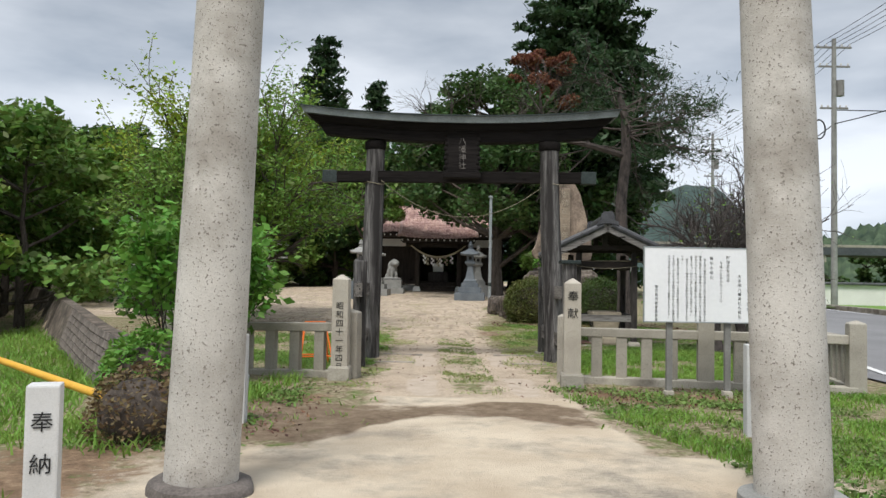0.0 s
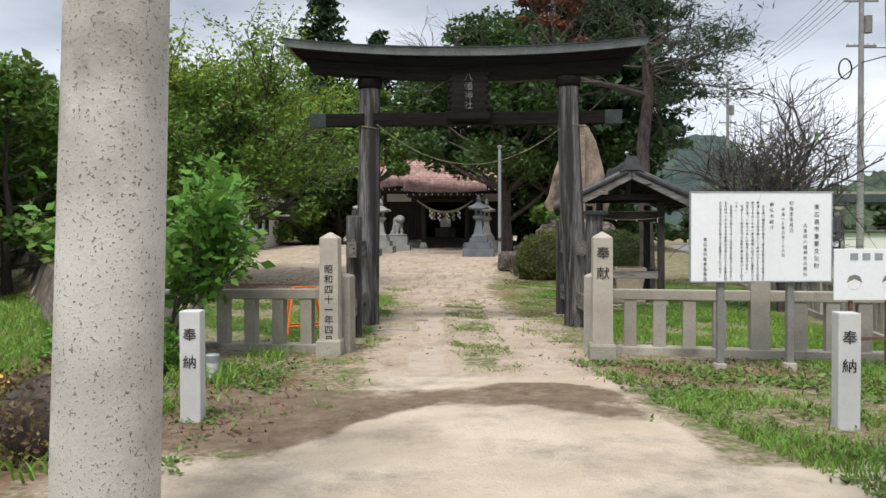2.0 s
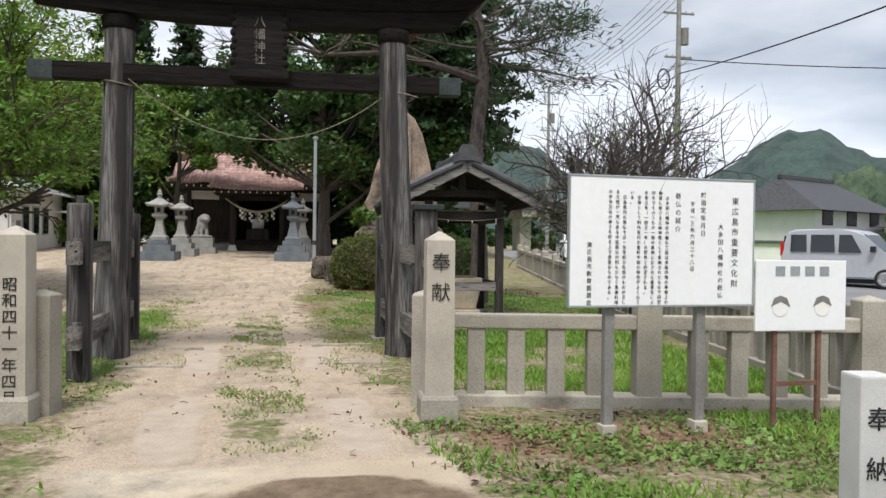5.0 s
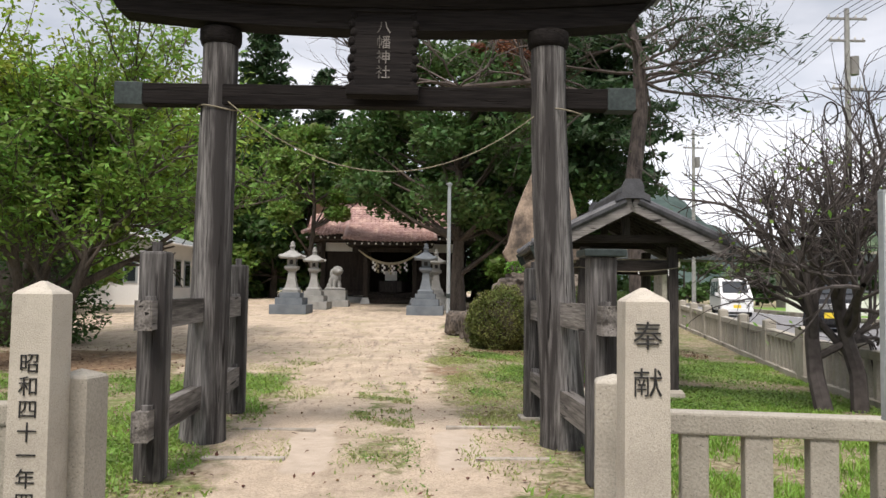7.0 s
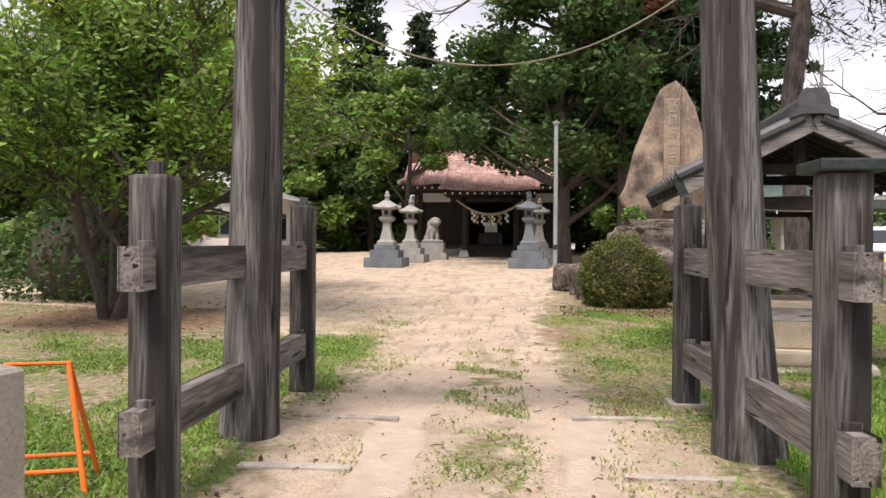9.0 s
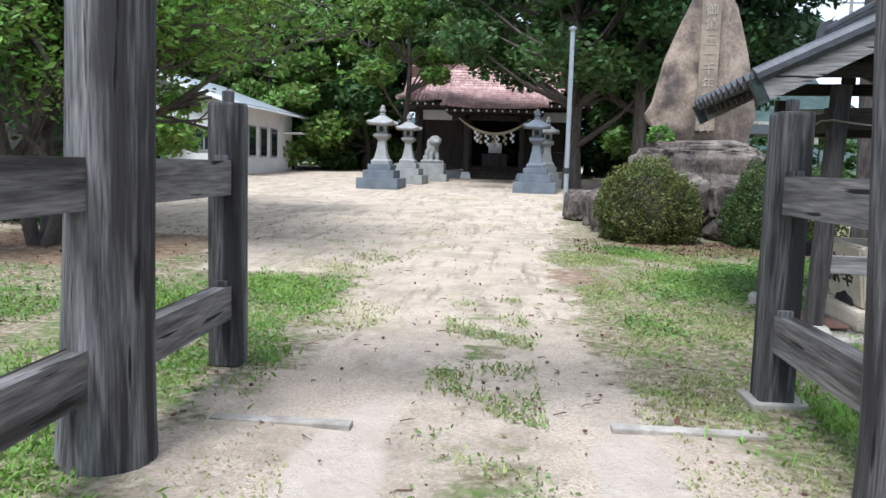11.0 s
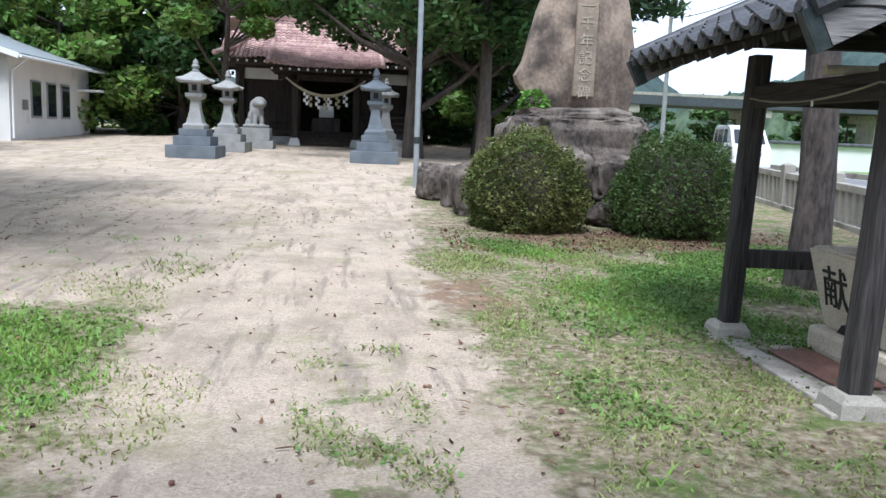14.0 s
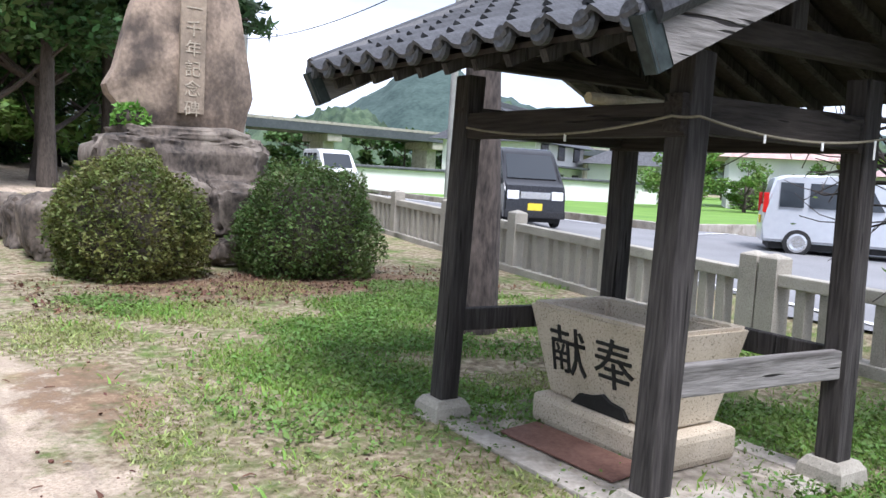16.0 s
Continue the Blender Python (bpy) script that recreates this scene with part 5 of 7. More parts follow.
# ---- white meeting house ----
def house():
    g = gz(-12, 46)
    t = thing("meeting_house", pose(-11.9, 45.9, g, 0, 0, -2), "single-storey white plastered house with grey metal roof", "house")
    L, Wd, E, A = 8.8, 9.0, 3.35, 4.75
    bm = extrude_outline(bmn(), [(-Wd, 0), (0, 0), (0, E), (-Wd / 2, A), (-Wd, E)], 0, L)
    part("wall", bm, PLASTER, t)
    for sx in (-1, 1):
        bm = bmn()
        a, b = (-Wd / 2, A + 0.08), (-Wd / 2 + sx * (Wd / 2 + 0.7), E - 0.2)
        vs = []
        for yy in (-0.7, L + 0.7):
            for dz in (0, 0.12):
                vs.append([bm.verts.new((a[0], yy, a[1] + dz)), bm.verts.new((b[0], yy, b[1] + dz))])
        f = [(vs[0][0], vs[0][1], vs[1][1], vs[1][0]), (vs[2][0], vs[2][1], vs[3][1], vs[3][0]), (vs[1][0], vs[1][1], vs[3][1], vs[3][0]), (vs[0][0], vs[0][1], vs[2][1], vs[2][0]), (vs[0][1], vs[1][1], vs[3][1], vs[2][1])]
        for q in f:
            bm.faces.new(q)
        roof = part("roof", bm, STEEL, t, "pale grey ribbed metal roof")
        part("fascia", box_between(bmn(), (a[0], -0.71, a[1]), (b[0], -0.71, b[1]), 0.06, 0.2), WHITE_PAINT, roof)
        if sx > 0:
            bm = bmn()
            tube(bm, [(b[0] + 0.06, -0.7, b[1]), (b[0] + 0.06, L + 0.7, b[1])], [0.06, 0.06], 8)
            tube(bm, [(b[0], 0.1, b[1]), (0.1, 0.1, E - 0.7), (0.08, 0.1, 0.1)], [0.04, 0.04, 0.04], 8)
            part("gutter", bm, WHITE_PAINT, roof)

    def window(name, face, u0, u1, z0, z1, n):
        bm = bmn()
        glass = bmn()
        if face == "front":
            box(bm, u0 - 0.06, u1 + 0.06, -0.05, 0.0, z0 - 0.06, z1 + 0.06, 0.01)
            for k in range(n):
                a, b = u0 + (u1 - u0) * k / n + 0.04, u0 + (u1 - u0) * (k + 1) / n - 0.04
                box(glass, a, b, -0.062, -0.052, z0 + 0.03, z1 - 0.03)
        else:
            box(bm, 0.0, 0.05, u0 - 0.06, u1 + 0.06, z0 - 0.06, z1 + 0.06, 0.01)
            box(glass, 0.052, 0.062, u0 + 0.03, u1 - 0.03, z0 + 0.03, z1 - 0.03)
        w = part(name, bm, STEEL, t, "grey aluminium frame")
        part("pane", glass, GLASS, w, "dark reflecting pane")

    window("window", "front", -1.95, -0.7, 1.15, 2.15, 2)
    window("door", "front", -5.1, -3.4, 0.12, 2.1, 2)
    window("window", "front", -8.3, -6.6, 1.0, 2.15, 2)
    for k in range(3):
        window("window", "side", 2.0 + 1.6 * k, 2.9 + 1.6 * k, 0.95, 2.35, 1)
    part("porch_canopy", box(bmn(), -5.6, -2.4, -1.1, 0.0, 2.35, 2.62, 0.02), POST_GREY, t)
    part("side_canopy", box(bmn(), 0.0, 1.0, 7.2, 8.6, 2.2, 2.3, 0.02), WHITE_PAINT, t)
    part("meter_box", box(bmn(), 0.0, 0.14, 1.15, 1.4, 1.2, 1.6, 0.02), POST_GREY, t)


house()


# ---- monument ----
def boulder(name, x, y, z, sx, sy, sz, seed, material, parent=None, rough=0.22, label="", cut=False):
    bm = bmesh.new()
    bmesh.ops.create_icosphere(bm, subdivisions=5, radius=1.0)
    o = Vector((seed * 7.3, seed * 1.7, 0))
    for v in bm.verts:
        p = v.co.copy()
        q = Vector([math.copysign(abs(c) ** 0.55, c) for c in p])
        r = 1 + rough * noise.noise(p * 1.4 + o) + rough * 0.45 * noise.noise(p * 3.7 + o) + rough * 0.16 * noise.noise(p * 11 + o) - rough * 0.9 * max(0.0, 0.16 - abs(noise.noise(p * 2.1 - o)))
        v.co = Vector((q.x * sx * r, q.y * sy * r, q.z * sz * r))
    ob = part(name, bm, material, parent, label, True)
    ob.location = (x, y, z)
    return ob


def monument():
    x, y = 4.75, 27.4
    g = gz(x, y)
    t = thing("stone_monument", pose(x, y, g - 0.05), "huge rough brown memorial slab standing on dark boulders", "monument")
    boulder("base_boulder", -0.12, -0.12, 1.42, 1.22, 0.95, 0.5, 3, ROCK, t, 0.24, "broad dark boulder under the slab")
    for bx, by, bz, sx, sy, sz, sd in ((0.35, -1.15, 0.75, 0.5, 0.55, 0.42, 5), (-0.7, -0.9, 0.7, 0.75, 0.6, 0.55, 6), (1.1, -0.7, 0.65, 0.7, 0.6, 0.55, 7), (0.5, -1.35, 0.22, 0.65, 0.5, 0.24, 8), (-1.75, -0.5, 0.45, 0.5, 0.5, 0.5, 9), (0.1, 0.4, 0.6, 1.6, 0.9, 0.7, 10), (1.85, -0.4, 0.35, 0.5, 0.5, 0.4, 12)):
        boulder("boulder", bx, by, bz, sx, sy, sz, sd, ROCK, t, 0.2)
    # slab outline
    outline = [(-0.72, 1.88), (-1.12, 2.34), (-1.16, 2.46), (-1.02, 2.72), (-0.93, 3.1), (-0.80, 3.62), (-0.55, 4.25), (-0.34, 4.75), (-0.2, 5.05), (0.1, 5.22), (0.33, 5.02), (0.55, 4.6), (0.72, 4.0), (0.86, 3.4), (0.97, 2.86), (1.02, 2.45), (0.95, 2.2), (0.90, 1.86), (0.1, 1.8)]
    c = Vector((0.0, 3.1))
    bm = bmn()
    layers = []
    rings = 9
    for side in (-1, 1):
        rows = []
        for k in range(rings):
            s = 1 - k / rings
            row = []
            for i in range(len(outline) * 2):
                a, b = Vector(outline[(i // 2) % len(outline)]), Vector(outline[(i // 2 + 1) % len(outline)])
                p = c + ((a + b) / 2 if i % 2 else a).lerp(c, 0) * s - c * s
                nn = noise.noise(Vector((p.x * 1.3, p.y * 1.3, side * 3.0))) * 0.10 + noise.noise(Vector((p.x * 4, p.y * 4, side * 5.0))) * 0.03
                dy = side * (0.17 + 0.16 * (1 - s ** 3) + nn)
                row.append(bm.verts.new((p.x, dy, p.y)))
            rows.append(row)
        for r0, r1 in zip(rows, rows[1:]):
            for i in range(len(r0)):
                bm.faces.new((r0[i], r0[(i + 1) % len(r0)], r1[(i + 1) % len(r0)], r1[i]))
        bm.faces.new(rows[-1])
        layers.append(rows[0])
    for i in range(len(layers[0])):
        bm.faces.new((layers[0][i], layers[0][(i + 1) % len(layers[0])], layers[1][(i + 1) % len(layers[0])], layers[1][i]))
    slab = part("slab", bm, SLAB, t, "rough brown standing slab", True)
    panel = bmn()
    box(panel, -0.21, 0.17, -0.41, -0.3, 2.12, 4.75, 0.02)
    part("inscribed_band", panel, SLAB_PALE, slab, "paler dressed band")
    letters("御鎮座一千年記念碑", 0.25, SLAB_CUT, slab, (-0.02, -0.412, 4.68), "carved character", 0.0, 1.16, 0.008)
    boulder("edging_stone", 2.55, 29.4, gz(2.5, 29.4) + 0.28, 0.42, 0.5, 0.42, 21, ROCK, None, 0.2)
    tagged(bpy.data.objects["edging_stone"], "rounded dark boulder at the edge of the mound", "boulder")
    boulder("edging_boulder", 2.95, 28.2, gz(3, 28.2) + 0.3, 0.5, 0.5, 0.45, 22, ROCK, None, 0.2)
    tagged(bpy.data.objects["edging_boulder"], "dark boulder beside the monument", "boulder")


monument()
f = shrub("fern_tuft", 3.85, 27.0, 61, 0.26, 0.22, 0.34, LEAF_SHRUB, 320, 0.1, "small bright green weed growing on the boulder")
f.location.z = gz(4.75, 27.4) + 1.82

# steel pole by the mound
pole = thing("steel_pole", pose(2.29, 31.5, gz(2.29, 31.5) - 0.05), "tall thin galvanised steel pole", "pole")
part("shaft", tube(bmn(), [(0, 0, 0), (0, 0, 4.75)], [0.065, 0.06], 12), STEEL, pole, smooth=True)
part("cap", lathe(bmn(), [(0.09, 4.73), (0.1, 4.76), (0.1, 4.8), (0.02, 4.83)], 12), STEEL, pole)
part("band", lathe(bmn(), [(0.072, 1.05), (0.072, 1.2)], 12), COPPER, pole, "faded green tape band")


# ---- water pavilion ----
def pavilion():
    A, B, C = Vector((3.71, 19.33, 0)), Vector((3.595, 17.55, 0)), Vector((4.97, 17.35, 0))
    D = A + C - B
    ux, uy = (C - B).normalized(), (A - B).normalized()
    cx, cy = (C - B).length, (A - B).length
    g = 0.0
    rz = math.degrees(math.atan2(-uy.x, uy.y))
    t = thing("water_pavilion", pose(B.x, B.y, g, 0, 0, rz), "weathered timber water pavilion with grey tiled gable roof", "pavilion")
    for bx, by in ((0, 0), (cx, 0), (0, cy), (cx, cy)):
        part("footing", square_lathe(bmn(), [(0.145, -0.03), (0.13, 0.09), (0.1, 0.135)]), STONE_OLD, t, "tapered stone footing").location = (bx, by, 0)
        lx, ly = (0.0 if bx else 0.09 if by == 0 else 0.05), (0.03 if by == 0 else -0.03)
        bm = box(bmn(), -0.07, 0.07, -0.07, 0.07, 0.13, 2.24, 0.014)
        for v in bm.verts:
            v.co.x += lx * v.co.z / 2.0
            v.co.y += ly * v.co.z / 2.0
        part("post", bm, WOOD_PAV, t, "checked grey timber post").location = (bx, by, 0)
    for by in (0, cy):
        s = 1 if by == 0 else -1
        part("tie_beam", box(bmn(), -0.02, cx + 0.02, by + s * 0.03 - 0.055, by + s * 0.03 + 0.055, 1.86, 2.04, 0.01), PAV_ACROSS, t)
    for bx in (0, cx):
        s = 1 if bx == 0 else -1
        part("side_beam", box(bmn(), bx + s * 0.05 - 0.05, bx + s * 0.05 + 0.05, -0.03, cy + 0.03, 1.84, 2.0, 0.01), PAV_ALONG, t)
        part("low_rail", box(bmn(), bx - 0.03, bx + 0.03, 0.06, cy - 0.06, 0.62, 0.76, 0.01), WOOD_PAV, t) if bx == cx else None
    part("low_rail", box(bmn(), 0.06, cx - 0.06, -0.035, 0.035, 0.60, 0.76, 0.01), RAIL_ACROSS, t, "pale weathered low rail")
    part("low_rail", box(bmn(), 0.06, cx - 0.06, cy - 0.035, cy + 0.035, 0.58, 0.73, 0.01), WOOD_PAV, t)
    # roof frame
    m = cx / 2
    half, y0, y1, ze, zr = 1.36, -0.47, cy + 0.64, 2.22, 2.86
    for yy in (y0, y1):
        for sx in (-1, 1):
            # pale rail timber: weathering, plus the sky light on the boards as colour
            part("barge_board", box_between(bmn(), (m, yy, zr - 0.02), (m + sx * (half + 0.04), yy, ze - 0.1), 0.05, 0.2, 0.008), RAIL_ACROSS, t, "broad weathered barge board, paled for sky light")
            part("barge_end_cap", box_between(bmn(), (m + sx * (half - 0.02), yy, ze - 0.07), (m + sx * (half + 0.055), yy, ze - 0.107), 0.062, 0.215, 0.004), COPPER, t, "green oxidised copper end cap")
    part("ridge_beam", box(bmn(), m - 0.06, m + 0.06, y0 + 0.05, y1 - 0.05, zr - 0.16, zr - 0.04, 0.01), PAV_ALONG, t)
    for yy in (0.0, cy):
        part("king_post", box(bmn(), m - 0.06, m + 0.06, yy - 0.05, yy + 0.05, 2.4, zr - 0.1, 0.01), WOOD_PAV, t)
        part("collar_beam", box(bmn(), m - 0.85, m + 0.85, yy - 0.05, yy + 0.05, 2.3, 2.42, 0.01), PAV_ACROSS, t)
    for sx in (-1, 1):
        d = Vector((sx * half, 0, ze - zr))
        for k in range(11):
            yy = y0 + 0.15 + (y1 - y0 - 0.3) * k / 10
            part("rafter", box_between(bmn(), (m, yy, zr - 0.09), (m + d.x * 0.97, yy, zr + d.z * 0.97 - 0.09), 0.045, 0.06), WOOD_PAV, t)
        bm = bmn()
        p = [Vector((m, y0 + 0.03, zr - 0.035)), Vector((m + d.x, y0 + 0.03, ze - 0.035)), Vector((m + d.x, y1 - 0.03, ze - 0.035)), Vector((m, y1 - 0.03, zr - 0.035))]
        q = [v + Vector((0, 0, 0.025)) for v in p]
        vp, vq = [bm.verts.new(v) for v in p], [bm.verts.new(v) for v in q]
        bm.faces.new(vp)
        bm.faces.new(vq[::-1])
        for k in range(4):
            bm.faces.new((vp[k], vp[(k + 1) % 4], vq[(k + 1) % 4], vq[k]))
        part("roof_deck", bm, WOOD_DARK, t)
    # ridge
    bm = bmn()
    for k, w in enumerate((0.13, 0.115, 0.10)):
        box(bm, m - w, m + w, y0 - 0.02, y1 + 0.02, zr + 0.05 + 0.05 * k, zr + 0.092 + 0.05 * k, 0.01)
    tube(bm, [(m, y0 - 0.04, zr + 0.22), (m, y1 + 0.04, zr + 0.22)], [0.085, 0.085], 12)
    part("ridge_tiles", bm, TILE_GREY, t)
    for yy in (y0 - 0.05, y1 + 0.05):
        bm = bmn()
        extrude_outline(bm, [(m - 0.25, zr + 0.0), (m - 0.12, zr + 0.05), (m + 0.12, zr + 0.05), (m + 0.25, zr + 0.0), (m + 0.24, zr + 0.09), (m + 0.16, zr + 0.13), (m + 0.15, zr + 0.24), (m + 0.1, zr + 0.33), (m - 0.1, zr + 0.33), (m - 0.15, zr + 0.24), (m - 0.16, zr + 0.13), (m - 0.24, zr + 0.09)], yy - 0.035, yy + 0.035)
        part("ridge_end_ornament", bm, TILE_GREY, t)
    # pan tiles
    rows, cols = 7, 11
    slope = math.hypot(half + 0.08, zr - ze)
    tw, tl = (y1 - y0 - 0.05) / cols, slope / rows
    bm = bmn()
    prof = [(0, 0.05), (0.12, 0.068), (0.24, 0.05), (0.36, 0.018), (0.55, 0.004), (0.8, 0.012), (1.0, 0.035)]
    up = [[bm.verts.new(((u - 0.5) * tw * 1.04, -v * tl, h + lift)) for u, h in prof] for v, lift in ((-0.08, 0.0), (1.0, 0.03))]
    dn = [[bm.verts.new((v.co.x, v.co.y, v.co.z - 0.022)) for v in row] for row in up]
    for k in range(len(prof) - 1):
        bm.faces.new((up[0][k], up[0][k + 1], up[1][k + 1], up[1][k]))
        bm.faces.new((dn[0][k], dn[1][k], dn[1][k + 1], dn[0][k + 1]))
        bm.faces.new((up[1][k], up[1][k + 1], dn[1][k + 1], dn[1][k]))
    for e in (0, -1):
        bm.faces.new((up[0][e], up[1][e], dn[1][e], dn[0][e]))
    tile_me = mesh_of("roof_tile", bm, TILE_GREY, True)
    bm = lathe(bmn(), [(0.062, -0.03), (0.066, 0.0), (0.05, 0.012), (0.03, 0.008)], 12)
    disc_me = mesh_of("eave_tile_face", bm, TILE_GREY)
    for sx in (-1, 1):
        pitch = math.atan2(zr - ze, half)
        rot = Matrix.Rotation(radians(90) * sx, 4, "Z")
        for j in range(rows):
            for i in range(cols):
                s = tl * j
                base = Matrix.Translation((m + sx * math.cos(pitch) * s, y0 + 0.025 + tw * (i + 0.5), zr - math.sin(pitch) * s + 0.01))
                ob = new("roof_tile", tile_me)
                ob.parent = t
                ob.matrix_basis = base @ Matrix.Rotation(sx * pitch, 4, "Y") @ rot @ Matrix.Rotation(radians(random.gauss(0, 0.6)), 4, "Z")
        for i in range(cols + 1):
            s = tl * rows
            ob = new("eave_tile_face", disc_me)
            ob.parent = t
            ob.matrix_basis = Matrix.Translation((m + sx * (math.cos(pitch) * s + 0.0), y0 + 0.025 + tw * (i + 0.12 if sx < 0 else i + 0.88) - (tw if sx > 0 else 0), zr - math.sin(pitch) * s + 0.045)) @ Matrix.Rotation(radians(90) * sx, 4, "Y")
        for yy in (y0 + 0.0, y1):
            part("verge_tile", tube(bmn(), [(m + sx * 0.1, yy, zr + 0.02), (m + sx * (half + 0.05), yy, ze + 0.03)], [0.075, 0.075], 10), TILE_GREY, t)
    # rope round the posts
    bm = bmn()
    pts = []
    corners = [(cx + 0.05, -0.1), (0.0, -0.11), (-0.05, 0.0), (-0.06, cy)]
    for (ax, ay), (bx, by) in zip(corners, corners[1:]):
        n = 10
        L = math.hypot(bx - ax, by - ay)
        for k in range(n):
            u = k / n
            pts.append((ax + (bx - ax) * u, ay + (by - ay) * u, 1.93 - 0.08 * L * u * (1 - u) * 2.2))
    tube(bm, pts, [0.007] * len(pts), 5)
    rope = part("rope", bm, ROPE_OLD, t, "thin straw rope round the posts")
    for k in (1, 4, 7, 24):
        px, py, pz = pts[k]
        part("paper_streamer", box(bmn(), px - 0.007, px + 0.007, py - 0.012, py - 0.008, pz - (0.10 if k == 1 else 0.04), pz, 0), PAPER, rope)
    part("ladle_shelf_bamboo", tube(bmn(), [(-0.1, 0.5, 2.03), (cx + 0.2, 0.42, 2.06)], [0.03, 0.03], 10), ROPE, t, "pale bamboo pole laid on the beams")
    # stone kerbs round the pavilion floor
    for i, (x0, x1, ya, yb) in enumerate(((-0.18, cx + 0.18, -0.12, 0.1), (-0.11, 0.07, 0.1, cy - 0.09), (cx - 0.09, cx + 0.09, 0.1, cy - 0.09), (-0.18, cx + 0.18, cy - 0.09, cy + 0.1))):
        part("kerb_stone", box(bmn(), x0, x1, ya, yb, -0.08, 0.024, 0.012), KERB_STONE, t, "worn stone kerb")
    part("floor_slab", box(bmn(), 0.07, cx - 0.09, 0.1, cy - 0.09, -0.08, 0.012, 0.005), KERB_EARTH, t, "earthy stone floor")
    # the plan is a little out of square
    for ob in t.children:
        if ob.data.users > 1 or ob.location.length > 0:
            ob.location.y -= 0.08 * ob.location.x
        else:
            for v in ob.data.vertices:
                v.co.y -= 0.08 * v.co.x
    for ob in rope.children:
        for v in ob.data.vertices:
            v.co.y -= 0.08 * v.co.x
    # basin
    bx, by = 0.82, 0.9
    b = thing("stone_basin", t.matrix_basis @ pose(bx, by, 0.012), "pale granite water basin with black carved characters", "basin")
    plinth = box(bmn(), -0.33, 0.33, -0.56, 0.56, 0, 0.2, 0.045)
    part("plinth", plinth, BASIN_STONE, b, "rounded granite plinth")
    bm = bmn()
    n0 = [(-0.25, -0.45), (0.25, -0.45), (0.25, 0.48), (-0.25, 0.48)]
    n1 = [(-0.36, -0.57), (0.36, -0.57), (0.36, 0.62), (-0.36, 0.62)]
    n2 = [(-0.25, -0.50), (0.25, -0.50), (0.25, 0.50), (-0.25, 0.50)]
    n3 = [(-0.2, -0.43), (0.2, -0.43), (0.2, 0.43), (-0.2, 0.43)]
    rings = [[bm.verts.new((px, py, z)) for px, py in ring] for ring, z in ((n0, 0.2), (n1, 0.80), (n2, 0.80), (n3, 0.42))]
    for r0, r1 in zip(rings, rings[1:]):
        for k in range(4):
            bm.faces.new((r0[k], r0[(k + 1) % 4], r1[(k + 1) % 4], r1[k]))
    bm.faces.new(rings[0][::-1])
    bm.faces.new(rings[-1])
    bmesh.ops.bevel(bm, geom=list(bm.edges), offset=0.022, segments=2, affect="EDGES")
    body = part("bowl", bm, BASIN_STONE, b, "tapered granite trough")
    part("water", box(bmn(), -0.215, 0.215, -0.45, 0.45, 0.45, 0.56), GLASS, b, "dark still water")
    # no hollow is cut: a black plate paints the shade of the foot arch
    bm = bmn()
    extrude_outline(bm, [(-0.24, 0), (0.24, 0), (0.2, 0.07), (0.1, 0.085), (0.04, 0.12), (-0.06, 0.085), (-0.17, 0.07)], -0.012, 0.012)
    shade_plate = part("arch_shade", bm, INK, body, "black plate standing for the shade in the carved arch")
    shade_plate.matrix_basis = pose(-0.268, 0, 0.205, 0, 0, -90) @ pose(0, 0, 0, 9, 0, 0)
    for dy, ch in ((-0.13, "奉"), (0.26, "献")):
        tx = part("inscription", text_bm(ch, 0.34, depth=0.006), INK, body, "large black carved character")
        tx.matrix_basis = pose(-0.352, dy, 0.74, 0, 0, -90) @ pose(0, 0, 0, 10.4, 0, 0)
    p = new("rusty_plate", mesh_of("rusty_plate", box(bmn(), -0.16, 0.16, -0.46, 0.46, 0, 0.012, 0.003), RUST))
    p.matrix_basis = t.matrix_basis @ pose(0.29, 0.85, 0.03, 0, -2.5, 3)
    tagged(p, "flat rusty brown steel plate lying beside the basin", "metal plate")


pavilion()


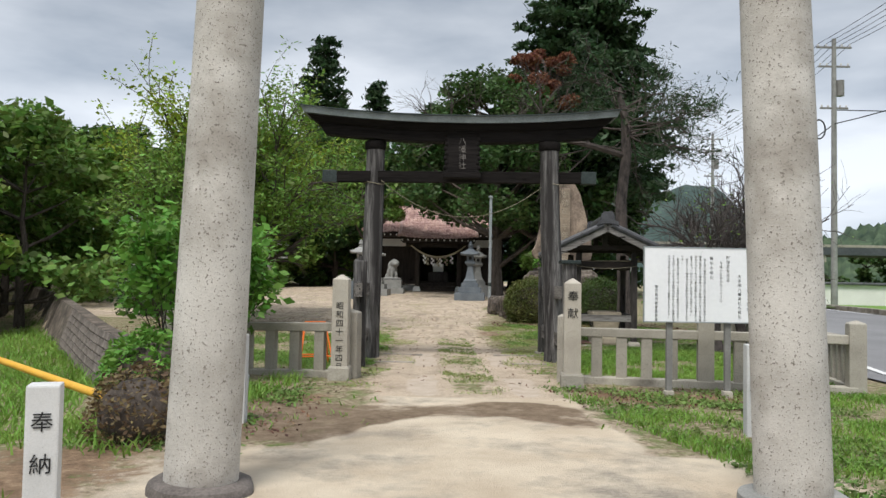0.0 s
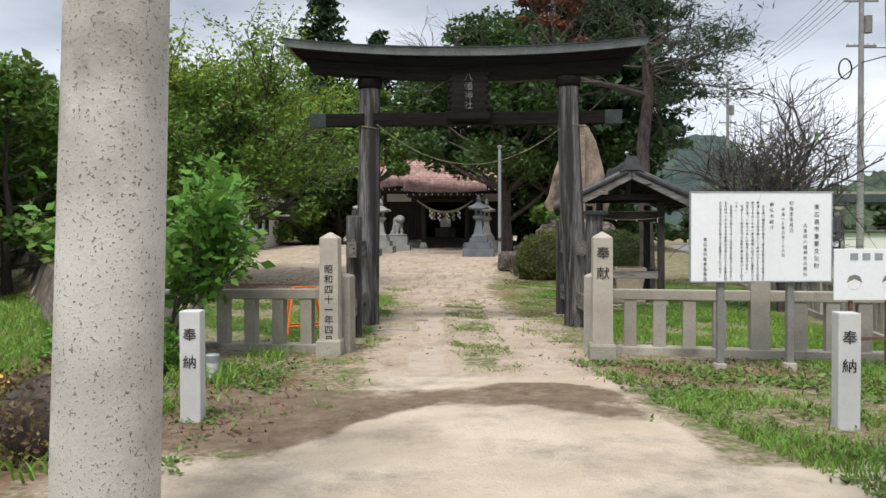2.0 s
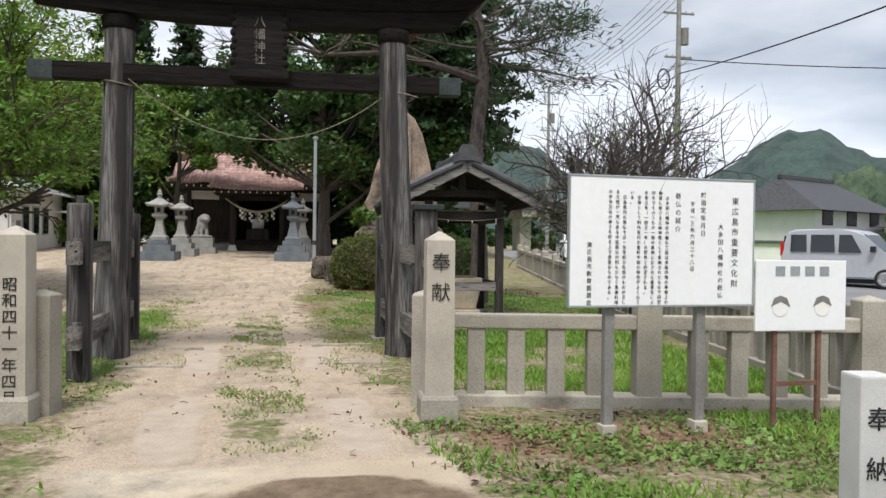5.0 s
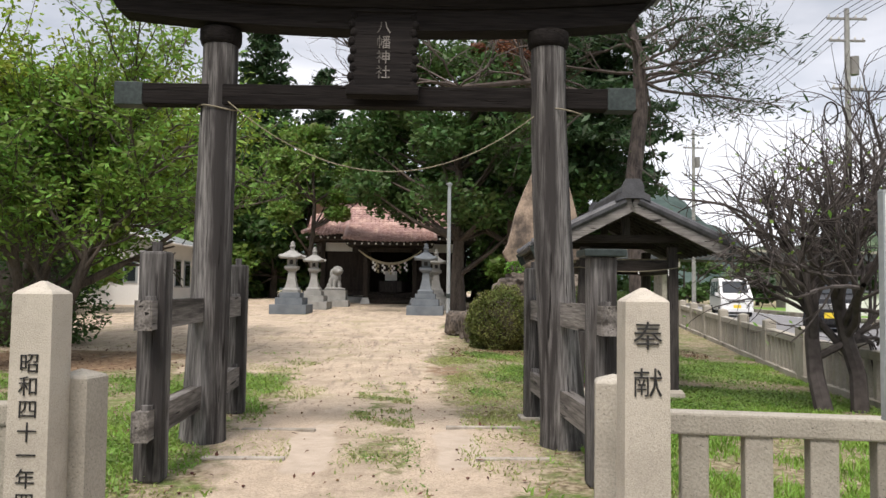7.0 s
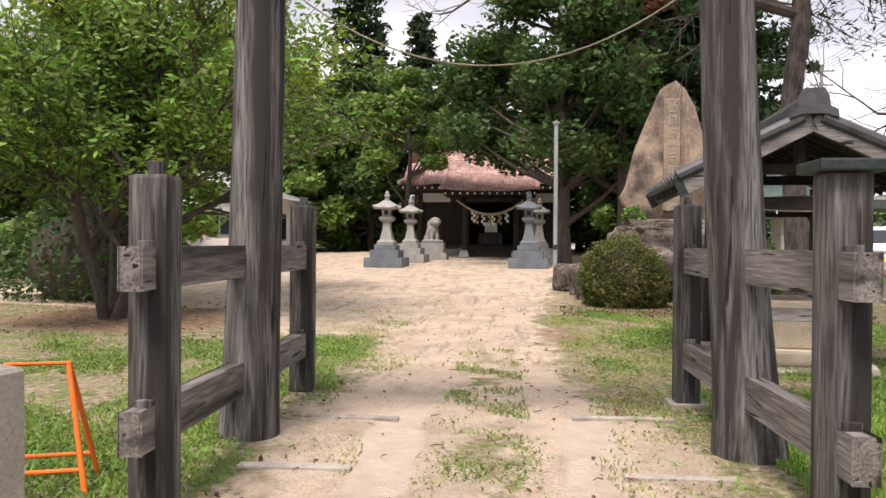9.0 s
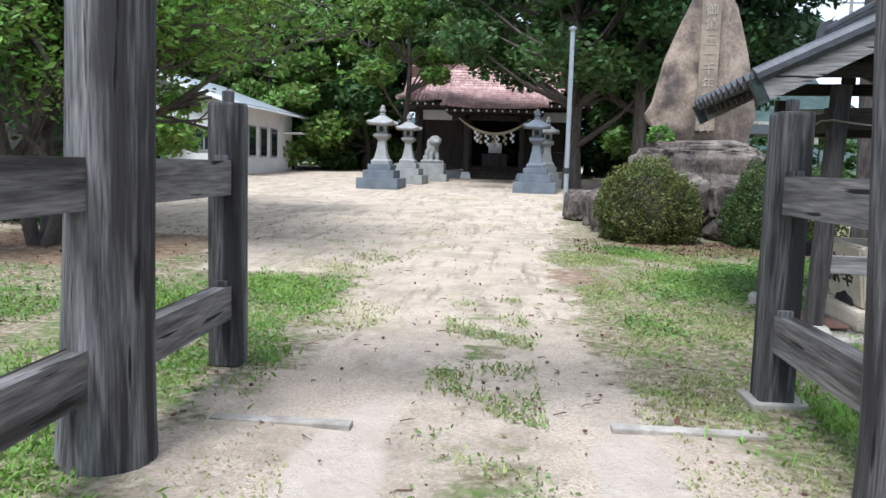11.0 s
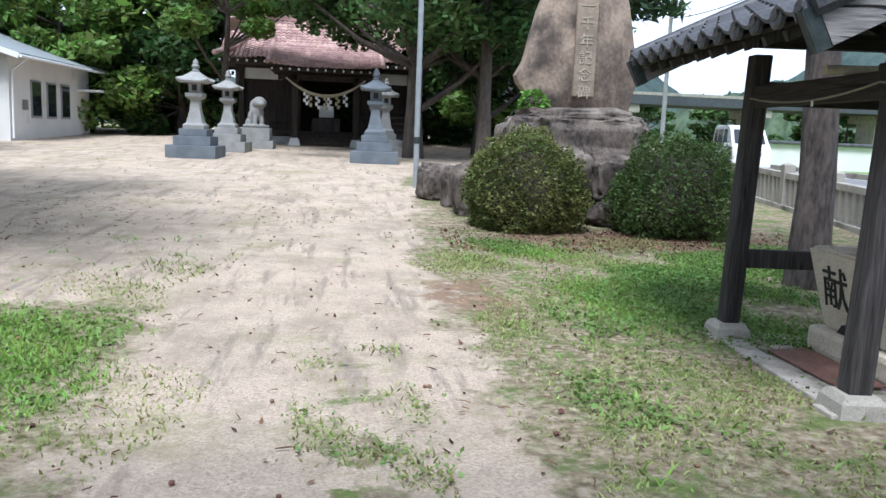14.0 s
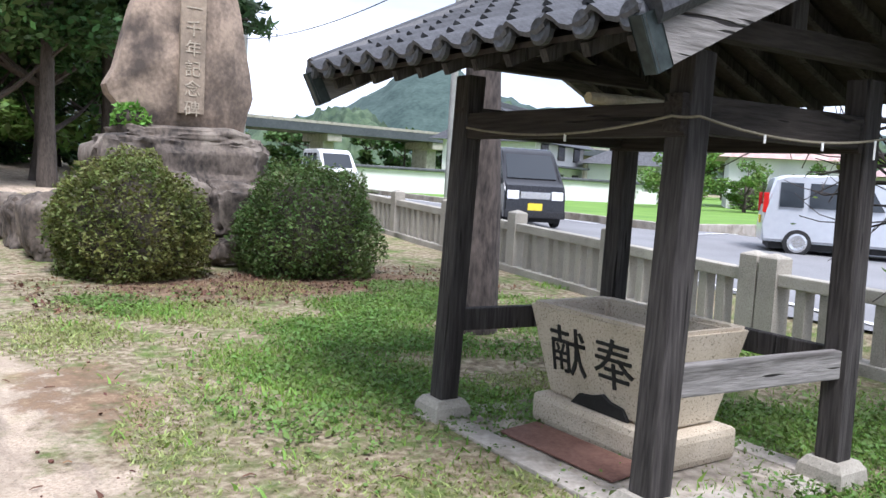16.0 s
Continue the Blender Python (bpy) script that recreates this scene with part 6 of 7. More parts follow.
# ---- notice boards ----
def notice_board():
    t = thing("notice_board", pose(3.98, 9.15, 0, 0, 0, 3), "white notice board with black writing on two grey posts", "notice board")
    w, z0, z1 = 0.80, 1.02, 2.01
    board = part("board", box(bmn(), -w, w, -0.015, 0.015, z0, z1, 0.004), WHITE_PAINT, t)
    for a, b, c, d in ((-w - 0.012, w + 0.012, z0 - 0.015, z0), (-w - 0.012, w + 0.012, z1, z1 + 0.015), (-w - 0.012, -w, z0, z1), (w, w + 0.012, z0, z1)):
        part("frame", box(bmn(), a, b, -0.02, 0.02, c, d, 0.003), STEEL, board, "thin aluminium edging")
    for x in (-0.44, 0.36):
        part("post", box(bmn(), x - 0.04, x + 0.04, 0.02, 0.085, 0.05, 1.9, 0.008), POST_GREY, t)
        part("concrete_foot", box(bmn(), x - 0.06, x + 0.06, -0.01, 0.11, -0.05, 0.09, 0.012), STONE, t, "small white concrete foot")

    def lines(columns, size, x, z, weight=0.0, col=1.75, step=1.15):
        ob = part("writing", text_bm("", size, columns, 0.0015, step, col, -0.012), INK, board, "black brushed writing")
        ob.location = (x, -0.017, z)

    lines(["東広島市重要文化財"], 0.066, 0.63, 1.90, 0.02, step=1.25)
    lines(["大多田八幡神社の懸仏"], 0.05, 0.50, 1.68, 0.01, step=1.22)
    lines(["町指定年月日"], 0.05, 0.34, 1.93, 0.01, step=1.22)
    lines(["平成一三年六月二十八日"], 0.042, 0.245, 1.85, 0.008, step=1.22)
    lines(["懸仏の紹介"], 0.05, 0.115, 1.92, 0.01, step=1.3)
    body = ["　大多田八幡神社の懸仏二面は本殿内陣の奉壇上の", "御幕に懸ける三体神像として奉納されたもので同型", "同大でそのうちの一面の裏側に記された墨書名により", "永享三年（一四三一年）の製作と判定される。", "　全体として制作年代の室町中期の特色がよく出て", "いる。", "　広島県内の懸仏では一五世紀の在銘のものが乏しく", "また径が一尺もある中型懸仏の例も少なく黒瀬町域", "の中世文化の高さを知る上で貴重なものである。"]
    lines(body, 0.034, 0.02, 1.92, 0.005, 1.8, 1.14)
    lines(["東広島市教育委員会"], 0.046, -0.64, 1.52, 0.012, step=1.2)


notice_board()


def small_board():
    t = thing("small_sign", pose(5.24, 9.2, 0, 0, 0, 2), "small faded white sign with two drawn faces on thin rusty legs", "sign")
    board = part("board", box(bmn(), -0.43, 0.43, -0.012, 0.012, 0.80, 1.38, 0.006), WHITE_PAINT, t)
    for x in (-0.22, 0.2):
        part("leg", box(bmn(), x - 0.018, x + 0.018, 0.012, 0.05, -0.02, 1.3, 0.004), RUST, t, "rusty painted leg")
    part("brace", box(bmn(), -0.22, 0.2, 0.02, 0.045, 0.34, 0.38), RUST, t)
    for x in (-0.2, 0.2):
        bm = lathe(bmn(), [(0.075, 0), (0.075, 0.002), (0.068, 0.0035)], 20)
        ob = part("drawn_shape", bm, PAPER, board, "plain pale drawn round shape")
        ob.matrix_basis = pose(x, -0.0125, 0.99, 90, 0, 0)
        bm = extrude_outline(bmn(), [(x - 0.09, 1.0), (x - 0.06, 1.07), (x, 1.09), (x + 0.06, 1.07), (x + 0.09, 1.0), (x, 1.04)], -0.0175, -0.0165)
        part("drawn_shape", bm, POST_GREY, board, "plain grey drawn shape")
    for k in range(4):
        part("writing_bar", box(bmn(), -0.25 + 0.14 * k, -0.16 + 0.14 * k, -0.0145, -0.0125, 1.25, 1.33), STEEL, board, "faded lettering")


small_board()


# ---- barrier, pipe, stub ----
t = thing("folding_barrier", pose(-1.77, 12.35, gz(-1.77, 12.35), 0, 0, 20), "folded orange steel barrier leaning behind the fence", "barrier")
for y0, y1 in ((-0.18, 0.05), (0.3, 0.07)):
    bm = bmn()
    tube(bm, [(-0.3, y0, 0.0), (-0.17, y1, 0.75), (0.17, y1, 0.75), (0.3, y0, 0.0)], [0.017] * 4, 8)
    part("leg_frame", bm, ORANGE, t)
    part("cross_bar", tube(bmn(), [(-0.27, y0 + (y1 - y0) * 0.22, 0.16), (0.27, y0 + (y1 - y0) * 0.22, 0.16)], [0.014, 0.014], 8), ORANGE, t)

p = thing("yellow_pole", pose(0, 0, 0), "yellow plastic pole lying on the grassy bank", "pole")
za, zb = 0.27, 0.33
part("tube", tube(bmn(), [(-2.75, 6.3, za), (-6.8, 10.6, zb)], [0.045, 0.045], 12), YELLOW, p, smooth=True)
part("stake", tube(bmn(), [(-6.7, 10.5, gz(-6.7, 10.5) - 0.1), (-6.7, 10.5, zb)], [0.03, 0.03], 8), POST_GREY, p)
part("end_cap", tube(bmn(), [(-6.8, 10.6, zb), (-6.9, 10.7, zb)], [0.05, 0.05], 12), INK, p, "black end cap")

s = thing("pipe_stub", pose(-2.1, 8.75, gz(-2.1, 8.75) - 0.02), "short grey capped pipe standing in the grass", "pipe")
part("tube", tube(bmn(), [(0, 0, 0), (0, 0, 0.22)], [0.065, 0.065], 14), STONE_WHITE, s, smooth=True)
part("cap", lathe(bmn(), [(0.075, 0.2), (0.078, 0.26), (0.06, 0.275)], 14), STEEL, s, smooth=True)


# ---- channel wall ----
def channel_wall():
    t = thing("retaining_wall", pose(0, 0, 0), "long dark battered stone retaining wall along the channel", "wall")
    t["kind"] = "structure"
    n = 60
    pts = []
    for k in range(n + 1):
        y = 14.6 + (62 - 14.6) * (k / n) ** 1.5
        x = float(np.interp(y, [p[1] for p in WALL_LINE], [p[0] for p in WALL_LINE]))
        pts.append(Vector((x, y, 0)))
    bm = bmn()
    rows = []
    for k, p in enumerate(pts):
        d = (pts[min(k + 1, n)] - pts[max(k - 1, 0)]).normalized()
        out = Vector((-d.y, d.x, 0))
        top = gz(p.x + 0.5, p.y) + 0.1 + 0.25 * float(smooth01(17, 30, p.y))
        rows.append([bm.verts.new(p - out * 0.25 + Vector((0, 0, top))), bm.verts.new(p + out * 0.08 + Vector((0, 0, top))), bm.verts.new(p + out * 0.55 + Vector((0, 0, top - 1.35))), bm.verts.new(p - out * 0.25 + Vector((0, 0, top - 1.35)))])
    for r0, r1 in zip(rows, rows[1:]):
        for k in range(4):
            bm.faces.new((r0[k], r0[(k + 1) % 4], r1[(k + 1) % 4], r1[k]))
    bm.faces.new(rows[0])
    bm.faces.new(rows[-1][::-1])
    part("wall_core", bm, ROCK, t)
    # coursed stones on the face
    me = []
    for s in range(4):
        b = box(bmn(), -0.145, 0.145, -0.05, 0.03, -0.085, 0.085, 0.012)
        for v in b.verts:
            v.co += Vector((noise.noise(v.co * 9 + Vector((s, 0, 0))), noise.noise(v.co * 9 + Vector((0, s, 0))), 0)) * 0.02
        me.append(mesh_of("stone", b, ROCK_WALL))
    for k in range(36):
        y = 14.75 + 0.27 * k
        x = float(np.interp(y, [p[1] for p in WALL_LINE], [p[0] for p in WALL_LINE]))
        x2 = float(np.interp(y + 0.27, [p[1] for p in WALL_LINE], [p[0] for p in WALL_LINE]))
        d = Vector((x2 - x, 0.27, 0))
        for j in range(int(max(1, min(7, 7)))):
            top = gz(x + 0.5, y) + 0.1 + 0.25 * float(smooth01(17, 30, y))
            f = (j + 0.5) / 7
            out = Vector((-d.y, d.x, 0)).normalized()
            o = new("stone", me[(k * 3 + j * 5) % 4])
            o.parent = t
            ang = math.degrees(math.atan2(d.y, d.x))
            o.matrix_basis = pose(x + d.x * (0.5 if j % 2 else 0) + out.x * (0.1 + 0.46 * f), y + d.y * (0.5 if j % 2 else 0) + out.y * (0.1 + 0.46 * f), top - 1.3 * f, 0, 0, ang) @ Matrix.Rotation(radians(19), 4, "X") @ Matrix.Diagonal((d.length / 0.27 * 0.96, 1, 1.02, 1))


ROCK_WALL = mat("channel_stone", (0.10, 0.085, 0.075), (0.22, 0.19, 0.165), 3, 30, 0.93, 0.8, vary=0.25)
channel_wall()


# ---- road and fields ----
def sheet(name, xs, ys, keep, lift, material, label, category):
    bm = bmn()
    grid = {}
    for i, x in enumerate(xs):
        for j, y in enumerate(ys):
            grid[i, j] = bm.verts.new((x, y, gz(x, y) + lift))
    for i in range(len(xs) - 1):
        for j in range(len(ys) - 1):
            if keep((xs[i] + xs[i + 1]) / 2, (ys[j] + ys[j + 1]) / 2):
                bm.faces.new((grid[i, j], grid[i + 1, j], grid[i + 1, j + 1], grid[i, j + 1]))
    bmesh.ops.delete(bm, geom=[v for v in bm.verts if not v.link_faces], context="VERTS")
    ob = new(name, mesh_of(name, bm, material, True))
    return tagged(ob, label, category, kind="structure")


def on_road(x, y):
    d = x - fence_x(y)
    return (0.9 < d < 7.6 and -8 < y < 90) or (d >= 7.0 and 17.5 < y - 0.1 * (x - 14) < 27.5 and x < 70)


sheet("road", np.arange(4, 72, 0.5), np.arange(-8, 92, 0.5), on_road, 0.03, ASPHALT, "grey asphalt road with a side turning", "road")
sheet("rice_field", np.arange(15, 130, 2.0), np.arange(28, 95, 1.0), lambda x, y: x - fence_x(y) > 8.4 and y - 0.1 * (x - 14) > 28.3, 0.12, RICE, "bright green rice field beyond the road", "field")
k = thing("field_kerb", pose(0, 0, 0), "low dark concrete kerb between road and field", "kerb")
part("kerb_run", box_between(bmn(), (fence_x(28) + 7.9, 28.0, gz(17, 28) + 0.02), (70, 33.4, gz(60, 33) + 0.02), 0.2, 0.4, 0.02), KERB_STONE, k)
part("kerb_run", box_between(bmn(), (fence_x(28) + 7.9, 28.1, gz(17, 28) + 0.05), (fence_x(88) + 7.9, 88, gz(28, 88) + 0.05), 0.2, 0.36, 0.02), KERB_STONE, k)
m = thing("road_marking", pose(0, 0, 0), "worn white line painted along the road edge", "road marking")
bm = bmn()
for (x0, y0), (x1, y1) in (((fence_x(12) + 1.3, 12), (fence_x(60) + 1.3, 60)), ((fence_x(30) + 7.2, 30), (fence_x(60) + 7.2, 60)), ((17.3, 27.0), (40, 29.2))):
    n = 30
    for j in range(n):
        a, b = Vector((x0 + (x1 - x0) * j / n, y0 + (y1 - y0) * j / n, 0)), Vector((x0 + (x1 - x0) * (j + 1) / n, y0 + (y1 - y0) * (j + 1) / n, 0))
        s = (b - a).cross(Vector((0, 0, 1))).normalized() * 0.07
        q = [a - s, b - s, b + s, a + s]
        bm.faces.new([bm.verts.new((v.x, v.y, gz(v.x, v.y) + 0.045)) for v in q])
part("line", bm, LINE_WHITE, m)


# ---- vehicles ----
def kei_van(x, y, rz, paint, label, box_van=True, lift=0.035, rear_red=True):
    t = thing("parked_van" if box_van else "small_car", pose(x, y, gz(x, y) + lift, 0, 0, rz), label, "car", "cars on the road")
    L, W, H = 3.39, 1.47, (1.88 if box_van else 1.64)
    if box_van:
        prof = [(0.0, 0.28), (0.0, 0.75), (0.06, 0.98), (0.38, 1.12), (0.85, 1.72), (1.05, H - 0.03), (1.4, H), (3.25, H), (3.36, H - 0.08), (3.39, 0.95), (3.39, 0.3)]
    else:
        prof = [(0.0, 0.25), (0.0, 0.62), (0.08, 0.82), (0.55, 0.95), (0.72, 1.0), (1.15, 1.5), (1.35, 1.58), (1.8, H), (3.0, H - 0.02), (3.22, H - 0.1), (3.36, 0.95), (3.39, 0.6), (3.39, 0.28)]
    bm = extrude_outline(bmn(), prof, -W / 2, W / 2)
    for v in bm.verts:
        if v.co.z > 0.95:
            v.co.y *= 1 - 0.11 * (v.co.z - 0.95) / (H - 0.95)
    bmesh.ops.bevel(bm, geom=[e for e in bm.edges if abs(e.verts[0].co.y) > 0.5 and e.verts[0].co.y * e.verts[1].co.y > 0], offset=0.05, segments=3, affect="EDGES")
    body = part("body", bm, paint, t, smooth=True)

    def tilt_y(z):
        return W / 2 * (1 - 0.11 * max(0, z - 0.95) / (H - 0.95))

    zl, zh = 0.98, H - 0.17
    spans = [(1.0, 1.75), (1.85, 2.6), (2.7, 3.2)] if box_van else [(1.2, 1.8), (1.9, 2.55), (2.65, 3.1)]
    for sy in (-1, 1):
        for a, b in spans:
            g = bmn()
            front_cut = 0.28 if a < 1.3 else 0.03
            vs = [g.verts.new((px, sy * (tilt_y(pz) + 0.006), pz)) for px, pz in ((a, zl), (b, zl), (b, zh), (a + front_cut, zh))]
            g.faces.new(vs)
            part("side_window", g, GLASS, body, "dark glass")
        for px in (0.62, 2.72):
            wh = part("wheel", lathe(bmn(), [(0.2, -0.08), (0.265, -0.07), (0.275, 0), (0.265, 0.07), (0.2, 0.08)], 24), RUBBER, t, "black tyre", True)
            wh.matrix_basis = pose(px, sy * (W / 2 - 0.06), 0.275, 90, 0, 0)
            rim = part("rim", lathe(bmn(), [(0.19, -0.085), (0.15, -0.095), (0.05, -0.075), (0.05, 0.075), (0.15, 0.095), (0.19, 0.085)], 18), CHROME, wh, "silver wheel rim")
        part("mirror", box(bmn(), 0.85, 0.97, sy * (W / 2 + 0.02) - 0.05, sy * (W / 2 + 0.02) + 0.07 * sy + 0.05, 1.0, 1.16, 0.02), paint if box_van else INK, body)
        part("headlight", box(bmn(), -0.012, 0.16, sy * 0.53 - 0.14, sy * 0.53 + 0.14, 0.66, 0.86, 0.02), WHITE_PAINT, body, "clear headlight")
        part("tail_light", box(bmn(), 3.3, 3.402, sy * (W / 2 - 0.1) - 0.06, sy * (W / 2 - 0.1) + 0.06, 0.85, 1.25, 0.01), LAMP_RED, body, "red tail light")
    g = bmn()
    a, b = ((0.40, 1.14), (0.86, 1.70)) if box_van else ((0.75, 1.02), (1.14, 1.46))
    g.faces.new([g.verts.new((px - 0.02, yy, pz + 0.012)) for px, yy, pz in ((a[0], -0.6, a[1]), (a[0], 0.6, a[1]), (b[0], 0.56, b[1]), (b[0], -0.56, b[1]))])
    part("windscreen", g, GLASS, body, "dark windscreen")
    g = bmn()
    g.faces.new([g.verts.new((3.395 - 0.02 * (pz - 1) * 0.2 + (0 if box_van else -0.03 + 0.0), yy, pz)) for yy, pz in ((-0.55, 1.0), (0.55, 1.0), (0.5, H - 0.2), (-0.5, H - 0.2))])
    part("rear_window", g, GLASS, body, "dark rear glass")
    part("grille", box(bmn(), -0.015, 0.05, -0.36, 0.36, 0.68, 0.84, 0.01), CHROME, body, "chrome grille")
    part("number_plate", box(bmn(), -0.03, 0.0, -0.17, 0.17, 0.42, 0.58), PLATE_YELLOW, body, "yellow number plate")
    part("number_plate", box(bmn(), 3.39, 3.41, -0.17, 0.17, 0.62, 0.78), PLATE_YELLOW, body, "yellow number plate")
    part("bumper", box(bmn(), -0.04, 0.2, -W / 2, W / 2, 0.24, 0.42, 0.03), paint, body)
    part("underbody", box(bmn(), 0.15, 3.25, -W / 2 + 0.1, W / 2 - 0.1, 0.14, 0.3), INK, t)
    return t


kei_van(13.4, 28.6, 62, CAR_BLACK, "black boxy van driving on the road")
kei_van(17.9, 21.7, 125, CAR_SILVER, "silver small car turning on the road", False)
kei_van(16.6, 43.0, 78, CAR_WHITE, "white boxy van driving on the road")


# ---- distance: viaduct, houses, poles, hills ----
def viaduct():
    t = thing("viaduct", pose(0, 0, 0), "long grey elevated road bridge on concrete piers", "bridge")
    a, b = Vector((8, 95, 5.75)), Vector((125, 98, 5.75))
    part("deck", box_between(bmn(), a, b, 6.4, 0.95, 0.05), GIRDER, t, "dark grey bridge girders")
    part("parapet", box_between(bmn(), a + Vector((0, -3.1, 0.62)), b + Vector((0, -3.1, 0.62)), 0.25, 0.3), STONE_OLD, t, "pale concrete parapet")
    for k in range(8):
        p = a.lerp(b, (k + 0.5) / 8)
        g = gz(p.x, p.y)
        bm = bmn()
        box(bm, p.x - 0.7, p.x + 0.7, p.y - 1.6, p.y + 1.6, g - 0.2, 4.5, 0.1)
        box(bm, p.x - 0.9, p.x + 0.9, p.y - 3.0, p.y + 3.0, 4.4, 5.28, 0.1)
        part("pier", bm, STONE_OLD, t, "pale concrete pier")


viaduct()


def village_house(x, y, rz, w, d, e, r, tile, label):
    g = gz(x, y)
    t = thing("village_house", pose(x, y, g - 0.1, 0, 0, rz), label, "house", "village houses")
    part("wall", box(bmn(), -w, w, -d, d, 0, e, 0.02), PLASTER, t)
    for z in np.arange(0.9, e - 0.8, 2.5):
        n = int(w / 1.6)
        for k in range(n):
            px = -w + 2 * w * (k + 0.5) / n
            win = part("window", box(bmn(), px - 0.85, px + 0.85, -d - 0.05, -d, z - 0.1, z + 1.3, 0.01), WOOD_DARK, t, "dark timber window frame")
            part("pane", box(bmn(), px - 0.75, px + 0.75, -d - 0.07, -d - 0.055, z, z + 1.2), GLASS, win)
    bm = bmn()
    o = 0.9
    vs = [bm.verts.new(p) for p in ((-w - o, -d - o, e - 0.1), (w + o, -d - o, e - 0.1), (w + o, d + o, e - 0.1), (-w - o, d + o, e - 0.1), (-w * 0.72, 0, r), (w * 0.72, 0, r))]
    for q in ((0, 1, 5, 4), (2, 3, 4, 5), (1, 2, 5), (3, 0, 4), (3, 2, 1, 0)):
        bm.faces.new([vs[k] for k in q])
    roof = part("roof", bm, tile, t, "tiled hipped roof")
    part("ridge", box(bmn(), -w * 0.75, w * 0.75, -0.2, 0.2, r - 0.1, r + 0.3, 0.05), tile, roof)
    part("lower_eave", box(bmn(), -w - 0.7, w + 0.7, -d - 1.3, -d, min(2.7, e - 0.6), min(2.85, e - 0.45), 0.03), tile, t)


village_house(47, 66, 25, 6, 4, 4.6, 7.4, TILE_GREY, "white walled farmhouse with grey tiled roof")
village_house(64, 52, 35, 5.5, 4, 4.4, 6.8, TILE_RED, "farmhouse with red tiled roof")
village_house(74, 43, 40, 5, 4, 3.6, 5.8, TILE_RED, "farmhouse with red tiled roof among shrubs")
village_house(58, 62, 30, 4, 3.5, 3.4, 5.4, TILE_GREY, "outbuilding with grey tiled roof")
g = thing("garden_wall", pose(0, 0, 0), "long white garden wall capped with grey tiles", "wall")
for (ax, ay), (bx, by) in (((29, 64), (52, 55)),):
    za, zb = gz(ax, ay), gz(bx, by)
    part("wall_panel", box_between(bmn(), (ax, ay, za + 0.75), (bx, by, zb + 0.75), 0.3, 1.7), PLASTER, g)
    part("tile_cap", box_between(bmn(), (ax, ay, za + 1.7), (bx, by, zb + 1.7), 0.8, 0.22, 0.08), TILE_GREY, g, "grey tile capping")
for i, (x, y) in enumerate(((50, 46), (56.5, 44), (46, 49.5))):
    clump_tree("garden_tree", x, y, 150 + i, 0.6, 2.4, 3.0, LEAF_MID, 4000, 0.22, "rounded green garden tree before the farmhouses", 0.14, 18, group="garden trees")
for i, (x, y, r) in enumerate(((55, 55, 1.8), (58, 50, 2.0), (50, 57, 1.5), (61, 47, 1.6), (67, 45, 1.8))):
    shrub("garden_shrub", x, y, 50 + i, r, r, r * 1.3, LEAF_MID, 1200, 0.3, "dark green garden shrub before the farmhouses")


def utility_pole(x, y, h, label, wires):
    g = gz(x, y)
    t = thing("utility_pole", pose(x, y, g - 0.2), label, "utility pole", "utility poles")
    part("shaft", tube(bmn(), [(0, 0, 0), (0, 0, h)], [0.19, 0.12], 12), STONE_LANTERN, t, "round concrete pole", True)
    for z, w in ((h - 0.5, 1.0), (h - 1.6, 0.9), (h - 4.0, 0.8)):
        arm = part("crossarm", box(bmn(), -w, w, -0.05, 0.05, z - 0.05, z + 0.05, 0.01), POST_GREY, t)
        for k in range(5):
            px = -w + 0.1 + (2 * w - 0.2) * k / 4
            part("insulator", lathe(bmn(), [(0.045, z + 0.05), (0.06, z + 0.12), (0.03, z + 0.2)], 8), STONE_WHITE, arm).location = (px, 0, 0)
    part("transformer", tube(bmn(), [(0.35, 0, h - 3.3), (0.35, 0, h - 2.4)], [0.22, 0.22], 14), POST_GREY, t, smooth=True)
    return Vector((x, y, g - 0.2))


P1, P2 = utility_pole(22.4, 43.5, 15.5, "tall concrete utility pole with crossarms and insulators", 6), utility_pole(25.3, 73.0, 15.5, "distant concrete utility pole with crossarms", 6)
P0 = utility_pole(13.9, -12.0, 13.5, "concrete utility pole beside the road", 6)
w = thing("power_lines", pose(0, 0, 0), "thin black sagging overhead power lines", "cable")
for k in range(5):
    o = Vector((-0.9 + 0.45 * k, 0, 0))
    for a, b, sag in ((P1 + Vector((0, 0, 15.2)) + o, P2 + Vector((0, 0, 15.2)) + o, 0.6), (P0 + Vector((0, 0, 13.2)) + o, P1 + Vector((0, 0, 15.2)) + o, 1.1)):
        pts = [a.lerp(b, j / 14) - Vector((0, 0, sag * 4 * (j / 14) * (1 - j / 14))) for j in range(15)]
        part("wire", tube(bmn(), pts, [0.014] * 15, 4), INK, w)
for a, b, sag in ((P0 + Vector((0, 0, 9.0)), P1 + Vector((0, 0, 10.6)), 1.2), (P1 + Vector((0, 0, 10.6)), P2 + Vector((0, 0, 10.6)), 0.8), (P1 + Vector((0, 0, 11.4)), Vector((60, 30, 12)), 1.0)):
    pts = [a.lerp(b, j / 14) - Vector((0, 0, sag * 4 * (j / 14) * (1 - j / 14))) for j in range(15)]
    part("cable", tube(bmn(), pts, [0.03] * 15, 5), INK, w)
bm = bmn()
tube(bm, [P1 + Vector((-0.3 + 0.35 * math.cos(a) - 0.5, 0.1, 10.3 + 0.55 * math.sin(a))) for a in (6.283 * j / 16 for j in range(17))], [0.045] * 17, 5)
part("coiled_cable", bm, INK, w, "loop of coiled black cable")


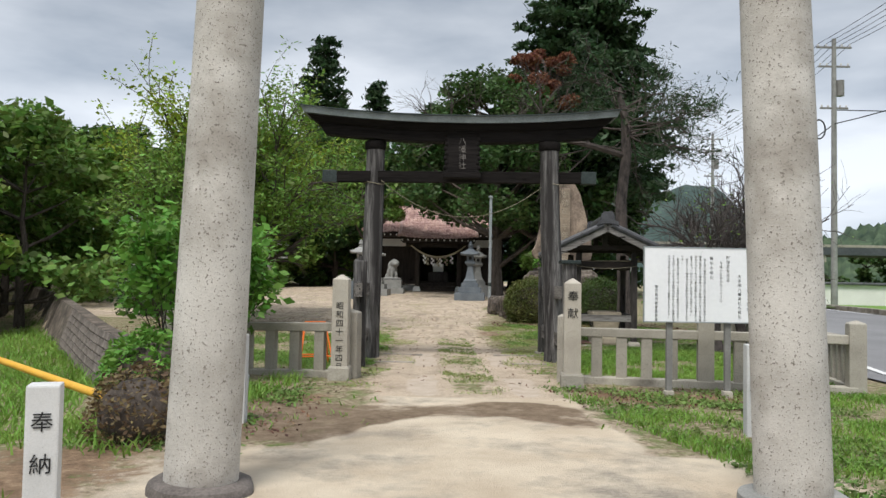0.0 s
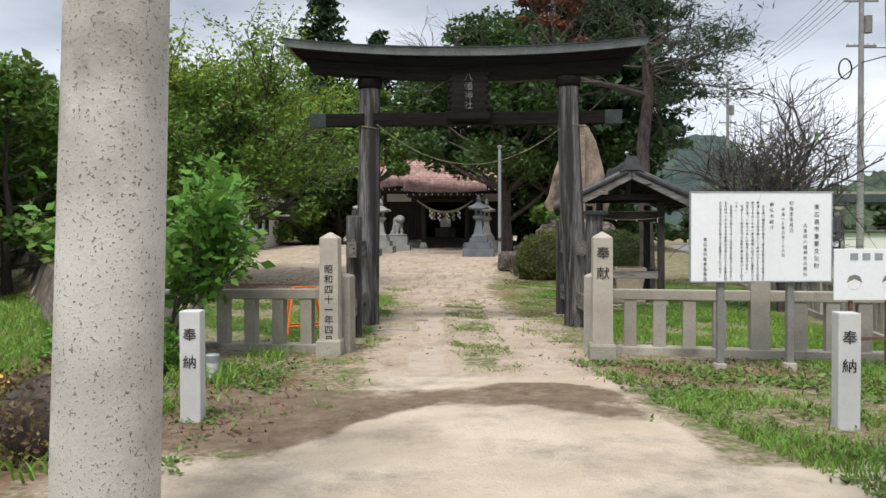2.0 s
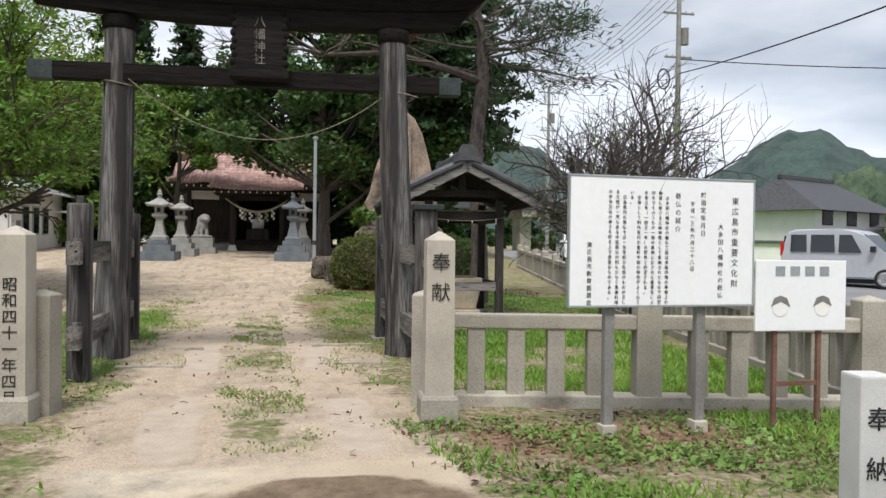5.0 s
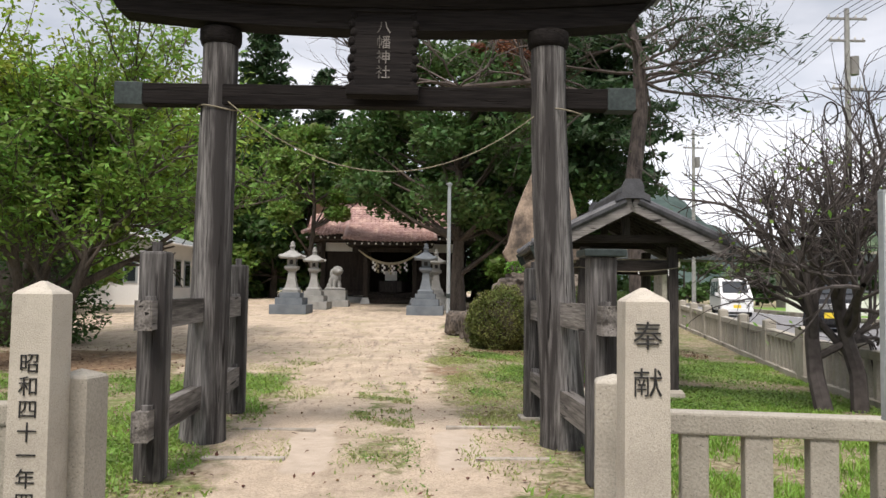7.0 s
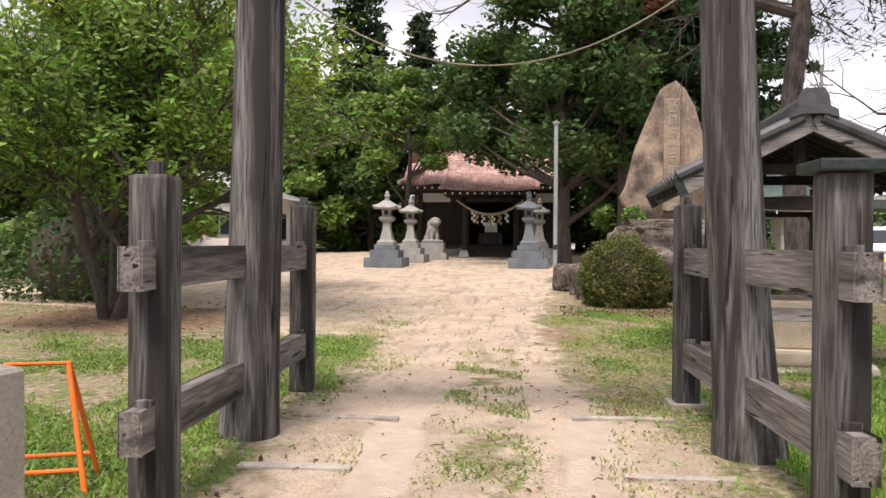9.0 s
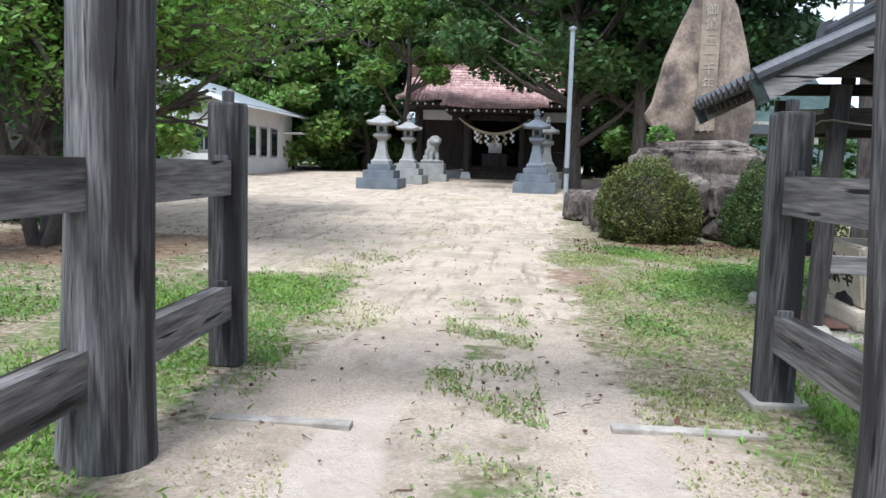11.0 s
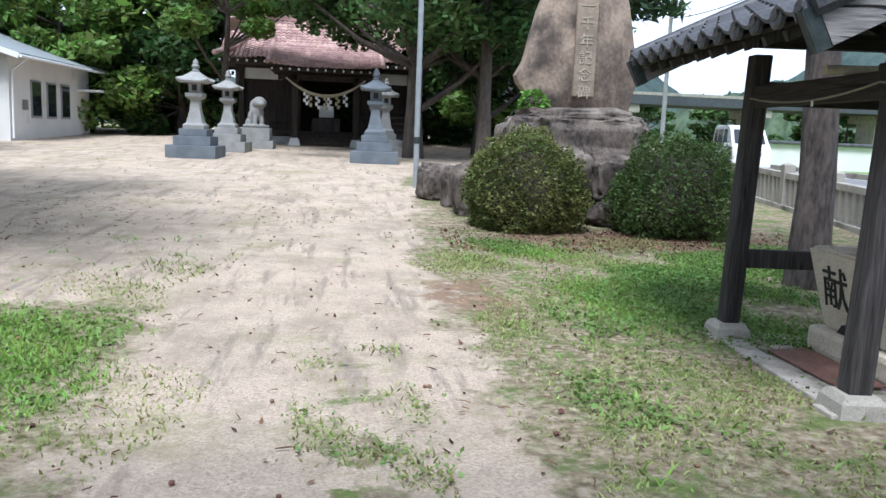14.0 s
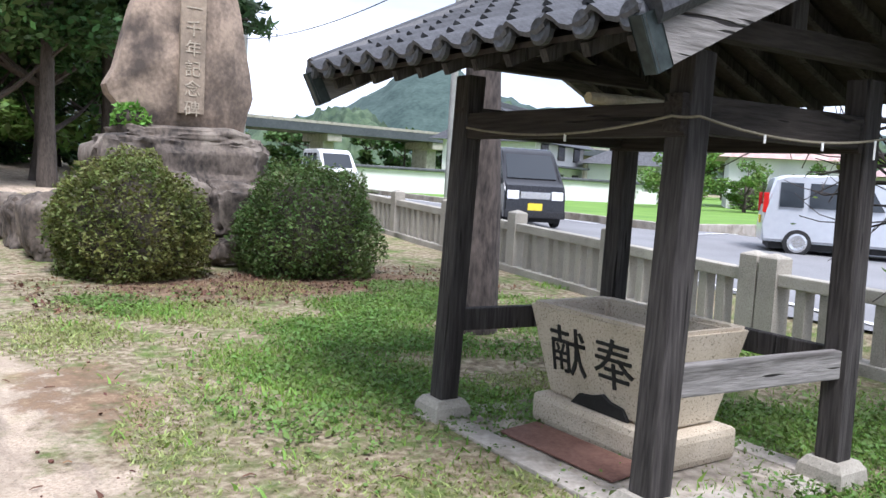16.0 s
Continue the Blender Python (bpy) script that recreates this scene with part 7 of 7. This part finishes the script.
def hill(name, az0, az1, dist, base_h, seed, material, depth, label):
    bm = bmn()
    n, m = 220, 22
    rows = []
    for j in range(m + 1):
        row = []
        for k in range(n + 1):
            az = radians(az0 + (az1 - az0) * k / n)
            d = dist + depth * j / m
            f = j / m
            prof = math.sin(min(1.0, f * 1.15) * math.pi / 2)
            v = Vector((k * 0.09 * 90 / n, seed, 0))
            h = base_h * (0.62 + 0.75 * noise.noise(v * 1.2) + 0.28 * noise.noise(v * 3.1) + 0.1 * noise.noise(v * 9))
            h *= float(smooth01(0, 0.12, k / n)) * float(smooth01(1.0, 0.9, k / n))
            h = max(0.5, h) * prof + (1.5 + 0.035 * base_h) * (noise.noise(Vector((k * 0.9, j * 0.9, seed))) + 0.8 * noise.noise(Vector((k * 2.7, j * 2.7, seed))))
            row.append(bm.verts.new((d * math.sin(az), d * math.cos(az), h - 1)))
        rows.append(row)
    for r0, r1 in zip(rows, rows[1:]):
        for k in range(n):
            bm.faces.new((r0[k], r0[k + 1], r1[k + 1], r1[k]))
    ob = new(name, mesh_of(name, bm, material, True))
    tagged(ob, label, "hill", kind="structure")


hill("backdrop_far_hills", -60, 75, 620, 105, 3.0, HILL_HAZED, 300, "wooded hills on the horizon, haze put into their blue-green colour")
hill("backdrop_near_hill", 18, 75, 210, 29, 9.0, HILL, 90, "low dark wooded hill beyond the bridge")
nr = np.random.default_rng(4)
tl = None
for i in range(26):
    az, d = radians(14 + 62 * (i + nr.random()) / 26), 112 + 30 * nr.random()
    x, y = d * math.sin(az), d * math.cos(az)
    if tl is None or i == 9:
        tl = clump_tree("distant_tree", x, y, 200 + i, 1.0, 4.2, 5.5, LEAF_MID if i else LEAF_DARK, 1600, 0.8, "rounded green tree in the distant valley", 0.25, 18, group="distant trees")
    else:
        copy_thing(tl, pose(x, y, gz(x, y), 0, 0, 360 * nr.random()))


# ---- grass, debris ----
def grass(name, count, region, h, material, label, seed, lean=0.5, width=0.006):
    rng = np.random.default_rng(seed)
    x0, x1, y0, y1, fn = region
    x, y = rng.uniform(x0, x1, count * 3), rng.uniform(y0, y1, count * 3)
    keep = fn(x, y, rng) & (rng.random(len(x)) < 0.9)
    x, y = x[keep][:count], y[keep][:count]
    n = len(x)
    z = height(x, y) - 0.01
    a = rng.uniform(0, 6.283, n)
    hh = h * rng.uniform(0.45, 1.25, n)
    b = rng.normal(0, lean, (n, 2)) * hh[:, None]
    wv = np.stack([np.cos(a), np.sin(a)], 1) * (width * rng.uniform(0.7, 1.5, n))[:, None]
    p = np.stack([x, y], 1)
    v = np.zeros((n, 5, 3))
    v[:, 0, :2], v[:, 1, :2] = p - wv, p + wv
    v[:, 2, :2], v[:, 3, :2] = p + wv * 0.8 + b * 0.35, p - wv * 0.8 + b * 0.35
    v[:, 4, :2] = p + b
    v[:, :2, 2] = z[:, None]
    v[:, 2:4, 2] = (z + hh * 0.55)[:, None]
    v[:, 4, 2] = z + hh * 0.92
    me = bpy.data.meshes.new(name)
    base = np.arange(n) * 5
    faces = np.concatenate([np.stack([base, base + 1, base + 2, base + 3], 1).reshape(-1), np.stack([base + 3, base + 2, base + 4], 1).reshape(-1)])
    starts = np.concatenate([np.arange(n) * 4, 4 * n + np.arange(n) * 3])
    me.vertices.add(5 * n)
    me.vertices.foreach_set("co", v.reshape(-1).astype(np.float32))
    me.loops.add(7 * n)
    me.loops.foreach_set("vertex_index", faces.astype(np.int32))
    me.polygons.add(2 * n)
    me.polygons.foreach_set("loop_start", starts.astype(np.int32))
    me.update(calc_edges=True)
    me.validate()
    me.materials.append(material)
    tagged(new(name, me), label, "grass", kind="stuff")


def patchy(x, y, s, t, rng):
    f = np.sin(x * s * 1.7 + 3 * np.sin(y * s)) + np.sin(y * s * 1.3 + 2 * np.sin(x * s * 0.8)) + 0.8 * np.sin(x * s * 3.3 + y * s * 2.9) + 0.7 * rng.normal(size=len(x))
    return f > t


def drive_x(y):
    return 0.78 + 0.12 * np.sin(y * 0.25) - 0.55 * smooth01(17, 26, y)


grass("grass", 42000, (2.0, 9.0, 15.3, 23.4, lambda x, y, r: (x < fence_x(y)) & (x > 2.3 + 0.25 * np.sin(y * 1.7)) & patchy(x, y, 1.0, 0.0 + 1.6 * (x < 3.9) * (y < 19.8) + 1.2 * (x < 2.9), r)), 0.065, GRASS, "fresh green grass around the water pavilion", 1, 0.6, 0.005)
grass("grass", 26000, (2.4, 6.6, 10.5, 16.0, lambda x, y, r: (x < fence_x(y)) & (x > 2.75) & patchy(x, y, 1.1, -0.8, r)), 0.10, GRASS, "fresh green grass behind the stone fence", 2)
grass("grass", 26000, (2.1, 8.5, 2.5, 9.7, lambda x, y, r: (x > 2.3 + 0.22 * (8 - y)) & patchy(x, y, 1.2, -0.2 + 2.1 * (x < 4.7) * (y > 7.9), r)), 0.085, GRASS, "uneven grass in front of the notice board", 3)
grass("grass", 24000, (-9.0, -1.6, 2.0, 10.3, lambda x, y, r: (x < -2.0 + 0.1 * (y - 6)) & patchy(x, y, 1.1, -0.5 + 1.4 * (x > -3) * (y < 5.5), r)), 0.16, GRASS, "rank grass on the channel bank", 4, 0.55, 0.008)
grass("grass", 22000, (-9.0, -1.1, 10.9, 19.8, lambda x, y, r: (low_side(x, y) < 0) & patchy(x, y, 0.9, -0.2 + 1.0 * (y > 16.2), r)), 0.075, GRASS, "patchy green grass beside the gate", 5)
grass("grass", 16000, (-16.0, -6.0, 8.0, 30.0, lambda x, y, r: low_side(x, y) > 0.6), 0.3, GRASS, "long grass beyond the channel", 6, 0.6, 0.014)
grass("dry_grass", 26000, (-3.0, 4.0, 9.5, 23.0, lambda x, y, r: (np.abs(np.abs(x - drive_x(y)) - 1.75 - 0.3 * np.sin(y * 1.3)) < 0.65) & patchy(x, y, 1.5, 0.2, r)), 0.035, GRASS_DRY, "short trodden yellowing grass along the drive", 7, 0.7)
grass("dry_grass", 5000, (0.2, 1.5, 9.0, 19.0, lambda x, y, r: (np.abs(x - drive_x(y) - 0.05) < 0.38) & patchy(x, y, 2.2, 0.7, r)), 0.05, GRASS_DRY, "tufts of grass between the wheel tracks", 8, 0.7)
grass("dry_grass", 7000, (-13.0, 3.0, 23.0, 46.0, lambda x, y, r: patchy(x, y, 0.8, 1.8, r)), 0.03, GRASS_DRY, "sparse yellow grass over the sandy yard", 9, 0.7, 0.012)

grass("grass", 9000, (-2.7, -0.75, 12.4, 19.6, lambda x, y, r: (x < -0.85 + 0.2 * np.sin(y * 2.1)) & patchy(x, y, 1.3, -0.9 + 1.1 * (x > -1.2), r)), 0.055, GRASS, "short grass along the edge of the drive", 17, 0.7)
grass("dry_grass", 30000, (1.7, 5.2, 13.8, 24.5, lambda x, y, r: (x > 1.7 + 0.3 * np.sin(y * 1.9)) & patchy(x, y, 2.0, -0.1, r)), 0.035, GRASS_DRY, "short sparse trodden turf beside the drive", 15, 0.8)
grass("weed_tufts", 9000, (-2.6, 4.8, 5.8, 24.0, lambda x, y, r: (np.abs(x - drive_x(y)) > 1.2) & patchy(x, y, 3.1, 1.9, r)), 0.07, GRASS, "small green weed tufts at the edges of the drive", 16, 0.9, 0.009)


def weeds(name, patches, leaves, region, size, material, label, seed):
    """Low broad-leaved plants: small rosettes of leaves scattered over turf."""
    r = np.random.default_rng(seed)
    x0, x1, y0, y1, fn = region
    x, y = r.uniform(x0, x1, patches * 4), r.uniform(y0, y1, patches * 4)
    keep = fn(x, y, r)
    x, y = x[keep][:patches], y[keep][:patches]
    spread = np.repeat(r.uniform(0.025, 0.09, len(x)), leaves)
    q = np.stack([np.repeat(x, leaves), np.repeat(y, leaves)], 1) + r.normal(size=(len(x) * leaves, 2)) * spread[:, None]
    z = height(q[:, 0], q[:, 1]) + 0.01 + r.random(len(q)) * 0.6 * spread
    tagged(new(name, leaf_mesh(name, np.column_stack([q, z]), size, material, 0.62, 1.3, 0.4, 0.0, seed)), label, "weeds", kind="stuff")


weeds("clover_weeds", 6500, 9, (2.0, 7.8, 14.6, 24.0, lambda x, y, r: (x < fence_x(y)) & (x > 2.2 + 0.3 * np.sin(y * 1.7)) & patchy(x, y, 1.0, 0.2 + 1.3 * (x < 3.5) + 0.7 * (y < 17), r)), 0.034, LEAF_WEED, "low clover and broad-leaved weeds around the water pavilion", 31)
weeds("clover_weeds", 2600, 8, (-5.5, -1.0, 10.9, 20.0, lambda x, y, r: (low_side(x, y) < 0) & patchy(x, y, 0.9, 0.1, r)), 0.034, LEAF_WEED, "low clover and broad-leaved weeds beside the gate", 32)
weeds("clover_weeds", 2600, 8, (-2.9, 5.5, 2.5, 9.8, lambda x, y, r: ((x > 2.3 + 0.22 * (8 - y)) | ((x < -1.3) & (y > 5.2))) & patchy(x, y, 1.4, 0.3, r)), 0.042, LEAF_WEED, "low clover and broad-leaved weeds before the stone fence", 33)
weeds("clover_weeds", 420, 6, (0.2, 1.5, 9.0, 19.0, lambda x, y, r: (np.abs(x - drive_x(y) - 0.05) < 0.4) & patchy(x, y, 2.2, 0.6, r)), 0.024, LEAF_WEED, "small weeds between the wheel tracks", 34)
rng = np.random.default_rng(12)
bm = bmn()
for k in range(760):
    x, y = rng.uniform(-6, 4.2), rng.uniform(8.5, 30)
    a, L = rng.uniform(0, 6.283), rng.uniform(0.03, 0.11)
    z = gz(x, y) + 0.012
    mid = (x + 0.5 * L * math.cos(a) + 0.01 * rng.normal(), y + 0.5 * L * math.sin(a) + 0.01 * rng.normal(), z + 0.006)
    tube(bm, [(x, y, z), mid, (x + L * math.cos(a), y + L * math.sin(a), z)], [0.004, 0.0045, 0.002], 4, cap=False)
for k in range(330):
    x, y = rng.uniform(-5, 3.4), rng.uniform(9.5, 29)
    r = rng.uniform(0.007, 0.018)
    bmesh.ops.create_icosphere(bm, subdivisions=1, radius=r, matrix=Matrix.Translation((x, y, gz(x, y) + 0.6 * r)) @ Matrix.Diagonal((1, 1.2, 0.7, 1)))
tagged(new("twig_litter", mesh_of("twig_litter", bm, DEBRIS)), "scattered dark twigs and cones on the sand", "twigs", kind="stuff")
pts = []
for x0, x1, y0, y1, n in ((-2.6, 4.6, 8.2, 24, 350), (-9, -3.2, 19, 25, 1800), (2.0, 8.0, 23.1, 25.2, 4600), (-2.8, -0.9, 6.0, 10, 700), (2.2, 5.2, 8.1, 9.9, 1500), (-9, 3, 24, 40, 500)):
    x, y = rng.uniform(x0, x1, n), rng.uniform(y0, y1, n)
    pts.append(np.stack([x, y, height(x, y) + 0.012], 1))
ob = new("leaf_litter", leaf_mesh("leaf_litter", np.concatenate(pts), 0.044, DEBRIS, 0.5, 9.0, 0.5, 0.0, 3))
tagged(ob, "scattered brown fallen leaves and twigs", "leaves", kind="stuff")
